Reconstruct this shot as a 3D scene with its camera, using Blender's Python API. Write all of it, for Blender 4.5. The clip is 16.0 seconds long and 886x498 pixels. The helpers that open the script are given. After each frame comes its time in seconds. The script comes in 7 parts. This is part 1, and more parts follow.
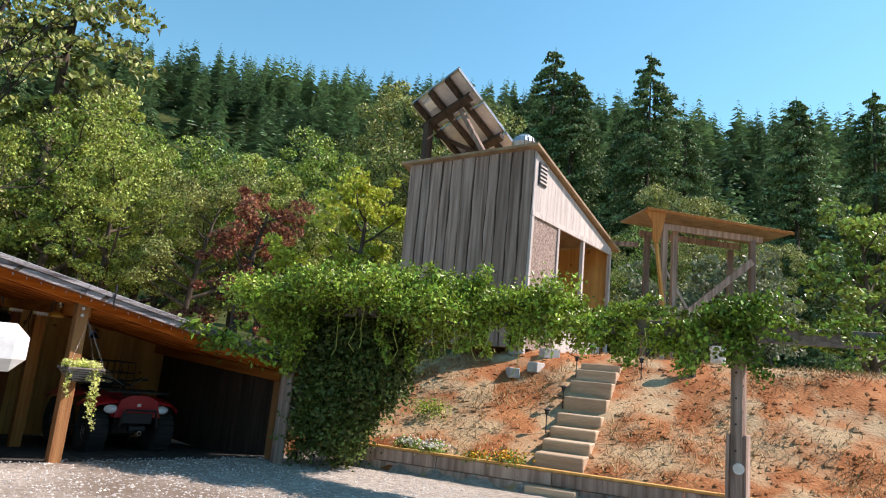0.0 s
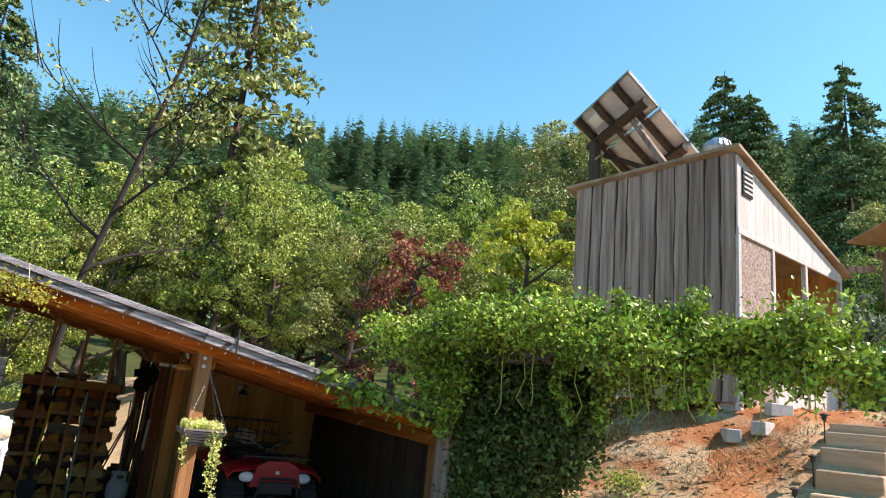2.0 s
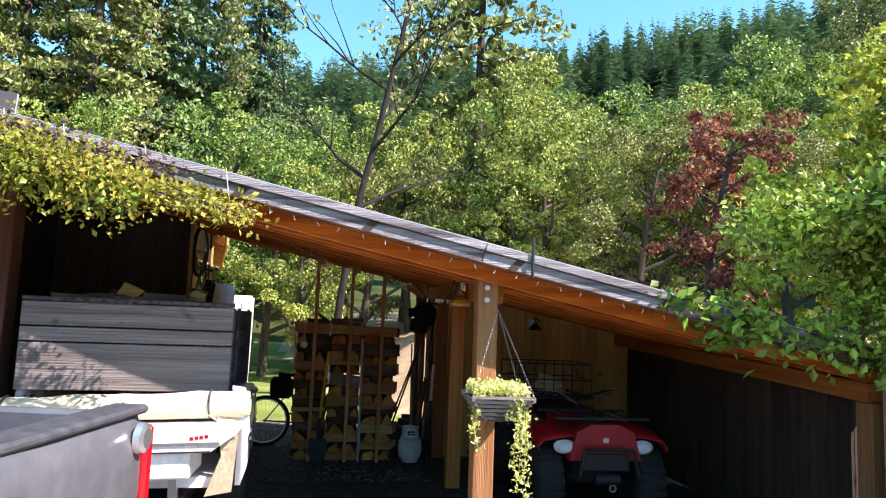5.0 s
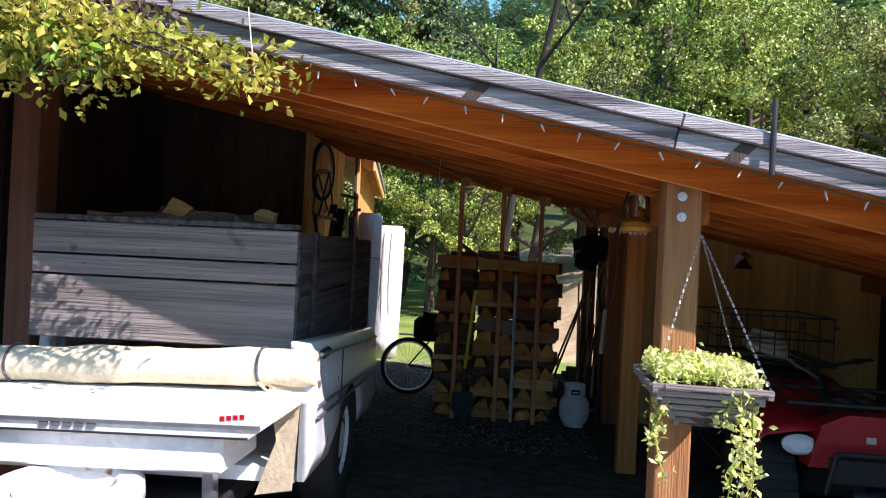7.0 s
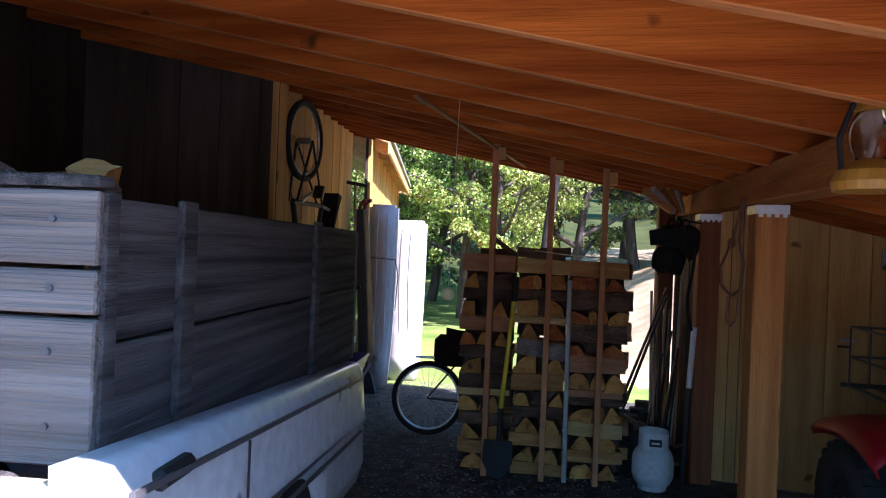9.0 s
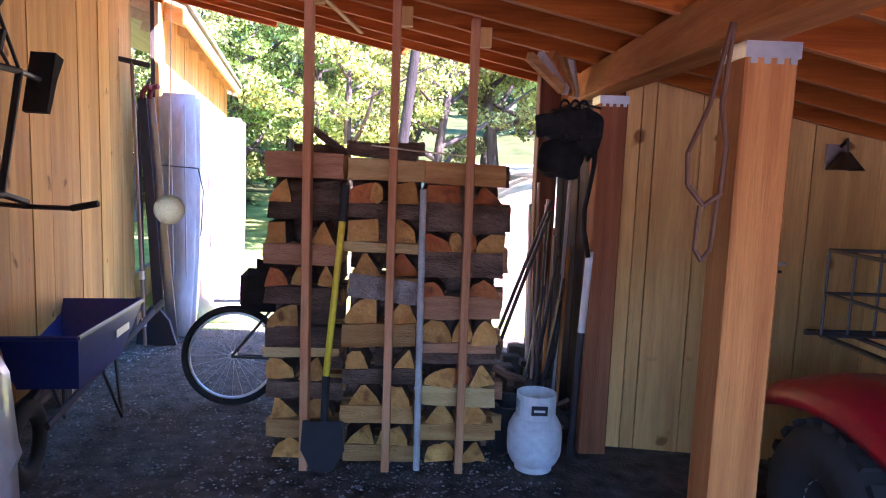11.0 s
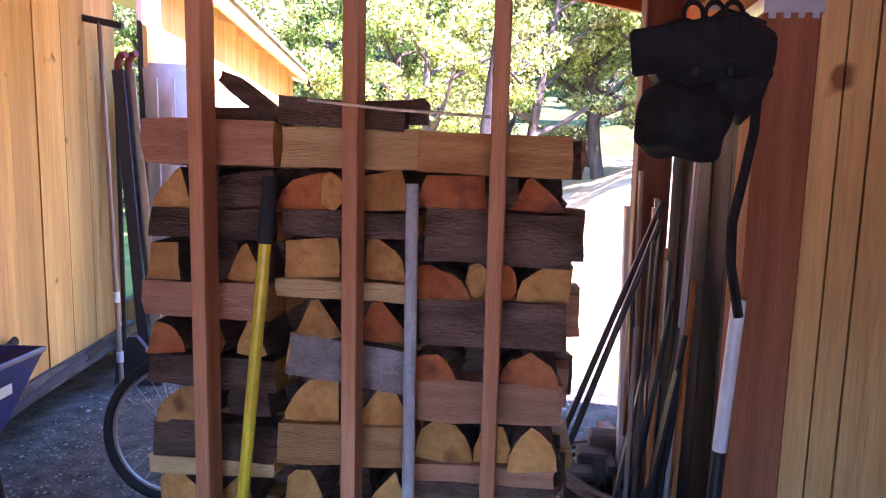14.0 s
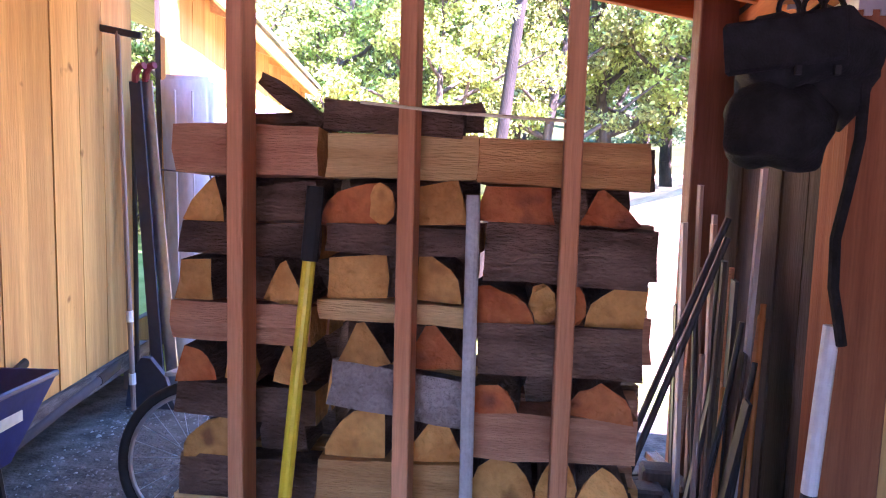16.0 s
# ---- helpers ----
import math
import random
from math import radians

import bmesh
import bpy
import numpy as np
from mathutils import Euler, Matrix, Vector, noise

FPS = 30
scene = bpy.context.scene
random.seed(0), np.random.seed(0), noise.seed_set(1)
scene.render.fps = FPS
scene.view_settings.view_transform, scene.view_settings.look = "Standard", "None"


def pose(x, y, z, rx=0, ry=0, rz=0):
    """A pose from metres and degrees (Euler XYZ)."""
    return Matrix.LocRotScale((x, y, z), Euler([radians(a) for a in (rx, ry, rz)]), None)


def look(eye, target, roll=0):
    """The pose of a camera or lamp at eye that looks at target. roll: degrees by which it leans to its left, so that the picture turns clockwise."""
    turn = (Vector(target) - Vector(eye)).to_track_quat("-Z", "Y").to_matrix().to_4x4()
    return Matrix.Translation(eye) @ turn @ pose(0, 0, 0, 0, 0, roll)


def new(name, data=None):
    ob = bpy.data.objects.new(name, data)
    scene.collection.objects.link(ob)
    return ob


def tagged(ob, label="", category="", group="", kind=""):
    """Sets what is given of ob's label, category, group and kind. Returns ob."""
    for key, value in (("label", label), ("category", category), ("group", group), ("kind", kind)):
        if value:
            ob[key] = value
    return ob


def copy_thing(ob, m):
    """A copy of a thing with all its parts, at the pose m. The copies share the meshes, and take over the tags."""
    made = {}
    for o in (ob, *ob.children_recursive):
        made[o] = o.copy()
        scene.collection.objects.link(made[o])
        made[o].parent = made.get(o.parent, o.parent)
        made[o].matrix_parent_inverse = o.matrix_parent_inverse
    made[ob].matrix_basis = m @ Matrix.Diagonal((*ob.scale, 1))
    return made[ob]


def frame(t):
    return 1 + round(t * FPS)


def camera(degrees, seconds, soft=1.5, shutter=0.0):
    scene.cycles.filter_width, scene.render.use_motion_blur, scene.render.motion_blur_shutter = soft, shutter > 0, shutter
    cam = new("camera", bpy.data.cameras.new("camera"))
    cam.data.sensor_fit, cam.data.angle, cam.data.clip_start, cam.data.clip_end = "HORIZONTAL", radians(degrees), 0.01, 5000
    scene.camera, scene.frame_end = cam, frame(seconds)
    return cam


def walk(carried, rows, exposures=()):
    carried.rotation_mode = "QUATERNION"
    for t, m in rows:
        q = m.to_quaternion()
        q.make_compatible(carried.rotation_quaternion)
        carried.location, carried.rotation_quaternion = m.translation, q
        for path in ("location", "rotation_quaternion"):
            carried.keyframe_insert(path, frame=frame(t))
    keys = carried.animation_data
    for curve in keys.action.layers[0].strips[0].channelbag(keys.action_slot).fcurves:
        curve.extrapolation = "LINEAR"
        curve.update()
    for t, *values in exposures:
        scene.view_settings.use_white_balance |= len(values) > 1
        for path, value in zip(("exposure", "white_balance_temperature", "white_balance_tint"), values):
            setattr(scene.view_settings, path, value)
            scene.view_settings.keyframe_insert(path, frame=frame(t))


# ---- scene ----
cam = camera(67.6, 16.0, soft=1.1, shutter=0.0)
PATH = [
    (0, (0.139, 0.09, 1.559), (1.529, 1.479, 1.932), 5.5),
    (0.5, (0.436, 0.409, 1.6), (1.813, 1.825, 1.918), 8.3),
    (1, (0.782, 0.769, 1.544), (1.942, 2.353, 1.926), 5.8),
    (1.5, (1.021, 1.181, 1.716), (2.106, 2.807, 2.14), 6.4),
    (2, (1.225, 1.498, 1.6), (2.207, 3.171, 2.086), 5.7),
    (2.5, (1.368, 1.82, 1.654), (2.075, 3.642, 2.078), 4.8),
    (3, (1.605, 2.109, 1.648), (2.345, 3.931, 2.014), 3.6),
    (3.5, (1.743, 2.544, 1.627), (2.269, 4.422, 2.071), 1.8),
    (3.7, (1.699, 2.72, 1.63), (2.137, 4.621, 2.069), 2.2),
    (5.8, (1.825, 4.672, 1.72), (1.945, 6.665, 1.84), 1.4),
    (6, (1.887, 4.797, 1.694), (1.902, 6.792, 1.828), 1.2),
    (6.5, (2.013, 5.217, 1.691), (1.781, 7.202, 1.774), -0.6),
    (7, (2.034, 5.531, 1.676), (1.793, 7.516, 1.672), 2.8),
    (7.2, (2.088, 5.701, 1.669), (1.843, 7.685, 1.719), 3.0),
    (7.5, (2.072, 5.948, 1.645), (1.659, 7.904, 1.695), 1.0),
    (8, (2.039, 6.343, 1.63), (1.692, 8.311, 1.705), 0.3),
    (8.5, (2.03, 6.76, 1.606), (1.684, 8.729, 1.664), 2.5),
    (9, (1.898, 7.242, 1.633), (1.549, 9.211, 1.632), 2.3),
    (9.5, (1.837, 7.691, 1.698), (1.739, 9.685, 1.572), 2.3),
    (10, (1.839, 8.084, 1.607), (1.919, 10.074, 1.429), 2.1),
    (12.5, (2.163, 9.753, 1.496), (2.161, 11.735, 1.23), 1.9),
    (13, (2.151, 10.026, 1.475), (2.01, 12.008, 1.249), 2.5),
    (13.5, (2.15, 10.216, 1.47), (2.044, 12.191, 1.177), 2.7),
    (14, (2.269, 10.367, 1.495), (2.03, 12.336, 1.24), 1.4),
    (14.5, (2.334, 10.412, 1.528), (2.159, 12.371, 1.162), 1.2),
    (15, (2.327, 10.441, 1.491), (2.024, 12.375, 1.079), 0.5),
    (15.5, (2.264, 10.462, 1.474), (1.952, 12.414, 1.17), 1.9),
    (16, (2.107, 10.517, 1.469), (1.854, 12.491, 1.27), 1.6),
]
walk(cam, [(t, look(eye, target, roll)) for t, eye, target, roll in PATH],
     [(0.0, 0.68, 7000, 27), (1.5, 0.87, 7000, 26), (3.5, 1.12, 6800, 29), (6.0, 1.42, 6350, 31), (7.0, 1.1, 6200, 30), (8.0, 0.85, 6100, 30), (8.6, 1.25, 5900, 33), (9.5, 2.95, 5300, 46),
      (10.2, 3.6, 5400, 54), (12.3, 3.82, 5850, 67), (16.0, 4.2, 5650, 71)])

# ---- world and sun ----
SUN_AZ, SUN_EL = -34.0, 46.0
world = bpy.data.worlds.new("sky")
scene.world = world
world.use_nodes = True
wn = world.node_tree.nodes
sky = wn.new("ShaderNodeTexSky")
sky.sky_type = "NISHITA"
sky.sun_disc = False
sky.sun_elevation = radians(SUN_EL)
sky.sun_rotation = radians(90 - SUN_AZ)
sky.dust_density = 0.15
sky.ozone_density = 1.6
wn["Background"].inputs["Strength"].default_value = 0.148
tint = wn.new("ShaderNodeHueSaturation")
tint.inputs["Hue"].default_value = 0.468
tint.inputs["Saturation"].default_value = 1.24
world.node_tree.links.new(sky.outputs[0], tint.inputs["Color"])
world.node_tree.links.new(tint.outputs[0], wn["Background"].inputs["Color"])
sun_data = bpy.data.lights.new("sun", "SUN")
sun_data.energy, sun_data.angle, sun_data.color = 4.9, radians(0.53), (1.0, 0.95, 0.86)
sun = new("sun", sun_data)
sun.matrix_world = look((0, 0, 30), (-30 * math.cos(radians(SUN_AZ)) / math.tan(radians(SUN_EL)),
                                     -30 * math.sin(radians(SUN_AZ)) / math.tan(radians(SUN_EL)), 0))


# ---- materials ----
def shade(name, a, b, scale=(4, 4, 4), rough=0.7, bump=0.2, metal=0.0, detail=6.0, fine=None, vary=0.0, island=0.0, trans=0.0, lo=0.3, hi=0.7, spec=0.35, third=None):
    """Two colours mixed by stretched noise, a finer noise for grain and relief, and variation from piece to piece."""
    m = bpy.data.materials.new(name)
    m.use_nodes = True
    n, l = m.node_tree.nodes, m.node_tree.links
    bsdf = n["Principled BSDF"]
    coord = n.new("ShaderNodeTexCoord")
    mapping = n.new("ShaderNodeMapping")
    mapping.inputs["Scale"].default_value = scale
    l.new(coord.outputs["Object"], mapping.inputs["Vector"])
    info = n.new("ShaderNodeObjectInfo")
    if vary:
        push = n.new("ShaderNodeVectorMath")
        push.operation = "SCALE"
        push.inputs[0].default_value = (37, 53, 71)
        l.new(info.outputs["Random"], push.inputs["Scale"])
        l.new(push.outputs[0], mapping.inputs["Location"])
    big = n.new("ShaderNodeTexNoise")
    big.inputs["Scale"].default_value = 1.0
    big.inputs["Detail"].default_value = detail
    l.new(mapping.outputs[0], big.inputs["Vector"])
    small = n.new("ShaderNodeTexNoise")
    small.inputs["Scale"].default_value = fine or 9.0
    small.inputs["Detail"].default_value = 4.0
    l.new(mapping.outputs[0], small.inputs["Vector"])
    ramp = n.new("ShaderNodeMapRange")
    ramp.inputs["From Min"].default_value, ramp.inputs["From Max"].default_value = lo, hi
    l.new(big.outputs["Fac"], ramp.inputs["Value"])
    mix = n.new("ShaderNodeMix")
    mix.data_type = "RGBA"
    mix.inputs["A"].default_value, mix.inputs["B"].default_value = (*a, 1), (*b, 1)
    l.new(ramp.outputs[0], mix.inputs["Factor"])
    colour = mix.outputs["Result"]
    if third:
        spot = n.new("ShaderNodeTexNoise")
        spot.inputs["Scale"].default_value = third[1]
        l.new(coord.outputs["Object"], spot.inputs["Vector"])
        sr = n.new("ShaderNodeMapRange")
        sr.inputs["From Min"].default_value, sr.inputs["From Max"].default_value = third[2], third[3]
        l.new(spot.outputs["Fac"], sr.inputs["Value"])
        mx = n.new("ShaderNodeMix")
        mx.data_type = "RGBA"
        mx.inputs["B"].default_value = (*third[0], 1)
        l.new(sr.outputs[0], mx.inputs["Factor"])
        l.new(colour, mx.inputs["A"])
        colour = mx.outputs["Result"]
    grain = n.new("ShaderNodeMapRange")
    grain.inputs["To Min"].default_value, grain.inputs["To Max"].default_value = 0.72, 1.25
    l.new(small.outputs["Fac"], grain.inputs["Value"])
    hsv = n.new("ShaderNodeHueSaturation")
    l.new(colour, hsv.inputs["Color"])
    value = grain.outputs[0]
    if vary or island:
        pick = n.new("ShaderNodeMapRange")
        amount = vary or island
        pick.inputs["To Min"].default_value, pick.inputs["To Max"].default_value = 1 - amount, 1 + amount
        if island:
            geo = n.new("ShaderNodeNewGeometry")
            l.new(geo.outputs["Random Per Island"], pick.inputs["Value"])
        else:
            l.new(info.outputs["Random"], pick.inputs["Value"])
        mul = n.new("ShaderNodeMath")
        mul.operation = "MULTIPLY"
        l.new(value, mul.inputs[0])
        l.new(pick.outputs[0], mul.inputs[1])
        value = mul.outputs[0]
        if island:
            hue = n.new("ShaderNodeMapRange")
            hue.inputs["To Min"].default_value, hue.inputs["To Max"].default_value = 0.475, 0.52
            l.new(geo.outputs["Random Per Island"], hue.inputs["Value"])
            l.new(hue.outputs[0], hsv.inputs["Hue"])
    l.new(value, hsv.inputs["Value"])
    l.new(hsv.outputs[0], bsdf.inputs["Base Color"])
    bsdf.inputs["Roughness"].default_value = rough
    bsdf.inputs["Metallic"].default_value = metal
    bsdf.inputs["Specular IOR Level"].default_value = spec
    if bump:
        bp = n.new("ShaderNodeBump")
        bp.inputs["Strength"].default_value = bump
        bp.inputs["Distance"].default_value = 0.02
        l.new(small.outputs["Fac"], bp.inputs["Height"])
        l.new(bp.outputs[0], bsdf.inputs["Normal"])
    if trans:
        tr = n.new("ShaderNodeBsdfTranslucent")
        l.new(hsv.outputs[0], tr.inputs["Color"])
        ms = n.new("ShaderNodeMixShader")
        ms.inputs[0].default_value = trans
        l.new(bsdf.outputs[0], ms.inputs[1])
        l.new(tr.outputs[0], ms.inputs[2])
        l.new(ms.outputs[0], n["Material Output"].inputs["Surface"])
    return m


def plain(name, colour, rough=0.5, metal=0.0, spec=0.5):
    return shade(name, [c * 0.85 for c in colour], [min(1, c * 1.1) for c in colour], (3, 3, 3), rough, 0.05, metal, spec=spec)


M_GRAVEL = shade("gravel", (0.26, 0.23, 0.195), (0.49, 0.445, 0.385), (14, 14, 14), 0.95, 0.9, fine=3.0, spec=0.1, third=((0.15, 0.11, 0.08), 0.5, 0.45, 0.75))
# dusty carport floor, with the shade under the roof put into its colour
M_FLOOR = shade("shaded_dusty_floor", (0.040, 0.036, 0.032), (0.115, 0.106, 0.095), (9, 9, 9), 0.95, 0.8, fine=5.0, spec=0.1)
M_SOIL = shade("red_soil", (0.27, 0.095, 0.038), (0.45, 0.20, 0.088), (3, 3, 3), 0.95, 0.9, fine=8.0, spec=0.05, third=((0.46, 0.33, 0.195), 1.3, 0.44, 0.59))
M_DRY = shade("dry_ground", (0.36, 0.25, 0.14), (0.52, 0.40, 0.25), (4, 4, 4), 0.95, 0.6, fine=8.0, spec=0.05)
M_LAWN = shade("lawn", (0.10, 0.17, 0.035), (0.25, 0.30, 0.09), (1.2, 1.2, 1.2), 0.95, 0.5, fine=20.0, spec=0.05)
M_FOREST = shade("forest_floor", (0.03, 0.045, 0.015), (0.08, 0.09, 0.03), (0.5, 0.5, 0.5), 0.95, 0.5, spec=0.05)
M_CEDAR_X = shade("red_stained_wood", (0.26, 0.05, 0.006), (0.56, 0.15, 0.017), (0.8, 14, 14), 0.85, 0.25, vary=0.25, spec=0.12, third=((0.12, 0.035, 0.01), 5.0, 0.70, 0.75))
# paler rafter colour that paints in light thrown up from the floor
M_EDGE = shade("floor_lit_rafter_edge", (0.36, 0.12, 0.03), (0.54, 0.22, 0.07), (0.8, 14, 14), 0.85, 0.25, vary=0.2, spec=0.12)
M_CEDAR_Y = shade("red_stained_beam", (0.32, 0.10, 0.02), (0.53, 0.21, 0.05), (14, 0.8, 14), 0.8, 0.25, vary=0.15, spec=0.15)
M_CEDAR_Z = shade("reddish_fir_post", (0.37, 0.125, 0.032), (0.56, 0.235, 0.066), (18, 18, 0.9), 0.75, 0.25, vary=0.12, spec=0.2)
M_STUD = shade("pinkish_fir_stud", (0.48, 0.19, 0.08), (0.68, 0.32, 0.155), (18, 18, 0.9), 0.75, 0.25, vary=0.1, spec=0.2)
M_POSTRED = shade("red_brown_post", (0.22, 0.07, 0.028), (0.38, 0.135, 0.055), (18, 18, 0.9), 0.75, 0.25, spec=0.2)
M_REDDARK = shade("dark_red_post", (0.12, 0.045, 0.025), (0.22, 0.095, 0.055), (18, 18, 0.9), 0.7, 0.25)
# stained roof deck, darkened for the shadow between the rafters
M_DECK = shade("shaded_stained_deck", (0.085, 0.028, 0.009), (0.19, 0.07, 0.022), (0.8, 10, 10), 0.75, 0.25)
M_FASCIA = shade("weathered_fascia", (0.11, 0.10, 0.105), (0.44, 0.42, 0.425), (0.7, 26, 26), 0.85, 0.8, vary=0.12, lo=0.35, hi=0.65)
M_POST = shade("weathered_post", (0.25, 0.105, 0.038), (0.41, 0.20, 0.078), (18, 18, 0.9), 0.75, 0.4, vary=0.1)
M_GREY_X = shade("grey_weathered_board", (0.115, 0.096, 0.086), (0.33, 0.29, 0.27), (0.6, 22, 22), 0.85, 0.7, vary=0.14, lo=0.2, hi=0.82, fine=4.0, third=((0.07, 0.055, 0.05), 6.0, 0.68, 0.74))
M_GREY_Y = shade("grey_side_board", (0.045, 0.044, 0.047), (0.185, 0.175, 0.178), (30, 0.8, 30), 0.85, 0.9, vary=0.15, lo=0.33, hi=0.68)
M_GREY_Z = shade("grey_brown_board", (0.18, 0.115, 0.085), (0.50, 0.37, 0.30), (13, 13, 0.6), 0.85, 0.6, vary=0.34)
M_PINE_Z = shade("yellow_pine_board", (0.52, 0.265, 0.078), (0.73, 0.425, 0.14), (12, 12, 0.7), 0.7, 0.15, vary=0.16, spec=0.2, third=((0.24, 0.10, 0.025), 5.0, 0.68, 0.73))
M_STEP = shade("pale_weathered_timber", (0.40, 0.28, 0.18), (0.56, 0.42, 0.29), (14, 1.0, 14), 0.8, 0.3, vary=0.12)
M_WHITE_Z = shade("whitewashed_board", (0.44, 0.39, 0.36), (0.64, 0.59, 0.55), (14, 14, 1), 0.8, 0.3, vary=0.08)
M_ROOF = shade("metal_roofing", (0.55, 0.56, 0.57), (0.72, 0.73, 0.74), (2, 2, 2), 0.45, 0.05, 0.6)
# dark board colour, which also carries the shade of bays, voids and fascia marks
M_DARKWOOD = shade("dark_or_shaded_board", (0.035, 0.026, 0.02), (0.09, 0.065, 0.05), (12, 12, 1), 0.85, 0.3, vary=0.2)
M_BARK = shade("bark", (0.075, 0.042, 0.028), (0.23, 0.14, 0.095), (5, 5, 16), 0.95, 1.0, vary=0.35)
M_TRUNK = shade("tree_bark", (0.045, 0.035, 0.028), (0.14, 0.11, 0.085), (8, 8, 2), 0.95, 0.8)
M_TRUNK_DARK = shade("dark_bark", (0.012, 0.010, 0.009), (0.04, 0.032, 0.026), (8, 8, 2), 0.95, 0.8)
M_SPLIT = shade("split_fir", (0.46, 0.21, 0.065), (0.64, 0.35, 0.125), (4, 4, 34), 0.85, 0.6, vary=0.22)
M_SPLIT_PINK = shade("split_madrone", (0.44, 0.19, 0.095), (0.60, 0.31, 0.17), (4, 4, 34), 0.85, 0.6, vary=0.2)
M_SPLIT_PALE = shade("split_pine", (0.56, 0.34, 0.12), (0.72, 0.50, 0.22), (3, 3, 30), 0.8, 0.5, vary=0.12)
M_END = shade("end_grain", (0.48, 0.20, 0.045), (0.70, 0.36, 0.10), (9, 9, 9), 0.9, 0.6, vary=0.25, fine=5.0, third=((0.30, 0.12, 0.035), 9.0, 0.60, 0.72))
M_END_RED = shade("red_end_grain", (0.40, 0.095, 0.025), (0.58, 0.19, 0.055), (9, 9, 9), 0.9, 0.6, vary=0.2, fine=5.0, third=((0.20, 0.06, 0.03), 9.0, 0.60, 0.72))
M_LEAF = shade("green_leaf", (0.13, 0.22, 0.04), (0.32, 0.43, 0.09), (0.6, 0.6, 0.6), 0.45, 0, island=0.8, trans=0.2)
M_LEAF_PALE = shade("pale_green_leaf", (0.21, 0.28, 0.055), (0.43, 0.49, 0.115), (0.6, 0.6, 0.6), 0.45, 0, island=0.8, trans=0.2)
M_LEAF_YEL = shade("yellow_green_leaf", (0.28, 0.36, 0.035), (0.52, 0.57, 0.08), (0.6, 0.6, 0.6), 0.5, 0, island=0.5, trans=0.35)
M_LEAF_OLIVE = shade("olive_leaf", (0.15, 0.19, 0.05), (0.37, 0.39, 0.12), (0.6, 0.6, 0.6), 0.45, 0, island=0.8, trans=0.2)
M_LEAF_RED = shade("red_leaf", (0.17, 0.055, 0.035), (0.38, 0.15, 0.085), (1, 1, 1), 0.6, 0, island=0.7, trans=0.25)
M_LEAF_SILVER = shade("silver_green_leaf", (0.12, 0.16, 0.09), (0.22, 0.26, 0.15), (1, 1, 1), 0.5, 0, island=0.4, trans=0.3)
M_FIR = shade("fir_needles", (0.075, 0.135, 0.055), (0.19, 0.28, 0.105), (0.4, 0.4, 0.4), 0.7, 0, island=0.7, trans=0.1)
# distant firs: the haze of the air is mixed into this colour
M_FAR_FIR = shade("hazed_far_fir_needles", (0.13, 0.215, 0.14), (0.27, 0.38, 0.21), (0.03, 0.03, 0.03), 0.8, 0, island=0.5)
M_VINE = shade("vine_leaf", (0.10, 0.19, 0.02), (0.33, 0.44, 0.055), (1, 1, 1), 0.4, 0, island=0.75, trans=0.12)
# same vine, darkened to paint in the shade below the arbour canopy
M_VINE_SHADE = shade("shaded_vine_leaf", (0.035, 0.06, 0.014), (0.11, 0.155, 0.03), (1, 1, 1), 0.5, 0, island=0.6, trans=0.1)
M_VINE_AUT = shade("autumn_vine_leaf", (0.24, 0.28, 0.03), (0.55, 0.48, 0.08), (2, 2, 2), 0.5, 0, island=0.4, trans=0.4)
M_VINE_DRY = shade("dry_purple_vine", (0.10, 0.06, 0.06), (0.22, 0.14, 0.12), (2, 2, 2), 0.7, 0, island=0.4, trans=0.2)
M_WHITE = shade("white_paint", (0.70, 0.70, 0.68), (0.82, 0.82, 0.80), (3, 3, 3), 0.4, 0.05, third=((0.45, 0.38, 0.28), 2.0, 0.66, 0.8))
M_CREAM = shade("cream_canvas", (0.66, 0.56, 0.37), (0.78, 0.69, 0.49), (6, 6, 6), 0.85, 0.2)
M_BLUEWHITE = shade("faded_blue_white_paint", (0.78, 0.84, 0.90), (0.88, 0.92, 0.95), (2, 2, 2), 0.22, 0.05, spec=0.6, third=((0.22, 0.12, 0.065), 4.5, 0.68, 0.72))
M_GREYPAINT = shade("grey_metallic_paint", (0.12, 0.125, 0.135), (0.17, 0.175, 0.185), (2, 2, 2), 0.35, 0.02, 0.3, spec=0.5)
M_BLACK = plain("black_plastic", (0.02, 0.02, 0.022), 0.5)
M_RUBBER = plain("rubber", (0.022, 0.021, 0.02), 0.85)
M_STEEL = plain("steel", (0.55, 0.56, 0.57), 0.35, 0.9)
M_ALU = plain("aluminium", (0.75, 0.76, 0.77), 0.3, 0.9)
M_RED = plain("red_plastic", (0.42, 0.010, 0.016), 0.4)
M_YELLOW = plain("yellow_paint", (0.78, 0.58, 0.02), 0.4)
M_BLUE = plain("blue_plastic", (0.02, 0.035, 0.19), 0.4)
M_TAIL = plain("red_lamp_lens", (0.45, 0.01, 0.015), 0.15)
M_GLASS = bpy.data.materials.new("glass")
M_GLASS.use_nodes = True
M_GLASS.node_tree.nodes["Principled BSDF"].inputs["Transmission Weight"].default_value = 1.0
M_GLASS.node_tree.nodes["Principled BSDF"].inputs["Roughness"].default_value = 0.02
M_LENS = plain("lamp_lens", (0.8, 0.82, 0.85), 0.1)
M_CANVAS = shade("black_fabric", (0.008, 0.008, 0.009), (0.02, 0.02, 0.022), (20, 20, 20), 0.9, 0.3)


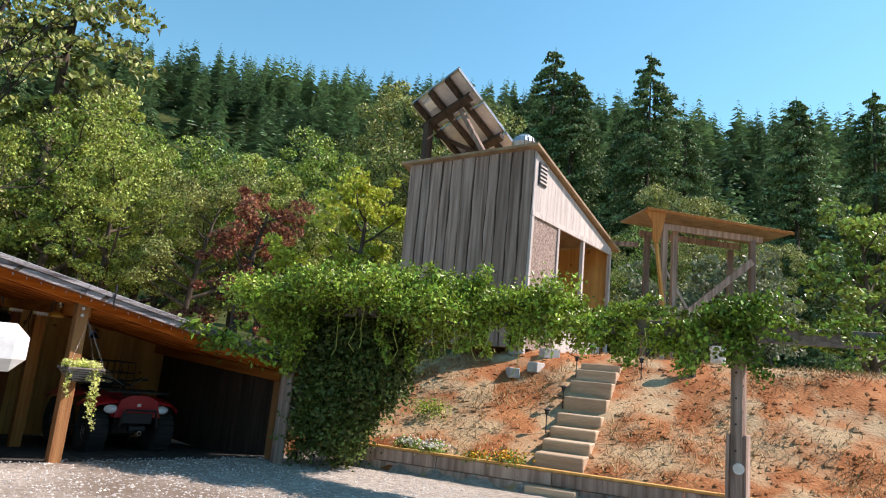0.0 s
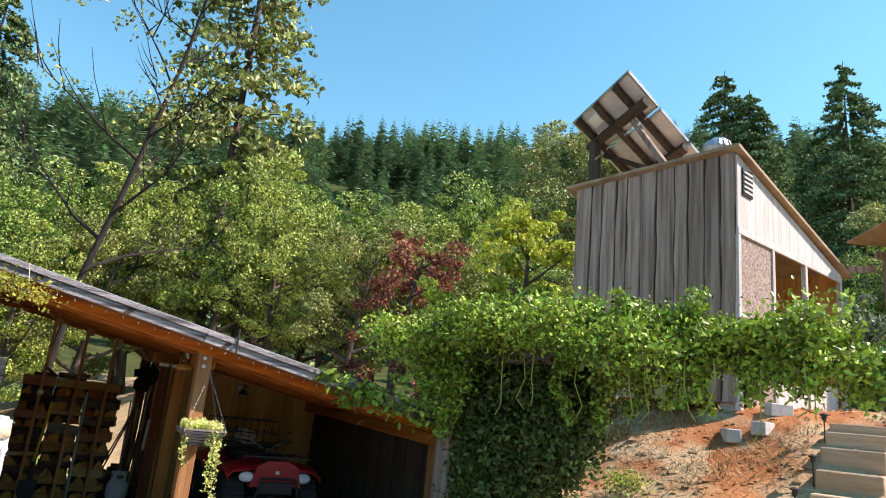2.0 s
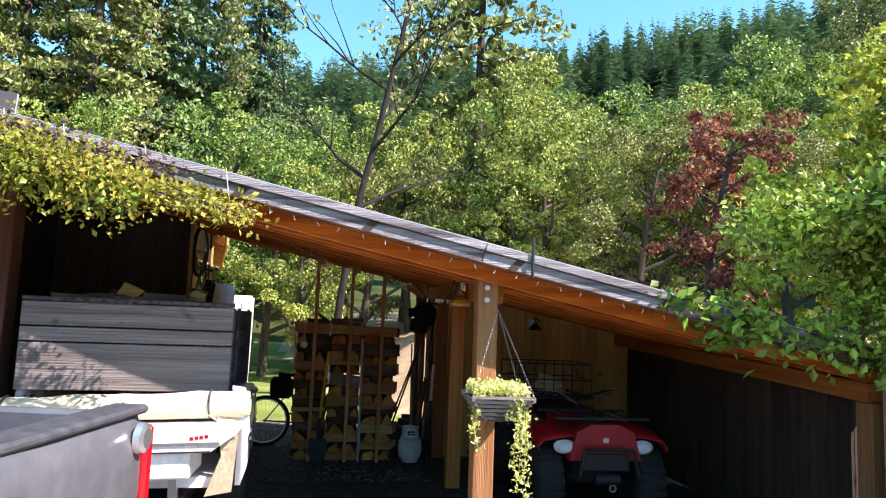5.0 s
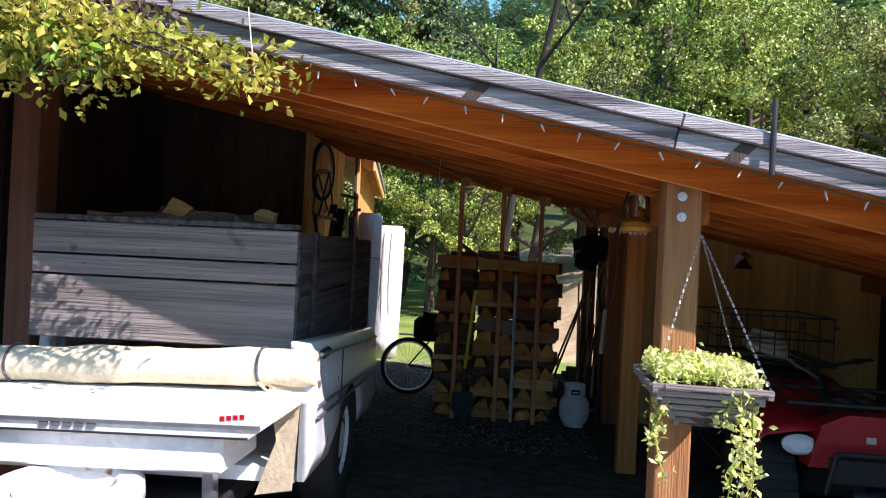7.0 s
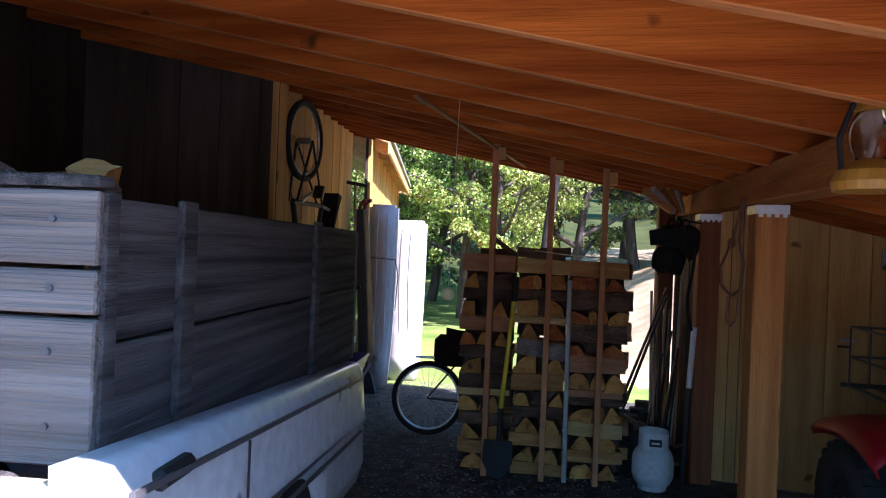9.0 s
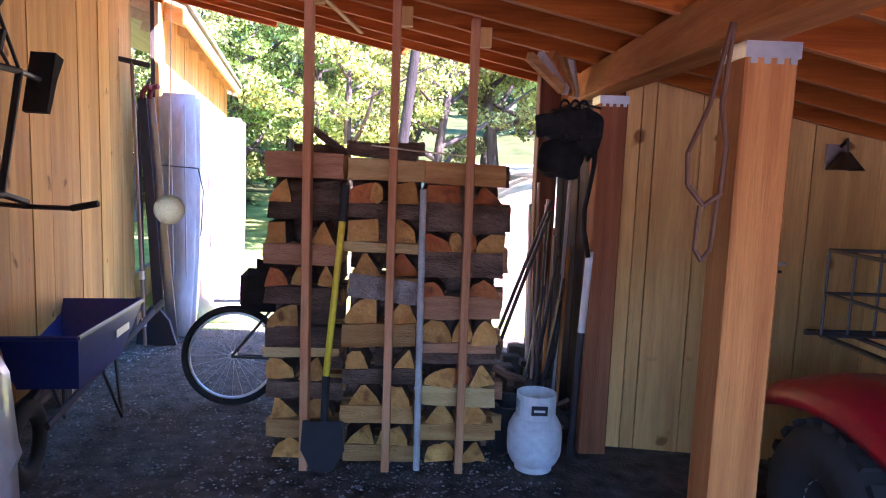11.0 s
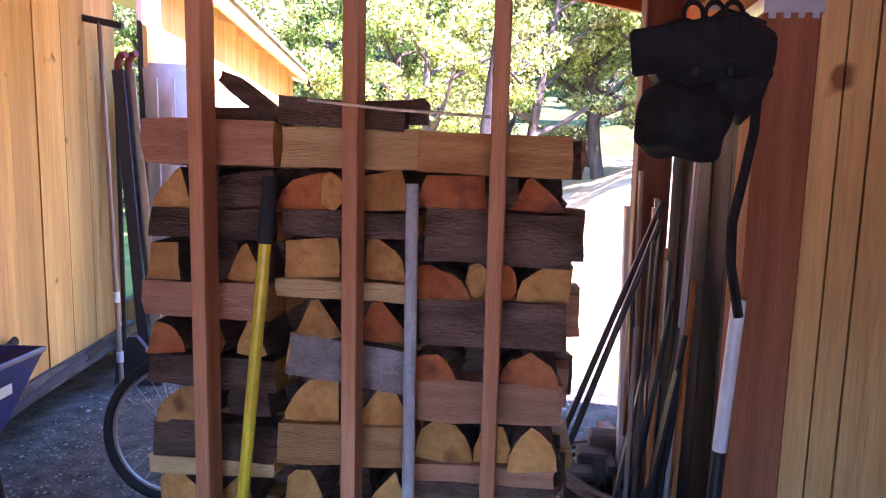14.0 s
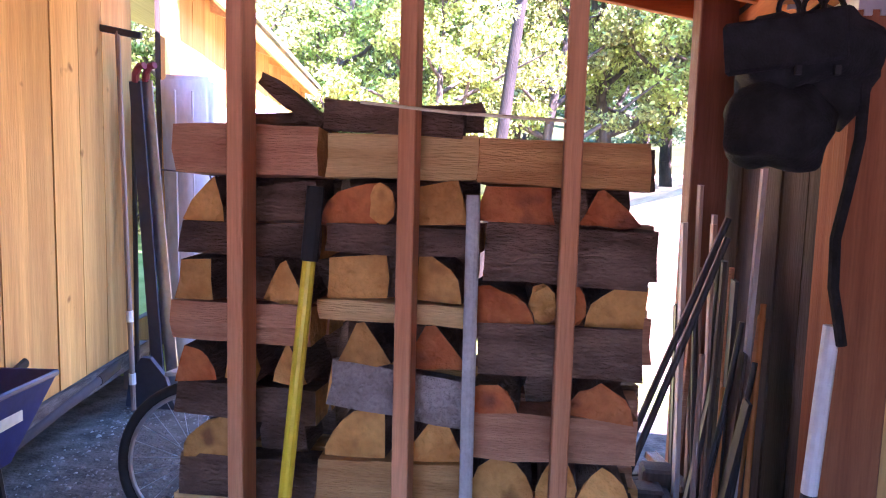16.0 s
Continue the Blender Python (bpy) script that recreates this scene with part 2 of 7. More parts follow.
# ---- building blocks ----
def mesh_of(bm, name, mats, smooth=False):
    me = bpy.data.meshes.new(name)
    bm.normal_update()
    bm.to_mesh(me)
    bm.free()
    for m in (mats if isinstance(mats, (list, tuple)) else [mats]):
        me.materials.append(m)
    if smooth:
        me.shade_smooth()
    return me


def part(name, bm, mats, parent, label="", smooth=False):
    ob = new(name, mesh_of(bm, name, mats, smooth))
    ob.parent = parent
    return tagged(ob, label)


def thing(name, label, category, at=(0, 0, 0), group="", kind="", turn=0.0):
    ob = new(name)
    ob.empty_display_size = 0.1
    ob.matrix_world = pose(*at, 0, 0, turn)
    return tagged(ob, label, category, group, kind)


def solid(name, bm, mats, label, category, at=(0, 0, 0), group="", kind="", smooth=False, turn=0.0):
    ob = new(name, mesh_of(bm, name, mats, smooth))
    ob.matrix_world = pose(*at, 0, 0, turn)
    return tagged(ob, label, category, group, kind)


def box(bm, lo, hi, m=None, bevel=0.0, mi=0):
    r = bmesh.ops.create_cube(bm, size=1.0)
    vs = r["verts"]
    c = [(a + b) / 2 for a, b in zip(lo, hi)]
    s = [abs(b - a) for a, b in zip(lo, hi)]
    for v in vs:
        v.co = Vector((v.co.x * s[0] + c[0], v.co.y * s[1] + c[1], v.co.z * s[2] + c[2]))
        if m is not None:
            v.co = m @ v.co
    fs = {f for v in vs for f in v.link_faces}
    for f in fs:
        f.material_index = mi
    if bevel:
        es = list({e for v in vs for e in v.link_edges})
        bmesh.ops.bevel(bm, geom=es, offset=bevel, segments=1, affect="EDGES", material=mi)
    return bm


def B(lo, hi, m=None, bevel=0.0):
    return box(bmesh.new(), lo, hi, m, bevel)


def beam(bm, p, q, w, h, bevel=0.0, roll=0.0, mi=0):
    """A bar from p to q, w wide and h high, its middle line from p to q."""
    p, q = Vector(p), Vector(q)
    d = (q - p)
    length = d.length
    x = d.normalized()
    up = Vector((0, 0, 1)) if abs(x.z) < 0.95 else Vector((0, 1, 0))
    y = up.cross(x).normalized()
    z = x.cross(y)
    m = Matrix((x, y, z)).transposed().to_4x4()
    m = Matrix.Translation((p + q) / 2) @ m @ Matrix.Rotation(radians(roll), 4, "X")
    return box(bm, (-length / 2, -w / 2, -h / 2), (length / 2, w / 2, h / 2), m, bevel, mi)


def rod(bm, p, q, r0, r1=None, seg=10, mi=0, caps=True):
    p, q = Vector(p), Vector(q)
    d = q - p
    r = bmesh.ops.create_cone(bm, cap_ends=caps, segments=seg, radius1=r0, radius2=r0 if r1 is None else r1, depth=d.length)
    m = Matrix.Translation((p + q) / 2) @ d.to_track_quat("Z", "Y").to_matrix().to_4x4()
    for v in r["verts"]:
        v.co = m @ v.co
        for f in v.link_faces:
            f.material_index = mi
    return bm


def tube(bm, pts, r, seg=6, mi=0):
    for a, b in zip(pts, pts[1:]):
        rod(bm, a, b, r, seg=seg, mi=mi)
    return bm


def pipe(bm, pts, r, seg=8):
    """One bent round bar through the points."""
    pts = [Vector(p) for p in pts]
    rings = []
    for k, p in enumerate(pts):
        d = (pts[min(k + 1, len(pts) - 1)] - pts[max(k - 1, 0)]).normalized()
        a = d.cross(Vector((0, 1, 0)) if abs(d.y) < 0.9 else Vector((1, 0, 0))).normalized()
        b = d.cross(a)
        rings.append([bm.verts.new(p + (a * math.cos(2 * math.pi * j / seg) + b * math.sin(2 * math.pi * j / seg)) * r) for j in range(seg)])
    for lo, hi in zip(rings, rings[1:]):
        for j in range(seg):
            bm.faces.new((lo[j], lo[(j + 1) % seg], hi[(j + 1) % seg], hi[j]))
    bm.faces.new(rings[0][::-1])
    bm.faces.new(rings[-1])
    bmesh.ops.recalc_face_normals(bm, faces=bm.faces)
    return bm


def lathe(bm, profile, seg=24, m=None, mi=0):
    """Profile of (radius, height) turned round z."""
    rings = []
    for r, z in profile:
        ring = [bm.verts.new((r * math.cos(2 * math.pi * k / seg), r * math.sin(2 * math.pi * k / seg), z)) for k in range(seg)]
        if m is not None:
            for v in ring:
                v.co = m @ v.co
        rings.append(ring)
    for a, b in zip(rings, rings[1:]):
        for k in range(seg):
            f = bm.faces.new((a[k], a[(k + 1) % seg], b[(k + 1) % seg], b[k]))
            f.material_index = mi
    return bm


def ring(bm, major, minor, seg=36, sides=8, m=None, mi=0):
    rows = []
    for i in range(seg):
        a = 2 * math.pi * i / seg
        row = []
        for j in range(sides):
            b = 2 * math.pi * j / sides
            v = Vector(((major + minor * math.cos(b)) * math.cos(a), (major + minor * math.cos(b)) * math.sin(a), minor * math.sin(b)))
            row.append(bm.verts.new(m @ v if m is not None else v))
        rows.append(row)
    for i in range(seg):
        for j in range(sides):
            f = bm.faces.new((rows[i][j], rows[(i + 1) % seg][j], rows[(i + 1) % seg][(j + 1) % sides], rows[i][(j + 1) % sides]))
            f.material_index = mi
    return bm


def prism(bm, outline, depth, m=None, mi=0, mi_end=None):
    """An outline in x, z pushed along y from 0 to depth."""
    a = [bm.verts.new((x, 0, z)) for x, z in outline]
    b = [bm.verts.new((x, depth, z)) for x, z in outline]
    if m is not None:
        for v in a + b:
            v.co = m @ v.co
    n = len(a)
    ends = [bm.faces.new(a), bm.faces.new(b[::-1])]
    for f in ends:
        f.material_index = mi if mi_end is None else mi_end
    for k in range(n):
        f = bm.faces.new((a[k], b[k], b[(k + 1) % n], a[(k + 1) % n]))
        f.material_index = mi
    bmesh.ops.recalc_face_normals(bm, faces=list({f for v in a + b for f in v.link_faces}))
    return bm


def leaf_mesh(name, centres, size, mat, rng, droop=0.3):
    """Many small pointed leaves, each a folded pair of triangles round its own centre."""
    c = np.asarray(centres, float)
    n = len(c)
    d = rng.normal(size=(n, 3))
    d[:, 2] -= droop
    d /= np.linalg.norm(d, axis=1)[:, None]
    e = rng.normal(size=(n, 3))
    e -= (e * d).sum(1)[:, None] * d
    e /= np.linalg.norm(e, axis=1)[:, None]
    s = size * rng.uniform(0.6, 1.4, n)[:, None]
    nrm = np.cross(d, e)
    v = np.stack([c - d * s * 0.6, c + e * s * 0.36 + nrm * s * 0.1, c + d * s * 0.6, c - e * s * 0.36 + nrm * s * 0.1], 1).reshape(-1, 3)
    k = np.arange(n)[:, None] * 4
    f = np.concatenate([k + [0, 1, 2], k + [0, 2, 3]], 1).reshape(-1, 3)
    me = bpy.data.meshes.new(name)
    me.from_pydata(v.tolist(), [], f.tolist())
    me.materials.append(mat)
    return me


# ---- terrain ----
def edge_x(y):
    """The foot of the hill beside and behind the carport."""
    return np.interp(y, [-60, -20, 0.5, 5.15, 7.5, 9, 13, 15.3, 18, 24, 60, 300], [40, 18, 9.0, 7.0, 6.0, 5.7, 5.5, 3.2, 1.7, 0.8, -5, -40])


def smooth01(v):
    v = np.clip(v, 0, 1)
    return v * v * (3 - 2 * v)


def height(x, y):
    x, y = np.asarray(x, float), np.asarray(y, float)
    base = 0.27 - 0.27 * smooth01((y - 7.6) / 4.6) - 0.12 * smooth01((y - 13) / 12)
    s = (x - edge_x(y)) * 0.92
    wall = np.where(y < 8.6, 0.28, 0.28 * np.clip(1 - (y - 8.6), 0, 1))
    up = wall * smooth01(s / 0.2) + 1.60 * (0.45 * smooth01(np.clip(s - 0.1, 0, None) / 3.5) + 0.55 * np.clip((s - 0.1) / 3.5, 0, 1)) + 0.02 * np.clip(s - 5, 0, 30)
    lump = 0.06 * (np.sin(x * 3.1 + y * 1.3) * np.cos(y * 2.7 - x * 0.7)) * smooth01((s - 0.3) / 1.0)
    r = np.hypot(x - 2, y - 8)
    az = np.degrees(np.arctan2(y - 8, x - 2))
    top = np.interp(az, [-180, -90, -20, 10, 35, 62, 85, 100, 130, 180], [30, 40, 60, 86, 104, 100, 88, 76, 50, 30])
    far = top * smooth01((r - 42) / 240) + 3.0 * smooth01((r - 22) / 30) * np.clip((az + 10) / 40, 0, 1)
    return base + up + lump + far


def build_ground():
    fine_x, fine_y = np.arange(-5, 16.01, 0.22), np.arange(-4, 20.01, 0.22)
    out = 1.16 ** np.arange(1, 34)
    xs = np.concatenate([-5 - (out[::-1] - 1) * 5, fine_x, 16 + (out - 1) * 5])
    ys = np.concatenate([-4 - (out[::-1] - 1) * 5, fine_y, 20 + (out - 1) * 5])
    gx, gy = np.meshgrid(xs, ys)
    gz = height(gx, gy)
    nx = len(xs)
    verts = np.stack([gx, gy, gz], -1).reshape(-1, 3)
    j, i = np.meshgrid(np.arange(len(ys) - 1), np.arange(nx - 1), indexing="ij")
    a = (j * nx + i).reshape(-1)
    faces = np.stack([a, a + 1, a + nx + 1, a + nx], 1)
    me = bpy.data.meshes.new("ground")
    me.from_pydata(verts.tolist(), [], faces.tolist())
    cx, cy = verts[faces].mean(1)[:, 0], verts[faces].mean(1)[:, 1]
    s = (cx - edge_x(cy)) * 0.92
    r = np.hypot(cx - 2, cy - 8)
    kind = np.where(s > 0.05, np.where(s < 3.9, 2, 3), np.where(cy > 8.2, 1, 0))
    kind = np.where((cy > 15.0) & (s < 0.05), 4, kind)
    kind = np.where((cy > 13.5) & (s > 0.05) & (cx < 7), 3, kind)
    kind = np.where((r > 30) | ((s > 9)), 5, kind)
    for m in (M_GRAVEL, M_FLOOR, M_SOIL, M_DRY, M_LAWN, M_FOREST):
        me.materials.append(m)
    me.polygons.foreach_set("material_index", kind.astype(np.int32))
    me.shade_smooth()
    tagged(new("ground", me), "gravel drive, red soil bank and wooded mountain slope", "ground", kind="structure")


build_ground()


def gz(x, y):
    return float(height(x, y))


# ---- carport ----
ROOF_SLOPE = 0.211


def under(x, y=8.0):
    """Height of the rafters' lower edge; the roof rises a little to the back."""
    return 2.476 - ROOF_SLOPE * x + RISE * (y - 7.8)


X_HI, X_LO, Y_FRONT, Y_BACK, RISE = -2.6, 5.6, 7.8, 14.7, 0.048


def roof_end(y):
    """How far the roof reaches to its low side; its back edge runs askew."""
    return min(X_LO, 2.8 - (y - 13.45) / 0.4) if y > 13.45 else X_LO


def build_carport():
    roof = thing("carport_roof", "carport roof of red-stained rafters under metal sheeting", "roof", kind="structure")
    ang = math.atan(ROOF_SLOPE)
    L = (X_LO - X_HI) / math.cos(ang)
    bm = bmesh.new()
    xm = (X_LO + X_HI) / 2
    tip = Matrix.Identity(4)
    tip[2][1] = RISE
    m = Matrix.Translation((0, 0, -7.8 * RISE)) @ tip @ pose(xm, 0, under(xm, 7.8), 0, math.degrees(ang), 0)
    end = lambda y: (roof_end(y) - xm) / math.cos(ang)
    # decking boards above the rafters, and the metal sheet with its ribs
    w = 0.2
    y = Y_FRONT + 0.02
    while y < Y_BACK:
        if end(y + w) > -L / 2 + 0.3:
            box(bm, (-L / 2, y, 0.187), (end(y + w), min(y + w - 0.006, Y_BACK), 0.200), m)
        y += w
    part("roof_decking", bm, M_DECK, roof)
    bm = bmesh.new()
    y = Y_FRONT - 0.05
    while y < Y_BACK:
        e = end(y + 0.29)
        box(bm, (-L / 2 - 0.03, y, 0.204), (e + 0.05, y + 0.29, 0.209), m)
        box(bm, (-L / 2 - 0.03, y + 0.13, 0.209), (e + 0.05, y + 0.16, 0.218), m)
        y += 0.29
    part("metal_sheet", bm, M_ROOF, roof)
    yy = Y_FRONT + 0.16
    while yy < Y_BACK:
        bm = box(bmesh.new(), (-L / 2, yy, 0.0), (end(yy), yy + 0.04, 0.185), m, 0.003)
        bm.normal_update()
        # downward faces take the paler colour, as if lit from below
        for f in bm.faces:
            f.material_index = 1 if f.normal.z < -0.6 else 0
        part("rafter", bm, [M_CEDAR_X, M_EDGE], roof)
        yy += 0.42
    # fascia of two weathered boards; thin dark slips stand in for slanted shadow marks
    front = thing("fascia", "weathered grey double fascia board along the carport roof", "fascia", kind="structure")
    x0 = -L / 2
    for a, b in ((0.0, 2.4), (2.4, 5.2), (5.2, L)):
        part("fascia_board", box(bmesh.new(), (x0 + a, Y_FRONT - 0.04, 0.088), (x0 + b - 0.004, Y_FRONT, 0.155), m, 0.003), M_FASCIA, front)
        part("fascia_board", box(bmesh.new(), (x0 + a, Y_FRONT - 0.062, 0.158), (x0 + b - 0.004, Y_FRONT, 0.200), m, 0.003), M_FASCIA, front)
    for xx in (0.02, 0.55, 1.1, 1.82, 2.68, 3.6):
        u = (xx - xm) / math.cos(ang)
        part("cleat", prism(bmesh.new(), [(u - 0.04, 0.09), (u + 0.01, 0.09), (u + 0.05, 0.154), (u, 0.154)], 0.003, m @ Matrix.Translation((0, Y_FRONT - 0.044, 0))), M_DARKWOOD, front)
    # beams and posts
    tim = thing("carport_beam", "heavy reddish timber beam under the rafters", "beam", kind="structure")
    bx = lambda yv: 2.66 + 0.055 * (yv - 8.0)
    p, q = Vector((bx(8.2), 8.19, under(bx(8.2), 8.2) - 0.045)), Vector((bx(13.4), 13.4, under(bx(13.4), 13.4) - 0.045))
    part("timber", beam(bmesh.new(), p, q, 0.14, 0.15, 0.006), M_CEDAR_Y, tim)
    tim2 = thing("carport_beam", "heavy reddish timber beam at the low eave", "beam", kind="structure")
    part("timber", beam(bmesh.new(), (5.2, 7.95, under(5.2, 7.95) - 0.055), (5.2, 13.4, under(5.2, 13.4) - 0.055), 0.14, 0.13, 0.006), M_CEDAR_Y, tim2)
    for px, py, w, mat, label in ((2.61, 8.10, 0.128, M_POST, "weathered square timber post carrying a hanging basket"),
                                  (2.86, 10.60, 0.14, M_CEDAR_Z, "reddish square timber post with a steel cap bracket"),
                                  (2.962, 12.375, 0.148, M_POSTRED, "dark reddish timber post at the corner of the tool store"),
                                  (5.2, 7.98, 0.14, M_POST, "weathered post half covered by vines"),
                                  (-0.45, 8.62, 0.15, M_REDDARK, "dark timber post beside the trailer"),
                                  (5.2, 13.3, 0.14, M_CEDAR_Z, "reddish timber post at the back of the carport"),
                                  (2.80, 13.30, 0.14, M_REDDARK, "reddish timber post at the back of the carport")):
        g = gz(px, py)
        top = under(px, py) - (0.122 if px > 2.8 else -0.085 if px > 2 else 0.0)
        post = thing("carport_post", label, "post", (px, py, g), kind="structure")
        part("timber", B((-w / 2, -w / 2, -0.1), (w / 2, w / 2, top - g), bevel=0.006), mat, post)
        if py in (10.60, 12.375):
            bm = bmesh.new()
            box(bm, (-w / 2 - 0.004, -w / 2 - 0.004, top - g - 0.03), (w / 2 + 0.004, w / 2 + 0.004, top - g + 0.012))
            for k in range(4):
                box(bm, (-w / 2 + 0.01 + k * w / 4, -w / 2 - 0.006, top - g - 0.045), (-w / 2 + 0.01 + k * w / 4 + 0.018, -w / 2, top - g - 0.03))
            part("cap_bracket", bm, M_STEEL, post, "galvanised steel post cap")


build_carport()


def plank_wall(name, label, p, q, z0, z1, mat, w=0.24, thick=0.03, slope=None, seed=1, first=()):
    """A wall of upright boards from p to q, each a piece of its own, on a thin backing."""
    rng = random.Random(seed)
    p, q = Vector((*p, 0)), Vector((*q, 0))
    d = (q - p)
    length = d.length
    d.normalize()
    turn = math.degrees(math.atan2(d.y, d.x))
    wall = thing(name, label, "wall", (p.x, p.y, z0), kind="structure", turn=turn)
    a = 0.0
    z_at = (lambda u: z1) if slope is None else (lambda u: z1 + slope * u)
    part("backing", prism(bmesh.new(), [(0, 0), (length, 0), (length, z_at(length) - z0), (0, z_at(0) - z0)], 0.03, pose(0, thick, 0)), M_DARKWOOD, wall)
    given = list(first)
    while a < length - 0.02:
        b = min(a + (given.pop(0) if given else w * rng.uniform(0.85, 1.15)), length)
        o = rng.uniform(-0.004, 0.004)
        part("board", prism(bmesh.new(), [(a + 0.003, 0), (b - 0.003, 0), (b - 0.003, z_at(b) - z0), (a + 0.003, z_at(a) - z0)], thick, pose(0, o, 0)), mat, wall)
        a = b
    return wall


# ---- house, tool store ----
plank_wall("wall_store", "tool store wall of upright yellow pine boards", (3.04, 12.37), (5.42, 12.0), 0.02, under(3.02, 12.3) + 0.10, M_PINE_Z, 0.3, seed=3, slope=-0.209, first=(0.09, 0.075, 0.24))
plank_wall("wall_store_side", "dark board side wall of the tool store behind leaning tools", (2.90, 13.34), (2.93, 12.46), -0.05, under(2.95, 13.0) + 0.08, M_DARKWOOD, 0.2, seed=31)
# low side: an assumed wall, added to block light from the quad bay
plank_wall("wall_low_side", "unseen dark board wall added to keep the low side of the carport dark", (5.3, 12.06), (5.3, 8.3), 0.1, 1.56, M_DARKWOOD, 0.22, seed=4)
plank_wall("wall_house", "house side wall of yellow pine boards under the eave", (0.18, 11.0), (-0.542, 14.70), 0.30, 2.95, M_PINE_Z, 0.27, seed=5)
plank_wall("wall_house_back", "sunlit house wall of pine boards beyond the carport", (-0.336, 14.74), (-1.55, 21.0), 0.30, 2.95, M_PINE_Z, 0.27, seed=15)
# dark sheet added where the void under the house is only shade
plank_wall("wall_crawl_space", "dark boards added for the shade in the void under the raised house", (-0.12, 11.05), (-2.05, 21.0), -0.2, 0.31, M_DARKWOOD, 0.3, seed=9)
# trailer bay walls: deep shade is painted in through the near-black boards
plank_wall("wall_recess", "board wall closing the trailer bay, its shade put into the colour", (-1.25, 10.97), (0.17, 11.0), 0.1, 3.1, M_DARKWOOD, 0.27, seed=6)
plank_wall("wall_house_dark", "house wall beside the trailer, its shade put into the colour", (-1.1, 6.6), (-1.1, 10.96), 0.2, 3.1, M_DARKWOOD, 0.27, seed=7)


def build_eave():
    ev = thing("house_eave", "house roof overhang of yellow pine above the sunlit wall", "roof", kind="structure")
    a, b = Vector((-0.56, 14.8, 0)), Vector((-1.75, 21.0, 0))
    n = Vector((0.982, 0.19, 0))
    d = (b - a).normalized()
    def slab(o0, z0, o1, z1, t, name, mat):
        bm = bmesh.new()
        vs = []
        for p in (a, b):
            for o, z in ((o0, z0), (o1, z1), (o1, z1 + t), (o0, z0 + t)):
                q = p + n * o
                vs.append(bm.verts.new((q.x, q.y, z)))
        for f in ((0, 1, 2, 3), (7, 6, 5, 4), (0, 4, 5, 1), (1, 5, 6, 2), (2, 6, 7, 3), (3, 7, 4, 0)):
            bm.faces.new([vs[k] for k in f])
        bmesh.ops.recalc_face_normals(bm, faces=bm.faces)
        part(name, bm, mat, ev)
    slab(-2.6, 3.9, 0.42, 2.86, 0.03, "sheathing", M_PINE_Y)
    slab(-2.6, 3.94, 0.46, 2.90, 0.04, "roof_metal", M_ROOF)
    slab(0.40, 2.74, 0.43, 2.74, 0.13, "eave_board", M_PINE_Y)
    for k in range(9):
        p = a + d * (0.2 + k * 0.8)
        q = p + n * 0.39
        part("rafter_tail", beam(bmesh.new(), (p.x - n.x * 0.3, p.y - n.y * 0.3, 3.03), (q.x, q.y, 2.80), 0.05, 0.1), M_PINE_Y, ev)
    end = thing("house_skid", "grey timber skid under the raised house wall", "skid", kind="structure")
    part("timber", beam(bmesh.new(), (0.16, 11.05, 0.25), (-0.56, 14.8, 0.25), 0.08, 0.1, 0.005), M_GREY_Y, end)
    for t in (0.05, 0.5, 0.97):
        p = Vector((0.14, 11.05, 0)).lerp(Vector((-0.58, 14.8, 0)), t)
        part("pier", B((p.x - 0.05, p.y - 0.05, -0.1), (p.x + 0.05, p.y + 0.05, 0.2)), M_GREY_Z, end)


M_PINE_Y = shade("yellow_pine_trim", (0.50, 0.30, 0.115), (0.66, 0.44, 0.20), (12, 0.7, 12), 0.6, 0.15, vary=0.09)
build_eave()


# ---- firewood ----
def split_outline(kind, w, h, rng):
    """Cross-section of a split log, standing on z = 0."""
    j = lambda s=0.06: rng.uniform(-s, s) * min(w, h)
    if kind == "tri":
        peak = rng.uniform(-0.22, 0.22) * w
        return [(-w / 2, abs(j())), (-w * 0.2, j(0.05)), (w * 0.2, j(0.05)), (w / 2, abs(j())), (w * 0.36 + peak * 0.3, h * rng.uniform(0.35, 0.5)), (peak + w * 0.07, h), (peak - w * 0.06, h * 0.94), (-w * 0.34 + peak * 0.3, h * rng.uniform(0.3, 0.5))]
    if kind == "half":
        skew, r = rng.uniform(-0.16, 0.16), [rng.uniform(0.86, 1.06) for _ in range(9)]
        pts = [(w / 2 * r[k] * math.cos(math.pi * k / 8), h * r[k] * math.sin(math.pi * k / 8)) for k in range(9)]
        return [(x + skew * z, z + abs(j(0.02))) for x, z in pts]
    if kind == "quarter":
        pts = [(w * math.cos(math.pi / 2 * k / 6) - w / 2, h * math.sin(math.pi / 2 * k / 6)) for k in range(7)]
        return [(-w / 2, 0)] + [(x + j(0.02), z) for x, z in pts]
    if kind == "quarter2":
        return [(-x, z) for x, z in split_outline("quarter", w, h, rng)][::-1]
    if kind == "round":
        return [(w / 2 * math.cos(2 * math.pi * k / 12) + j(0.04), h / 2 + h / 2 * math.sin(2 * math.pi * k / 12)) for k in range(12)]
    return [(-w / 2 + j(), abs(j())), (w / 2 + j(), abs(j())), (w / 2 + j(0.12), h * 0.5), (w / 2 - abs(j(0.2)), h), (-w / 2 + abs(j(0.2)), h - abs(j(0.15))), (-w / 2 + j(), h * 0.45)]


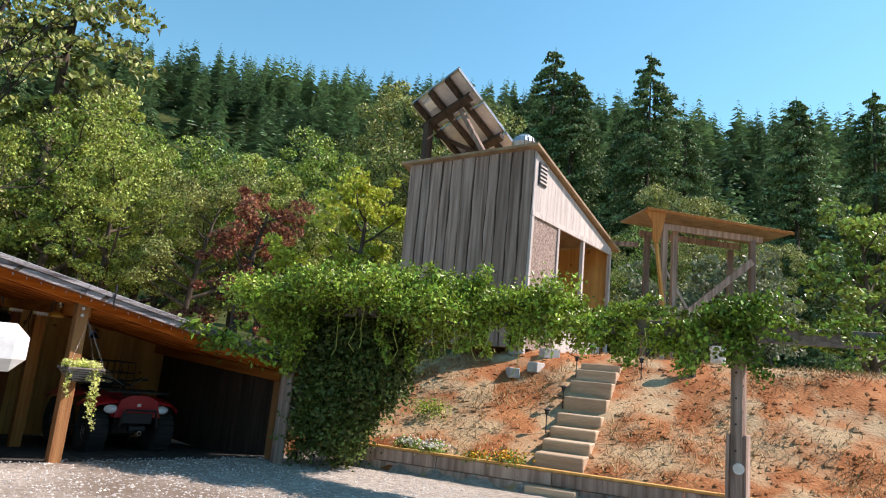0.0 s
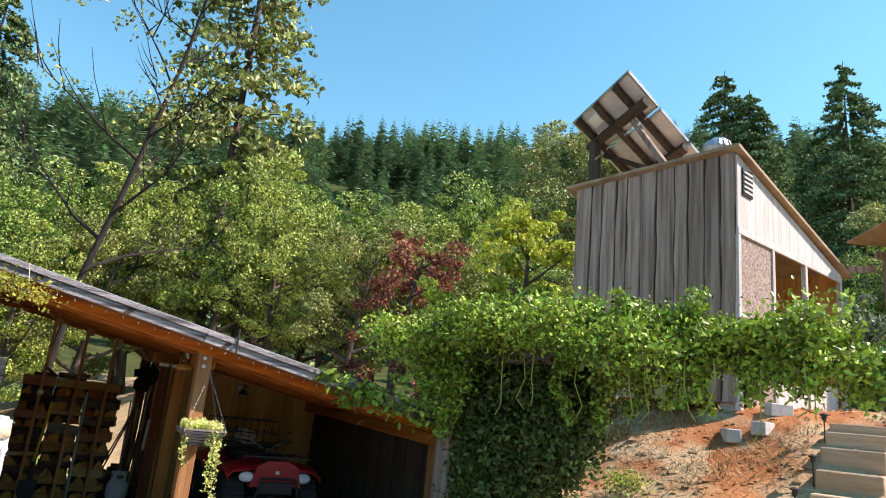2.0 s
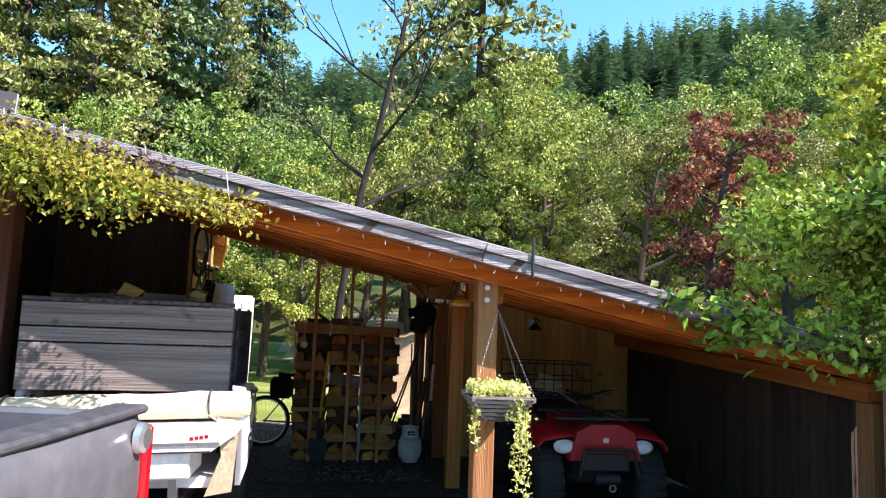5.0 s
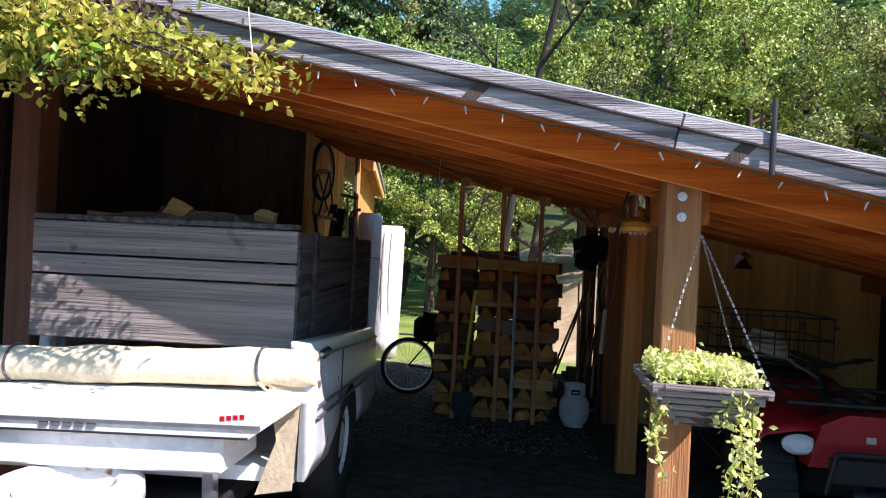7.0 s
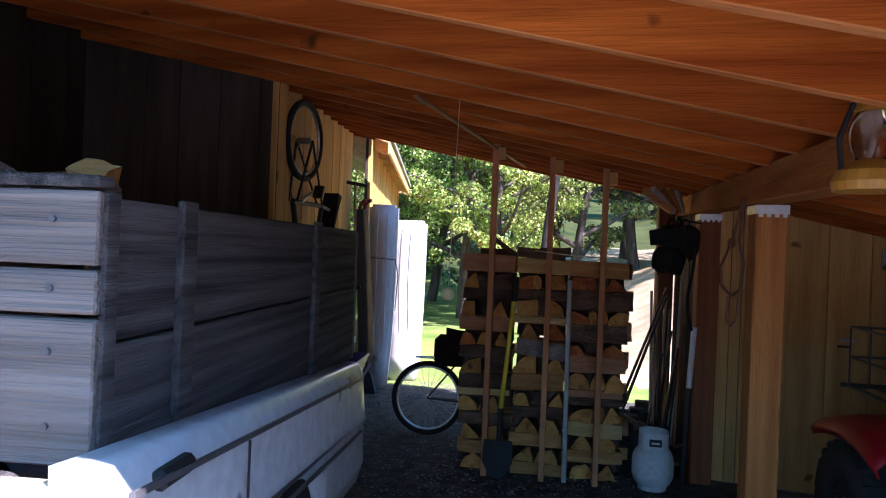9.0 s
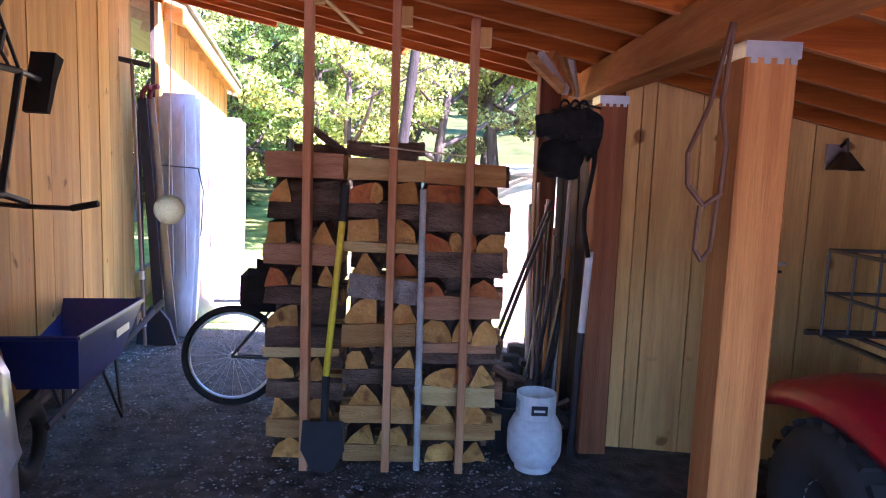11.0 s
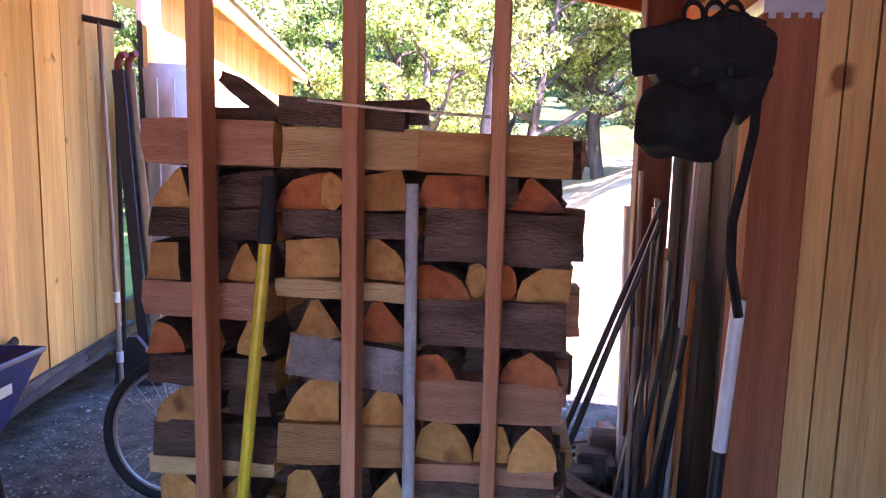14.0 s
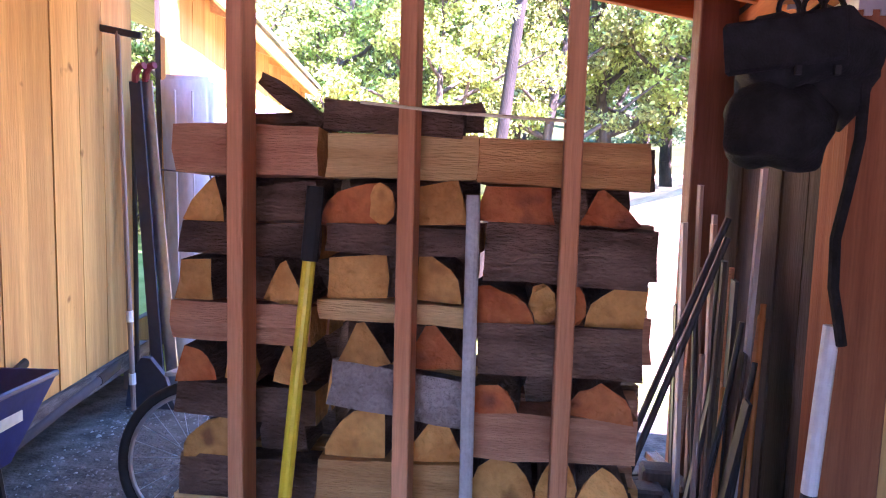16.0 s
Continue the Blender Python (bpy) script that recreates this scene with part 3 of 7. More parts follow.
def log(stack, m, kind, w, h, length, side, end, rng):
    """A split log along y, with rough ends."""
    bm = bmesh.new()
    out = split_outline(kind, w, h, rng)
    cuts = 4
    rows = []
    for c in range(cuts + 1):
        t = c / cuts
        row = []
        for x, z in out:
            jx, jz = rng.uniform(-0.004, 0.004), rng.uniform(-0.004, 0.004)
            row.append(bm.verts.new(m @ Vector((x + jx, t * length + (rng.uniform(-0.006, 0.006) if c in (0, cuts) else 0), z + jz))))
        rows.append(row)
    n = len(out)
    for a, b in zip(rows, rows[1:]):
        for k in range(n):
            bm.faces.new((a[k], b[k], b[(k + 1) % n], a[(k + 1) % n]))
    for row, flip in ((rows[0], False), (rows[-1], True)):
        f = bm.faces.new(row[::-1] if flip else row)
        f.material_index = 1
    bmesh.ops.recalc_face_normals(bm, faces=bm.faces)
    return part("log", bm, [side, end], stack)


M_BARK_PALE = shade("pale_bark", (0.20, 0.15, 0.125), (0.42, 0.35, 0.31), (10, 10, 10), 0.95, 0.8)
STACK_Y = 12.14
COLUMNS = ((1.185, 1.575), (1.588, 1.972), (1.985, 2.388))
S, P, L_, K, G = M_SPLIT, M_SPLIT_PINK, M_SPLIT_PALE, M_BARK, M_BARK_PALE
E_, R = M_END, M_END_RED
# each row from the top: ("s", height, material) a log lying across; ("e", height, ((share along, width, kind, end), ...)) ends towards the drive
LAYERS = (
    (("s", .125, P), ("e", .12, ((.17, .125, "tri", E_), (.42, .10, "odd", None), (.72, .17, "odd", None))), ("s", .085, K), ("e", .12, ((.15, .10, "odd", E_), (.50, .11, "odd", None), (.74, .12, "tri", E_))),
     ("s", .10, P), ("e", .105, ((.16, .12, "half", R), (.45, .10, "half", E_), (.80, .10, "tri", E_))), ("s", .095, K), ("e", .115, ((.22, .16, "quarter2", E_), (.70, .14, "odd", None))),
     ("s", .105, K), ("s", .05, L_), ("e", .12, ((.2, .15, "half", E_), (.62, .14, "tri", E_))), ("s", .085, K), ("e", .12, ((.25, .14, "tri", E_), (.7, .16, "half", E_))), ("s", .09, S), ("e", .12, ((.3, .16, "half", E_), (.75, .15, "tri", E_)))),
    (("s", .115, L_), ("e", .12, ((.16, .15, "quarter2", R), (.40, .065, "round", E_), (.76, .14, "odd", E_))), ("s", .075, K), ("e", .125, ((.22, .155, "odd", E_), (.47, .06, "odd", None), (.78, .125, "quarter", E_))),
     ("s", .055, L_), ("e", .115, ((.30, .14, "tri", E_), (.78, .17, "tri", R))), ("s", .125, G, 6.5), ("e", .15, ((.22, .17, "quarter2", E_), (.78, .18, "tri", E_))), ("s", .12, S),
     ("e", .12, ((.18, .13, "half", E_), (.55, .10, "odd", None), (.82, .11, "tri", E_))), ("s", .085, K), ("e", .12, ((.3, .17, "tri", E_), (.75, .14, "half", E_))), ("s", .095, S), ("e", .12, ((.25, .15, "tri", E_), (.7, .17, "half", E_))), ("s", .09, S)),
    (("s", .115, S), ("e", .10, ((.22, .19, "odd", R), (.55, .10, "odd", None), (.80, .15, "tri", R))), ("s", .145, K), ("e", .11, ((.18, .15, "quarter", R), (.42, .075, "round", E_), (.60, .07, "round", R), (.85, .15, "quarter2", E_))),
     ("s", .135, K), ("e", .10, ((.14, .13, "half", R), (.45, .1, "odd", None), (.80, .17, "half", R))), ("s", .125, P), ("e", .13, ((.20, .17, "half", E_), (.55, .12, "half", E_), (.84, .15, "half", E_))),
     ("s", .05, P), ("s", .06, K), ("e", .12, ((.25, .15, "quarter2", E_), (.55, .13, "half", R), (.82, .14, "tri", E_))), ("s", .10, L_), ("e", .12, ((.3, .16, "tri", E_), (.72, .16, "half", E_))), ("s", .09, S), ("e", .12, ((.3, .16, "half", E_), (.72, .16, "tri", E_)))),
)


def build_stack():
    stack = thing("firewood_stack", "three columns of split firewood stacked crosswise behind upright studs", "firewood")
    rng = random.Random(11)
    for (x0, x1), rows, top in zip(COLUMNS, LAYERS, (1.60, 1.585, 1.58)):
        total = sum(r[1] for r in rows)
        base = gz(1.8, STACK_Y)
        scale = (top - base) / total
        z = top
        for kind, h, what, *lean in rows:
            h *= scale
            z -= h
            if kind == "s":
                shift = rng.uniform(-0.012, 0.012)
                tilt = -lean[0] if lean else rng.uniform(-2.0, 2.0)
                for k in range(3):
                    yy = STACK_Y + 0.065 + 0.135 * k + rng.uniform(-0.008, 0.008)
                    m = pose(x0 + shift, yy, z, 0, 0, -90) @ pose(0, 0, 0, tilt, 0, 0)
                    mat = what if k == 0 else rng.choice((S, K, P))
                    log(stack, m, "odd", 0.125, h * 1.02, x1 - x0 + (rng.uniform(0.02, 0.06) if k and x1 > 2.2 else 0.0), mat, E_, rng)
            else:
                log(stack, pose(x0 + 0.01, STACK_Y + 0.30, z, 0, 0, -90), "odd", 0.14, h * 1.05, x1 - x0 - 0.02, M_BARK, M_BARK, rng)
                for share, w, form, end in what:
                    xx = x0 + share * (x1 - x0)
                    back = rng.uniform(0.0, 0.05) if end else rng.uniform(0.06, 0.12)
                    m = pose(xx, STACK_Y + back, z, 0, rng.uniform(-7, 7), rng.uniform(-5, 5))
                    log(stack, m, form, w, h * rng.uniform(0.92, 1.02), 0.39, M_BARK, end or M_BARK, rng)
    # odd dark pieces on top
    for x, y, z, l, w, h, tl in ((1.585, 12.2, 1.595, 0.35, 0.1, 0.075, -3), (1.40, 12.24, 1.71, 0.20, 0.14, 0.035, -36), (1.75, 12.32, 1.60, 0.23, 0.1, 0.07, 2), (1.30, 12.34, 1.60, 0.24, 0.1, 0.05, 0)):
        log(stack, pose(x, y, z, 0, 0, -90) @ pose(0, 0, 0, tl, 0, 0), "odd", w, h, l, M_BARK, M_BARK, rng)
    for x, y in ((1.41, 12.06), (1.824, 12.06), (2.20, 12.06)):
        g = gz(x, y)
        stud = thing("stud", "reddish upright two-by-four holding the firewood", "post", (x, y, g), group="studs before the firewood")
        part("timber", B((-0.02, -0.042, 0), (0.02, 0.042, under(x, y) - g + 0.04), bevel=0.003), M_STUD, stud)
        part("cleat", B((0.021, -0.05, under(x, y) - g - 0.09), (0.075, -0.01, under(x, y) - g + 0.0), bevel=0.003), M_PINE_Z, stud, "pale offcut nailed to the rafter")


build_stack()


# ---- trailer ----
def build_trailer():
    tr = thing("trailer", "old pickup-bed trailer in faded white paint with grey board sides", "trailer", (0.445, 9.0, 0.15), turn=4.5)
    W = lambda x, y, z: (x - 0.55, y - 9.0, z - 0.15)
    # bed sides with a swage line and a wheel arch
    for sx in (1, -1):
        bm = bmesh.new()
        prof = [(0.0, 0.62), (0.03, 0.60), (0.06, 0.72), (0.055, 0.90), (0.068, 0.93), (0.06, 0.96), (0.045, 1.14), (0.02, 1.19), (-0.05, 1.20), (-0.05, 1.16), (0.0, 1.12)]
        ys = np.linspace(8.14 if sx > 0 else 8.42, 10.48, 28)
        rows = []
        for y in ys:
            f = max(0.0, 1 - ((y - 9.12) / 0.42) ** 2)
            cut = 0.62 + 0.30 * math.sqrt(f) if f > 0 else 0.62
            drop = -0.055 + 0.0885 * (y - 8.14)
            pull = 0.10 * max(0, (y - 10.33) / 0.15) ** 2
            xr = 1.185 - 0.045 * (y - 8.14) / 2.25
            rows.append([bm.verts.new(W(0.55 + sx * (xr - 0.55 + px - pull), y, max(pz, min(cut, 0.93)) - drop)) for px, pz in prof])
        for a, b in zip(rows, rows[1:]):
            for k in range(len(prof) - 1):
                bm.faces.new((a[k], b[k], b[k + 1], a[k + 1]))
        bm.faces.new(rows[0])
        bm.faces.new(rows[-1])
        bmesh.ops.recalc_face_normals(bm, faces=bm.faces)
        part("bed_side", bm, M_BLUEWHITE, tr, "dented bed side in faded blue-white paint", smooth=True)
        wheel = part("wheel", lathe(bmesh.new(), [(0.0, -0.09), (0.19, -0.09), (0.2, -0.1), (0.33, -0.1), (0.345, -0.07), (0.345, 0.07), (0.33, 0.1), (0.2, 0.1), (0.19, 0.06), (0.06, 0.03), (0.0, 0.03)], 28,
                     Matrix.Translation(W(0.55 + sx * 0.56, 9.12, 0.57)) @ pose(0, 0, 0, 0, 90 * sx, 0)), M_RUBBER, tr, "worn black tyre", True)
        part("rim", lathe(bmesh.new(), [(0.0, 0.07), (0.1, 0.07), (0.13, 0.04), (0.18, 0.05), (0.195, 0.08)], 24,
             Matrix.Translation(W(0.55 + sx * 0.56, 9.12, 0.57)) @ pose(0, 0, 0, 0, 90 * sx, 0)), M_WHITE, wheel)
    for z0, z1 in ((0.985, 0.80), (0.935, 0.75), (1.20, 1.005)):
        part("body_line", beam(bmesh.new(), W(1.256, 8.18, z0), W(1.205, 10.22, z1), 0.008, 0.009, 0.002), M_GREYPAINT, tr)
    part("panel_seam", beam(bmesh.new(), W(1.246, 8.72, 0.80), W(1.246, 8.72, 1.14), 0.006, 0.004), M_BLACK, tr)
    part("bed_floor", B(W(-0.1, 8.16, 0.66), W(1.17, 10.33, 0.72)), M_BLUEWHITE, tr)
    part("tailgate", B(W(-0.02, 10.41, 0.6), W(1.08, 10.47, 1.03), bevel=0.02), M_BLUEWHITE, tr)
    part("marker_lamp", B(W(1.17, 9.98, 1.0), W(1.205, 10.08, 1.05), bevel=0.008), M_STEEL, tr, "chrome marker lamp")
    part("latch", B(W(1.215, 8.30, 1.16), W(1.25, 8.43, 1.20), bevel=0.01), M_BLACK, tr)
    part("chassis", B(W(0.2, 7.5, 0.5), W(0.9, 10.1, 0.6), bevel=0.01), M_BLACK, tr)
    # board box above the bed
    z = 1.19
    for k, h in enumerate((0.287, 0.093, 0.15)):
        part("front_board", B(W(-0.10, 8.30, z + 0.005), W(1.10, 8.34, z + h - 0.005), bevel=0.004), M_GREY_X, tr)
        z += h
    z = 1.05
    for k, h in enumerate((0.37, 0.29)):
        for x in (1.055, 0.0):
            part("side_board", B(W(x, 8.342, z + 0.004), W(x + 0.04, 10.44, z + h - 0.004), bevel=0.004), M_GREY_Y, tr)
        z += h
    part("end_board", B(W(0.0, 10.445, 1.05), W(1.095, 10.48, 1.70), bevel=0.004), M_GREY_X, tr)
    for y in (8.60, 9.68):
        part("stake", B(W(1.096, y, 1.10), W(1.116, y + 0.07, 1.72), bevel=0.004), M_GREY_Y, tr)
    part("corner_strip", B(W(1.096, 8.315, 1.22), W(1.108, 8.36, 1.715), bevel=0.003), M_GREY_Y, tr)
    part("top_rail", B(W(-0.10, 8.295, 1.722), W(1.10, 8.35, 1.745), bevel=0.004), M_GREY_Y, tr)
    for x in (0.14, 1.01):
        for zz in (1.27, 1.41, 1.53, 1.66):
            part("bolt", rod(bmesh.new(), W(x, 8.302, zz), W(x, 8.294, zz), 0.007), M_GREYPAINT, tr)
    # front toolbox of white steel
    box_ = thing("toolbox", "white steel toolbox with a stepped lid across the trailer front", "toolbox", (0.4, 8.1, 0.75))
    box_.matrix_world = pose(0.4, 8.1, 0.75, 0, -2.2, 0)
    part("body", B((-1.25, -0.16, -0.005), (0.535, 0.18, 0.14), bevel=0.012), M_WHITE, box_)
    part("lid", prism(bmesh.new(), [(-1.27, 0.145), (0.65, 0.145), (0.78, 0.235), (0.78, 0.272), (-1.27, 0.272)], 0.38, pose(0, -0.19, 0)), M_WHITE, box_, "white lid with angled end")
    part("lip", B((-1.27, -0.20, 0.185), (0.70, -0.192, 0.20)), M_STEEL, box_)
    part("lid_seam", B((-1.27, -0.196, 0.144), (0.65, -0.191, 0.152)), M_BLACK, box_)
    for k in range(5):
        part("badge_bar", B((-0.20 + k * 0.05, -0.197, 0.165), (-0.165 + k * 0.05, -0.191, 0.183)), M_GREYPAINT, box_, "grey lettering bar")
    for k in range(4):
        part("end_bar", B((0.54 + k * 0.026, -0.1935, 0.212 + 0.003 * k), (0.558 + k * 0.026, -0.191, 0.230 + 0.003 * k)), M_TAIL, box_, "red lettering bar")
    for x in (-0.65, 0.40):
        part("leg", B((x, -0.05, -0.52), (x + 0.045, 0.0, -0.005)), M_STEEL, box_)
    wheel = thing("spare_wheel", "spare wheel with a pale rim lying on the trailer tongue", "wheel", (0.36, 7.84, 0.60))
    part("tyre", lathe(bmesh.new(), [(0.17, 0.02), (0.20, 0.0), (0.26, 0.01), (0.285, 0.05), (0.28, 0.11), (0.25, 0.13), (0.19, 0.125), (0.17, 0.10), (0.17, 0.02)], 32), M_BLUEWHITE, wheel, "dusty tyre", True)
    part("rim", lathe(bmesh.new(), [(0.169, 0.11), (0.15, 0.10), (0.13, 0.06), (0.07, 0.07), (0.05, 0.09), (0.0, 0.09)], 32), M_WHITE, wheel, smooth=True)
    # pale plate closing the bed's front corner
    bm = bmesh.new()
    pl = [W(1.20, 8.12, 1.20), W(1.06, 8.10, 1.08), W(1.10, 8.11, 0.85), W(1.02, 8.11, 0.62), W(1.17, 8.13, 0.64)]
    bm.faces.new([bm.verts.new(p) for p in pl])
    bmesh.ops.solidify(bm, geom=bm.faces[:], thickness=0.012)
    part("corner_plate", bm, M_CREAM, tr, "bent cream corner flap")
    # rolled canvas on it
    roll = thing("canvas_roll", "rolled cream canvas tied with cord on the toolbox", "canvas roll", (0.4, 8.2, 1.11))
    roll.matrix_world = pose(0.4, 8.2, 1.108, 0, -3.0, 0)
    bm = bmesh.new()
    rng = random.Random(4)
    prof = [(0.0, -0.70), (0.05, -0.70)] + [(0.079 + rng.uniform(-0.004, 0.004), -0.70 + k * 0.08) for k in range(19)] + [(0.074, 0.80), (0.060, 0.803), (0.052, 0.785), (0.030, 0.79), (0.022, 0.765), (0.0, 0.765)]
    lathe(bm, prof, 26, pose(0, 0, 0, 0, 90, 0))
    for v in bm.verts:
        v.co += Vector((0, noise.noise(v.co * 5), noise.noise(v.co * 5 + Vector((3, 0, 0))))) * 0.008
    part("canvas", bm, M_CREAM, roll, smooth=True)
    for x in (-0.55, 0.58):
        part("cord", ring(bmesh.new(), 0.084, 0.006, 22, 6, pose(x, 0, 0, 0, 90, 0)), M_GREY_Y, roll)
    part("cord_end", tube(bmesh.new(), [(0.58, -0.07, -0.05), (0.63, -0.09, -0.08), (0.72, -0.085, -0.085), (0.78, -0.07, -0.13)], 0.006, 5), M_CREAM, roll)
    # firewood and sacks heaped in the box
    heap = thing("scrap_heap", "heap of scrap wood and sacks in the trailer box", "scrap heap", (0.50, 9.1, 1.2), turn=4.5)
    for k in range(26):
        x, y = rng.uniform(-0.30, 0.32), rng.uniform(-0.52, 0.7)
        log(heap, pose(x, y, rng.uniform(0.2, 0.42), rng.uniform(-12, 12), rng.uniform(0, 90), rng.uniform(0, 360)), rng.choice(("tri", "odd", "half")), 0.12, 0.09, rng.uniform(0.18, 0.28), rng.choice((M_BARK, M_BARK, M_SPLIT)), rng.choice((M_END, M_BARK)), rng)
    for k in range(14):
        log(heap, pose(rng.uniform(-0.42, 0.40), rng.uniform(-0.62, -0.30), rng.uniform(0.46, 0.53), rng.uniform(-10, 10), rng.uniform(0, 60), rng.uniform(60, 120)), rng.choice(("odd", "half")), 0.11, 0.07, rng.uniform(0.2, 0.34), M_BARK, rng.choice((M_BARK, M_BARK_PALE)), rng)
    log(heap, pose(-0.13, -0.52, 0.50, 20, 10, 60), "tri", 0.13, 0.11, 0.16, M_SPLIT, M_BARK, rng)
    log(heap, pose(0.26, -0.42, 0.545, 15, 40, 100), "tri", 0.08, 0.08, 0.10, M_SPLIT_PALE, M_END, rng)


build_trailer()


# ---- grey pickup ----
M_DARKGREY = shade("textured_plastic", (0.045, 0.046, 0.05), (0.085, 0.087, 0.092), (20, 20, 20), 0.6, 0.3)

def build_pickup():
    # its own frame: x towards the driver's side, y towards the tail
    tr = thing("pickup", "dark grey pickup truck with a diamond-plate box in its bed", "pickup truck", (1.052, 6.63, 0.245), turn=-9)
    half = 0.96
    bm = bmesh.new()
    prof = [(0.0, 0.45), (0.0, 0.72), (0.02, 0.80), (0.015, 0.98), (-0.01, 1.06), (-0.05, 1.085)]
    rows = []
    for y in np.linspace(-2.35, 0, 26):
        f = 1 - ((y + 1.15) / 0.52) ** 2
        arch = 0.42 + 0.45 * math.sqrt(f) if f > 0 else 0.0
        lift = 0.02 * max(0, f) * 2
        rows.append([bm.verts.new((px + lift - 0.04 * max(0, (y + 0.12) / 0.12), y, max(pz, min(arch, 0.82)))) for px, pz in prof])
    for a, b in zip(rows, rows[1:]):
        for k in range(len(prof) - 1):
            bm.faces.new((a[k], b[k], b[k + 1], a[k + 1]))
    bmesh.ops.recalc_face_normals(bm, faces=bm.faces)
    part("bed_side", bm, M_GREYPAINT, tr, smooth=True)
    part("far_bed_side", B((-2 * half, -2.35, 0.45), (-2 * half + 0.05, 0, 1.08), bevel=0.015), M_GREYPAINT, tr)
    part("tailgate", B((-2 * half + 0.06, -0.06, 0.5), (-0.09, 0.0, 1.075), bevel=0.015), M_GREYPAINT, tr)
    part("bed_floor", B((-2 * half + 0.05, -2.35, 0.55), (-0.06, -0.06, 0.60)), M_BLACK, tr)
    part("rail_cap", B((-0.13, -2.33, 1.075), (0.004, -0.03, 1.105), bevel=0.01), M_DARKGREY, tr, "dark grey plastic rail cap")
    part("tail_lamp", B((-0.06, -0.045, 0.60), (0.012, 0.012, 1.03), bevel=0.012), M_TAIL, tr, "red tail lamp")
    part("emblem", lathe(bmesh.new(), [(0.0, 0.03), (0.035, 0.03), (0.05, 0.022), (0.055, 0.0)], 20, Matrix.Translation((0.014, -0.115, 1.0)) @ pose(0, 0, 0, 0, 90, 0)), M_ALU, tr, "round chrome emblem")
    part("rear_bumper", B((-2 * half + 0.04, 0.0, 0.42), (-0.04, 0.14, 0.56), bevel=0.02), M_STEEL, tr)
    # cab and bonnet
    cab = [(-4.95, 0.5), (-2.40, 0.5), (-2.40, 1.10), (-2.46, 1.55), (-2.62, 1.62), (-3.55, 1.62), (-4.02, 1.15), (-4.95, 1.02)]
    bm = prism(bmesh.new(), [(y, z) for y, z in cab], 2 * half - 0.14, Matrix.Rotation(radians(90), 4, "Z") @ Matrix.Translation((0, 0.07, 0)))
    bmesh.ops.bevel(bm, geom=list(bm.edges), offset=0.05, segments=2, affect="EDGES")
    part("cab", bm, M_GREYPAINT, tr, smooth=False)
    part("side_window", B((-0.068, -3.45, 1.14), (-0.062, -2.62, 1.5), bevel=0.0), M_BLACK, tr, "dark tinted side window")
    part("front_bumper", B((-2 * half + 0.05, -5.08, 0.42), (-0.05, -4.96, 0.66), bevel=0.03), M_STEEL, tr)
    for y in (-1.15, -4.15):
        for x in (-0.13, -2 * half + 0.13):
            wh = part("wheel", lathe(bmesh.new(), [(0.0, -0.1), (0.22, -0.1), (0.24, -0.12), (0.37, -0.12), (0.39, -0.08), (0.39, 0.08), (0.37, 0.12), (0.24, 0.12), (0.22, 0.08), (0.0, 0.06)], 28,
                      Matrix.Translation((x, y, 0.39)) @ pose(0, 0, 0, 0, 90, 0)), M_RUBBER, tr, smooth=True)
            part("rim", lathe(bmesh.new(), [(0.0, 0.09), (0.09, 0.09), (0.11, 0.06), (0.2, 0.08), (0.22, 0.1)], 20, Matrix.Translation((x, y, 0.39)) @ pose(0, 0, 0, 0, 90 if x > -1 else -90, 0)), M_STEEL, wh)
    mir = part("side_mirror", B((0.15, -3.91, 1.185), (0.37, -3.77, 1.35), bevel=0.045), M_WHITE, tr, "white side mirror shell")
    part("mirror_arm", B((-0.08, -3.87, 1.22), (0.16, -3.81, 1.26)), M_BLACK, tr)
    boxx = thing("truck_toolbox", "diamond-plate aluminium box across the truck bed", "toolbox", (0.805, 5.21, 1.125), turn=-9)
    part("body", B((-1.5, -0.25, -0.35), (-0.12, 0.25, 0.14), bevel=0.01), M_ALU, boxx)
    part("lid", B((-1.52, -0.27, 0.14), (-0.1, 0.27, 0.20), bevel=0.015), M_ALU, boxx)
    chest = thing("cool_box", "white ribbed plastic chest on the truck bed rail", "chest", (0.705, 4.71, 1.355), turn=-9)
    part("body", B((-0.35, -0.25, 0.0), (0.06, 0.2, 0.15), bevel=0.015), M_WHITE, chest)
    part("lid", B((-0.37, -0.27, 0.15), (0.08, 0.22, 0.21), bevel=0.02), M_WHITE, chest)


build_pickup()


# ---- vine arbour and retaining wall ----
ARB_P, ARB_D = Vector((5.1, 7.5, 0)), Vector((0.42, -0.907, 0)).normalized()


def arb(u, z, off=0.0):
    p = ARB_P + ARB_D * u + Vector((0.907, 0.42, 0)) * off
    return Vector((p.x, p.y, z))


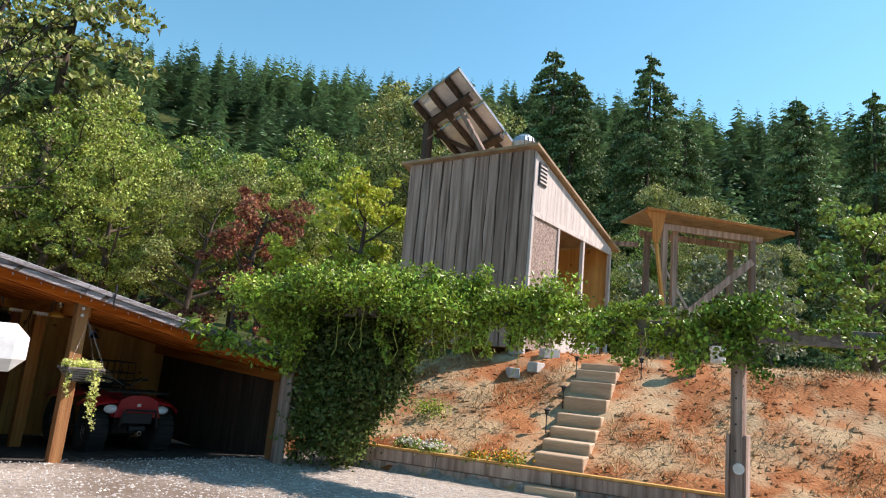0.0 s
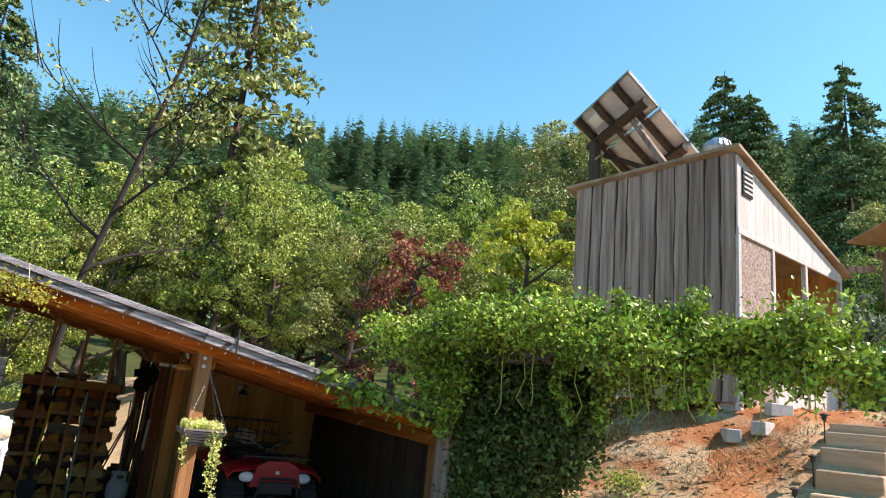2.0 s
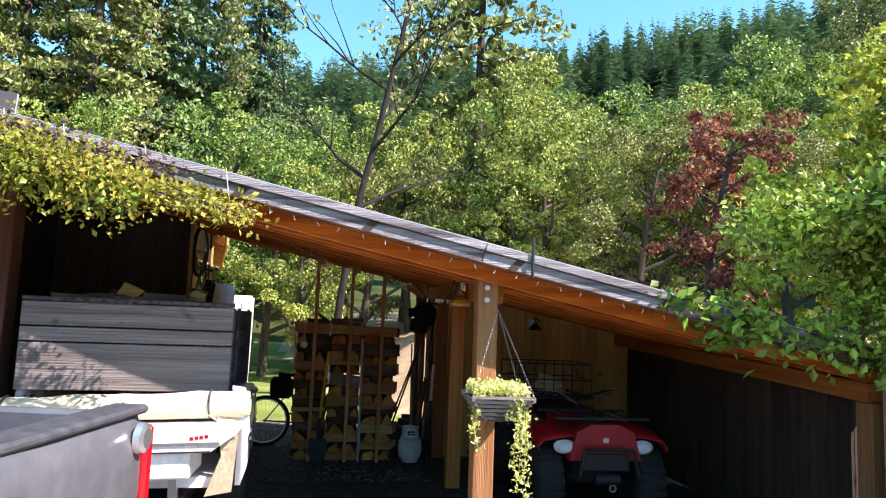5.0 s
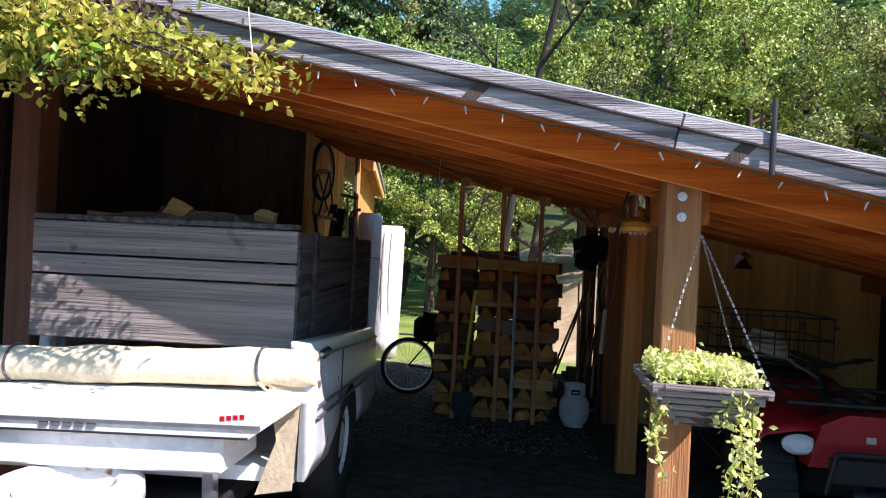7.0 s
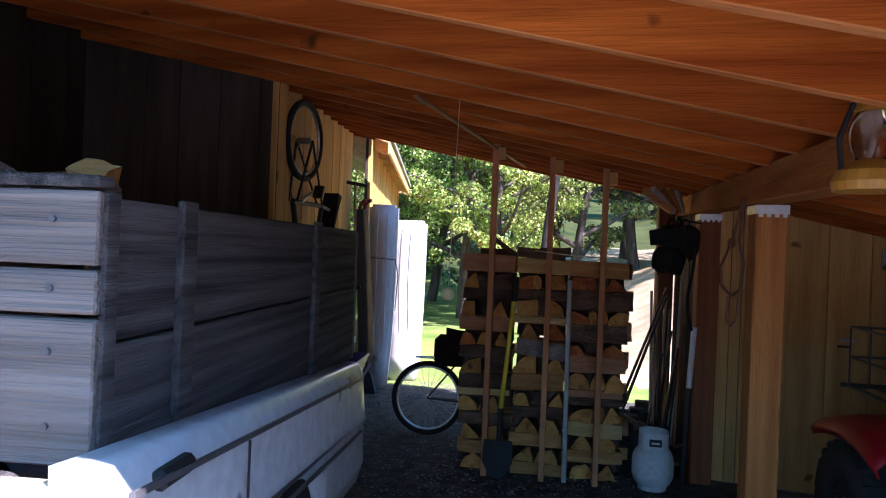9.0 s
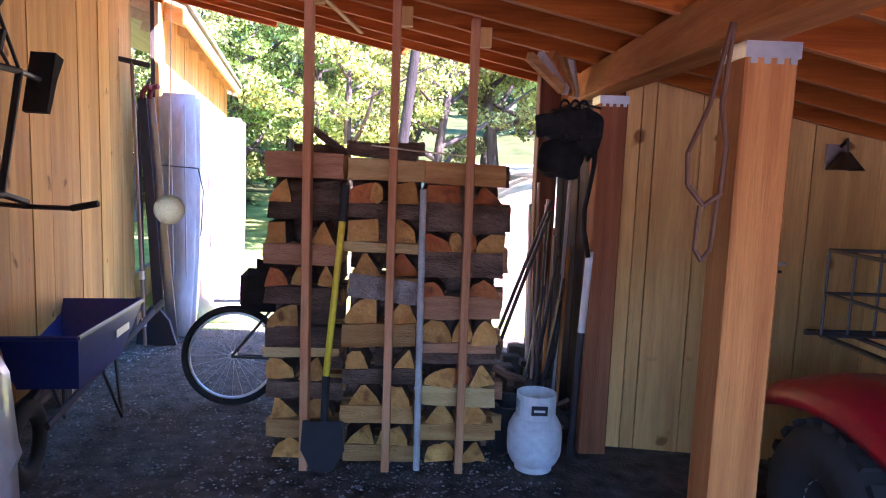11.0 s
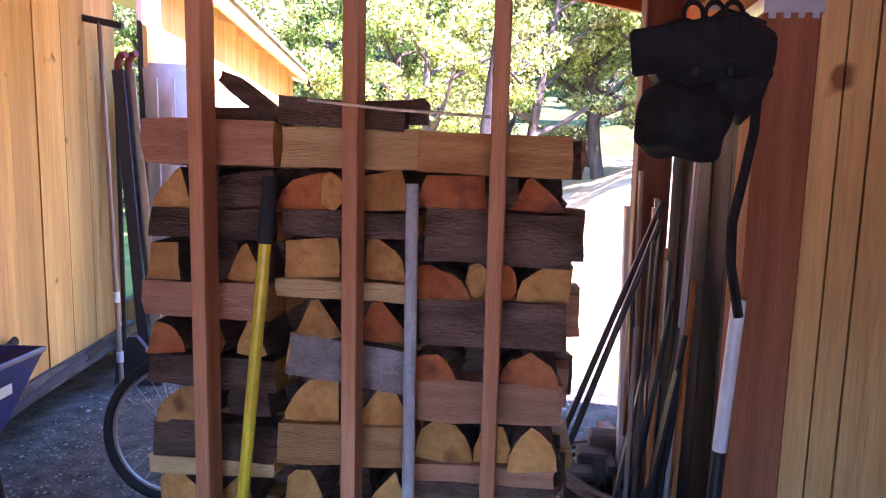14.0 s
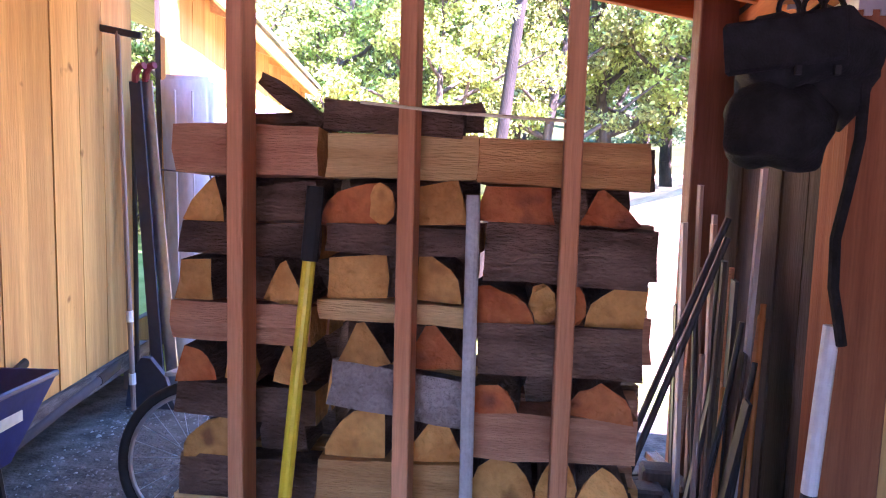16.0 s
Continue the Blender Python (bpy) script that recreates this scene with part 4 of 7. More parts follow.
def build_arbour():
    a = thing("arbour", "weathered timber arbour beam on posts above the garden wall", "arbour", kind="structure")
    part("beam", beam(bmesh.new(), arb(-0.3, 2.26), arb(9.0, 2.30), 0.06, 0.17, 0.005), M_GREY_X, a)
    for u in (-0.12, 5.24):
        p = arb(u, 0)
        g = gz(p.x, p.y)
        post = part("post", beam(bmesh.new(), arb(u, g - 0.1), arb(u, 2.18), 0.12, 0.12, 0.006), M_GREY_Z, a)
        if u > 1:
            for k in range(9):
                z = 2.0 - k * 0.13
                part("bolt_hole", rod(bmesh.new(), arb(u, z, -0.064) + ARB_D * (0.03 * (-1) ** k), arb(u, z, -0.068) + ARB_D * (0.03 * (-1) ** k), 0.012), M_BLACK, post)
            part("meter_face", rod(bmesh.new(), arb(u, 0.92, -0.066), arb(u, 0.92, -0.10), 0.055, seg=20), M_WHITE, post, "round white dial on the post")
            for sgn in (-1, 1):
                part("post_plank", beam(bmesh.new(), arb(u + 0.082 * sgn, g - 0.1), arb(u + 0.082 * sgn, 1.25), 0.12, 0.03, 0.003), M_GREY_Z, post)
    wall = thing("retaining_wall", "low retaining wall of weathered planks below the red bank", "wall", kind="structure")
    p, q = Vector((5.97, 7.62, 0)), Vector((8.9, 0.75, 0))
    d = (q - p).normalized()
    n = 5
    for k in range(n):
        a0, b0 = p + d * (1.5 * k), p + d * (1.5 * k + 1.49)
        for z in (0.30, 0.46):
            part("plank", beam(bmesh.new(), (a0.x, a0.y, z), (b0.x, b0.y, z), 0.06, 0.152, 0.005), M_GREY_Z, wall)
    cap = part("cap", beam(bmesh.new(), (p.x, p.y, 0.555), (q.x, q.y, 0.555), 0.10, 0.03, 0.004), M_PINE_Z, wall)
    # steps of pale timber up the bank
    d1 = Vector((10.2, 6.0, 0)) - Vector((7.15, 4.85, 0))
    for k in range(9):
        t = k / 9
        p0 = Vector((7.15, 4.85, 0)) + d1 * t
        z = gz(p0.x, p0.y) + 0.09
        ang = math.degrees(math.atan2(d1.y, d1.x))
        st = thing("garden_step", "pale timber block step set in the red bank", "step", (p0.x, p0.y, z), group="garden steps", turn=ang)
        part("block", B((-0.17, -0.31, -0.24), (0.19, 0.31, 0.0), bevel=0.012), M_STEP, st)


build_arbour()


# ---- shed on the bank ----
def build_shed():
    A = Vector((9.4, 7.2, 0))
    ang = 8.0
    z0 = 2.05
    sh = thing("shed", "tall weathered board shed with a sloping roof and open bays", "shed", (A.x, A.y, z0), turn=ang)
    a, c = 2.94, 3.69
    zA, zC = 5.78 - z0, 4.70 - z0
    rng = random.Random(8)
    # local: x along the bays, y away along the tall wall
    y = 0.0
    while y < a - 0.02:
        b = min(y + rng.uniform(0.2, 0.33), a)
        o = rng.uniform(-0.012, 0.012)
        zs = [0.1 + (zA - 0.1) * k / 12 for k in range(13)]
        wave = lambda at: [at + rng.uniform(-0.009, 0.009) + 0.008 * math.sin(5 * z + 9 * at) for z in zs]
        rim = list(zip(wave(y + 0.014), zs)) + list(zip(wave(b - 0.014), zs))[::-1]
        part("board", prism(bmesh.new(), rim, 0.03, Matrix.Translation((o, 0, 0)) @ Matrix.Rotation(radians(90), 4, "Z")), M_GREY_Z, sh)
        y = b
    part("inner_wall", B((0.002, 0.02, 0.1), (0.03, a, zA - 0.02)), M_DARKWOOD, sh)
    part("back_wall", prism(bmesh.new(), [(0.03, 0.1), (c, 0.1), (c, zC), (0.03, zA)], 0.03, pose(0, a - 0.03, 0)), M_PINE_Z, sh)
    part("end_wall", B((c - 0.03, 0.05, 0.1), (c, a, zC)), M_PINE_Z, sh)
    part("shed_floor", B((0.03, 0.03, 0.1), (c, a, 0.16)), M_PINE_Z, sh)
    # upper white boards under the rake
    head = 2.58
    x = 0.0
    while x < c - 0.02:
        b = min(x + 0.28, c)
        zt = lambda u: zA + (zC - zA) * u / c - 0.03
        if zt(b) > head + 0.02:
            part("board", prism(bmesh.new(), [(x + 0.003, head), (b - 0.003, head), (b - 0.003, zt(b)), (x + 0.003, zt(x))], 0.025, pose(0, -0.025, 0)), M_WHITE_Z, sh)
        x = b
    part("header", B((-0.01, -0.04, head - 0.10), (c, 0.0, head), bevel=0.004), M_WHITE_Z, sh)
    for xx in (0.0, 1.05, 2.2, c - 0.08):
        part("jamb", B((xx, -0.035, 0.0), (xx + 0.08, 0.04, head - 0.1), bevel=0.004), M_WHITE_Z, sh)
    part("patched_panel", B((0.08, -0.01, 0.1), (1.05, 0.01, head - 0.1)), M_PATCH, sh, "mottled brown lattice panel")
    for xx in (1.16, 2.31):
        part("low_board", B((xx, -0.02, 0.1), (xx + 1.0, 0.0, 0.62), bevel=0.004), M_WHITE_Z, sh)
    part("roof", prism(bmesh.new(), [(-0.12, zA + 0.035), (c + 0.25, zC - 0.073 + 0.035), (c + 0.25, zC - 0.073 + 0.085), (-0.12, zA + 0.085)], a + 0.3, pose(0, -0.12, 0)), M_SHEDROOF, sh, "rusty edged roof")
    vent = part("vent", B((0.13, -0.05, head + 0.52), (0.43, -0.026, head + 0.95), bevel=0.004), M_BLACK, sh, "black louvre vent")
    for k in range(5):
        part("slat", B((0.15, -0.065, head + 0.56 + k * 0.075), (0.41, -0.045, head + 0.59 + k * 0.075)), M_WHITE_Z, vent)
    for xx, yy in ((0.1, 0.1), (c - 0.2, 0.1), (0.1, a - 0.2), (c - 0.2, a - 0.2), (1.7, 0.1)):
        part("footing_block", B((xx, yy, -0.25), (xx + 0.22, yy + 0.22, 0.1), bevel=0.01), M_CONCRETE, sh)
    # turbine ventilator
    tv = thing("roof_ventilator", "round galvanised turbine ventilator on the shed roof", "ventilator", sh.matrix_world @ Vector((0.35, 0.45, zA)))
    part("neck", rod(bmesh.new(), (0, 0, -0.05), (0, 0, 0.12), 0.13, seg=20), M_STEEL, tv)
    bm = bmesh.new()
    for k in range(18):
        a0 = 2 * math.pi * k / 18
        pts = [(0.13, 0.12), (0.22, 0.18), (0.25, 0.28), (0.21, 0.38), (0.1, 0.44)]
        for (r0, h0), (r1, h1) in zip(pts, pts[1:]):
            vs = [bm.verts.new((r * math.cos(a0 + d), r * math.sin(a0 + d), h)) for r, h, d in ((r0, h0, 0), (r0 * 0.92, h0, 0.3), (r1 * 0.92, h1, 0.3), (r1, h1, 0))]
            bm.faces.new(vs)
    part("vanes", bm, M_STEEL, tv)
    part("cap", rod(bmesh.new(), (0, 0, 0.43), (0, 0, 0.45), 0.11, seg=20), M_STEEL, tv)
    # solar panels on a timber rack, their undersides towards the drive
    rack = thing("solar_rack", "solar panels on a dark timber rack behind the shed roof", "solar panels")
    T, Lf, Rt = Vector((8.77, 8.77, 7.54)), Vector((9.24, 10.64, 7.38)), Vector((11.0, 9.05, 6.75))
    u, v = (Lf - T), (Rt - T)
    nrm = u.cross(v).normalized()
    if nrm.z < 0:
        nrm = -nrm
    fr = lambda i, j, o=0.0: T + u * i + v * (j * 1.25) + nrm * o
    def slab(i0, j0, i1, j1, o0, o1, mi=0):
        bm = bmesh.new()
        vs = [bm.verts.new(fr(i, j, o)) for o in (o0, o1) for i, j in ((i0, j0), (i1, j0), (i1, j1), (i0, j1))]
        for f in ((0, 1, 2, 3), (7, 6, 5, 4), (0, 4, 5, 1), (1, 5, 6, 2), (2, 6, 7, 3), (3, 7, 4, 0)):
            bm.faces.new([vs[k] for k in f])
        bmesh.ops.recalc_face_normals(bm, faces=bm.faces)
        return bm
    for j0, j1 in ((0.0, 0.32), (0.34, 0.66), (0.68, 1.0)):
        pan = part("panel", slab(0.0, j0, 1.0, j1, 0.02, 0.05), M_PANELBACK, rack, "solar panel with a pale grey back")
        for (i0, k0, i1, k1) in ((0, j0, 1, j0 + 0.015), (0, j1 - 0.015, 1, j1), (0, j0, 0.02, j1), (0.98, j0, 1, j1)):
            part("rim", slab(i0, k0, i1, k1, 0.0, 0.055), M_STEEL, pan)
    for i in (0.18, 0.52, 0.85):
        part("rail", slab(i, 0.0, i + 0.06, 1.0, -0.10, -0.002), M_DARKWOOD, rack)
    for j in (0.18, 0.62):
        part("cross_rail", slab(0.0, j, 1.0, j + 0.06, -0.20, -0.102), M_DARKWOOD, rack)
    part("strut", beam(bmesh.new(), fr(0.85, 0.2, -0.2), (fr(0.85, 0.2).x, fr(0.85, 0.2).y, 4.6), 0.16, 0.16), M_DARKWOOD, rack)
    part("strut", beam(bmesh.new(), fr(0.25, 0.25, -0.2), sh.matrix_world @ Vector((0.25, 1.2, zA + 0.02)), 0.09, 0.09), M_GREY_Z, rack)
    part("strut", beam(bmesh.new(), fr(0.9, 0.95, -0.2), (fr(0.9, 0.95).x, fr(0.9, 0.95).y, 4.6), 0.12, 0.12), M_DARKWOOD, rack)
    part("brace", beam(bmesh.new(), fr(0.85, 0.3, -0.25), fr(0.3, 0.8, -0.25), 0.05, 0.09), M_DARKWOOD, rack)
    part("junction_box", slab(0.62, 0.06, 0.78, 0.14, -0.05, 0.018), M_WHITE, rack)
    # pergola frame beyond the shed
    pg = thing("pergola", "open timber frame with a thin sloping roof beside the shed", "pergola", (14.03, 6.92, 3.02), turn=-38)
    for x, y, h in ((0, 0, 2.35), (2.15, 0, 2.25), (0, 0.9, 2.3), (2.15, 0.9, 2.2), (0.35, 0.2, 2.3)):
        part("post", B((x - 0.06, y - 0.06, -1.3), (x + 0.06, y + 0.06, h), bevel=0.005), M_GREY_Z, pg)
    for y in (0, 0.9):
        part("plate", beam(bmesh.new(), (-0.2, y, 2.33), (2.4, y, 2.30), 0.06, 0.14), M_GREY_Z, pg)
        part("low_rail", beam(bmesh.new(), (0.0, y, 0.45), (2.15, y, 0.45), 0.05, 0.14), M_GREY_Z, pg)
    part("roof_sheet", prism(bmesh.new(), [(-0.6, 2.60), (2.95, 2.46), (2.95, 2.49), (-0.6, 2.63)], 1.5, pose(0, -0.35, 0)), M_SHEDROOF, pg, "thin tan roof sheet")
    part("roof_edge", beam(bmesh.new(), (-0.6, -0.36, 2.60), (2.95, -0.36, 2.46), 0.03, 0.07, 0.004), M_CEDAR_Z, pg)
    part("rafter_tail", prism(bmesh.new(), [(-0.62, 2.58), (-0.12, 2.58), (-0.22, 2.15), (-0.30, 1.86), (-0.42, 1.88), (-0.44, 2.3)], 0.05, pose(0, -0.34, 0)), M_CEDAR_Z, pg, "orange shaped timber bracket")
    part("knee_brace", beam(bmesh.new(), (-0.30, -0.2, 2.0), (0.0, -0.1, 0.3), 0.05, 0.10), M_PINE_Z, pg)
    part("brace", beam(bmesh.new(), (0.5, -0.08, 0.35), (2.1, -0.08, 1.75), 0.05, 0.15), M_GREY_Z, pg)
    part("wire_brace", beam(bmesh.new(), (0.1, 0.9, 2.1), (1.1, 0.9, 0.6), 0.03, 0.05), M_WHITE_Z, pg)
    part("side_rail", beam(bmesh.new(), (-0.2, 0.9, 2.05), (-0.95, 1.15, 2.05), 0.05, 0.12), M_GREY_Z, pg)
    part("side_rail", beam(bmesh.new(), (-0.2, 0.9, 0.5), (-0.95, 1.15, 0.5), 0.05, 0.10), M_GREY_Z, pg)
    part("side_post", B((-1.0, 1.1, -1.3), (-0.9, 1.2, 2.1), bevel=0.005), M_WHITE_Z, pg)


M_PATCH = shade("mottled_panel", (0.16, 0.10, 0.075), (0.46, 0.37, 0.32), (26, 26, 26), 0.85, 0.4)
M_SHEDROOF = shade("tan_roofing", (0.24, 0.15, 0.085), (0.40, 0.29, 0.18), (4, 4, 4), 0.7, 0.2)
M_CONCRETE = shade("concrete", (0.36, 0.35, 0.33), (0.52, 0.51, 0.48), (8, 8, 8), 0.9, 0.3)
M_PANELBACK = shade("panel_back", (0.50, 0.50, 0.52), (0.64, 0.64, 0.66), (3, 3, 3), 0.5, 0.03)
build_shed()


# ---- trees ----
def limb_points(rng, p, d, length, n=5, wander=0.18, lift=0.05):
    pts = [Vector(p)]
    d = Vector(d).normalized()
    for k in range(n):
        d = (d + Vector((rng.uniform(-wander, wander), rng.uniform(-wander, wander), rng.uniform(-wander, wander) + lift))).normalized()
        pts.append(pts[-1] + d * length / n)
    return pts


def limb(bm, pts, r0, r1, seg=7):
    n = len(pts) - 1
    for k in range(n):
        a, b = r0 + (r1 - r0) * k / n, r0 + (r1 - r0) * (k + 1) / n
        rod(bm, pts[k], pts[k + 1], a, b, seg, caps=False)


def broadleaf(label, at, tall, wide, leaves, mat, size, seed, bare=0.25, bark=None, spread=0.9, girth=1.0, twigs=0):
    """A tapered trunk with limbs, and leaves in uneven clumps round the limb ends."""
    rng = random.Random(seed)
    nr = np.random.default_rng(seed)
    tree = thing("tree", label, "tree", at)
    bm = bmesh.new()
    trunk = limb_points(rng, (0, 0, -0.3), (rng.uniform(-.1, .1), rng.uniform(-.1, .1), 1), tall * 0.85, 7, 0.10, 0.04)
    limb(bm, trunk, (0.018 * tall + 0.03) * girth, 0.03)
    tips = []
    for k in range(15):
        t = bare + (1 - bare) * k / 14
        i = min(int(t * 7), 6)
        p = trunk[i].lerp(trunk[i + 1], t * 7 - i)
        a = k * 2.4 + rng.uniform(-0.5, 0.5)
        reach = wide * (0.55 + 0.45 * math.sin(math.pi * min(1, 0.25 + t * 0.8))) * rng.uniform(0.6, 1.1)
        pts = limb_points(rng, p, (math.cos(a), math.sin(a), 0.55), reach, 4, 0.2, 0.06)
        limb(bm, pts, (0.012 * tall * (1.1 - t) + 0.015) * girth, 0.012 * girth, 5)
        for j in range(twigs):
            q = pts[1 + j % 3].lerp(pts[2 + j % 3], rng.random())
            limb(bm, limb_points(rng, q, (math.cos(a + rng.uniform(-1.2, 1.2)), math.sin(a + rng.uniform(-1.2, 1.2)), 1.0), reach * rng.uniform(0.3, 0.6), 3, 0.2, 0.1), 0.022, 0.006, 4)
        tips += [(pts[2], 0.8), (pts[3], 1.0), (pts[4], 1.0)]
    tips.append((trunk[-1], 1.0))
    part("trunk", bm, bark or M_TRUNK, tree, smooth=True)
    c = []
    per = max(8, leaves // len(tips))
    for p, s in tips:
        for _ in range(2):
            q = np.array(p) + nr.normal(size=3) * wide * 0.13 * spread
            rad = wide * nr.uniform(0.07, 0.17) * s
            pts = nr.normal(size=(per // 2, 3))
            pts *= (rad * nr.uniform(0.3, 1.0, per // 2) ** 0.5 / np.maximum(np.linalg.norm(pts, axis=1), 0.01))[:, None] * np.array([1.2, 1.2, 0.75])
            c.append(q + pts)
    ob = new("crown", leaf_mesh("crown", np.concatenate(c), size, mat, nr))
    ob.parent = tree
    return tree


def conifer_mesh(rng, tall, wide, tiers, per, jag=3, needle=0.0):
    """Drooping flat boughs in tiers round a stem; returns vertices and triangles."""
    v, f = [], []
    for k in range(tiers):
        t = (k + 0.5) / tiers
        z = tall * (0.10 + 0.88 * t)
        reach = wide * (1 - t) ** 0.85 * rng.uniform(0.75, 1.15) + 0.04 * wide
        for j in range(per):
            a = 2 * math.pi * (j + rng.random()) / per
            r = reach * rng.uniform(0.6, 1.15)
            w = r * rng.uniform(0.22, 0.36)
            zz = z + rng.uniform(-0.5, 0.5) * tall / tiers
            dx, dy = math.cos(a), math.sin(a)
            drop = r * rng.uniform(0.15, 0.5)
            i = len(v)
            v += [(0, 0, zz), (dx * r * 0.55 - dy * w, dy * r * 0.55 + dx * w, zz - drop * 0.55 - 0.1 * w), (dx * r, dy * r, zz - drop), (dx * r * 0.55 + dy * w, dy * r * 0.55 - dx * w, zz - drop * 0.55 - 0.1 * w)]
            f += [(i, i + 1, i + 2), (i, i + 2, i + 3)]
    return v, f


def near_fir(label, at, tall, wide, seed, mat=None, boughs=30, bare=0.06, dense=4.2, leafsize=0.19, girth=1.0):
    """A fir with a straight stem and boughs carrying many short sprays of needles."""
    rng = random.Random(seed)
    nr = np.random.default_rng(seed)
    tree = thing("conifer", label, "conifer", at)
    bm = bmesh.new()
    rod(bm, (0, 0, -0.5), (0, 0, tall), (0.011 * tall + 0.05) * girth, 0.02, 9)
    c = []
    n = int(boughs * 7)
    for k in range(n):
        t = bare + (0.99 - bare) * k / n
        z = tall * t
        r = wide * (1 - t) ** 0.62 * rng.uniform(0.7, 1.1) + 0.15
        a = rng.uniform(0, 2 * math.pi)
        d = np.array([math.cos(a), math.sin(a), 0.0])
        tip = d * r + np.array([0, 0, z - r * rng.uniform(0.1, 0.6)])
        if k % 2 == 0:
            rod(bm, (0, 0, z), tuple(tip), 0.02 + 0.01 * r, 0.008, 4, caps=False)
        m = int((8 + 16 * r) * dense)
        s = nr.uniform(0.15, 1.0, m)
        side = nr.normal(size=(m, 1)) * 0.16 * r * s[:, None] * np.array([[-d[1], d[0], 0]])
        c.append(np.array([0, 0, z]) + (tip - np.array([0, 0, z])) * s[:, None] + side + np.array([0, 0, -1.0]) * np.abs(nr.normal(size=(m, 1))) * 0.10 * r ** 0.5)
    part("trunk", bm, M_TRUNK, tree)
    ob = new("crown", leaf_mesh("crown", np.concatenate(c), leafsize, mat or M_FIR, nr, droop=0.5))
    ob.parent = tree
    return tree


def polar(az, r, x0=1.0, y0=2.0):
    x, y = x0 + r * math.cos(radians(az)), y0 + r * math.sin(radians(az))
    return x, y, gz(x, y)


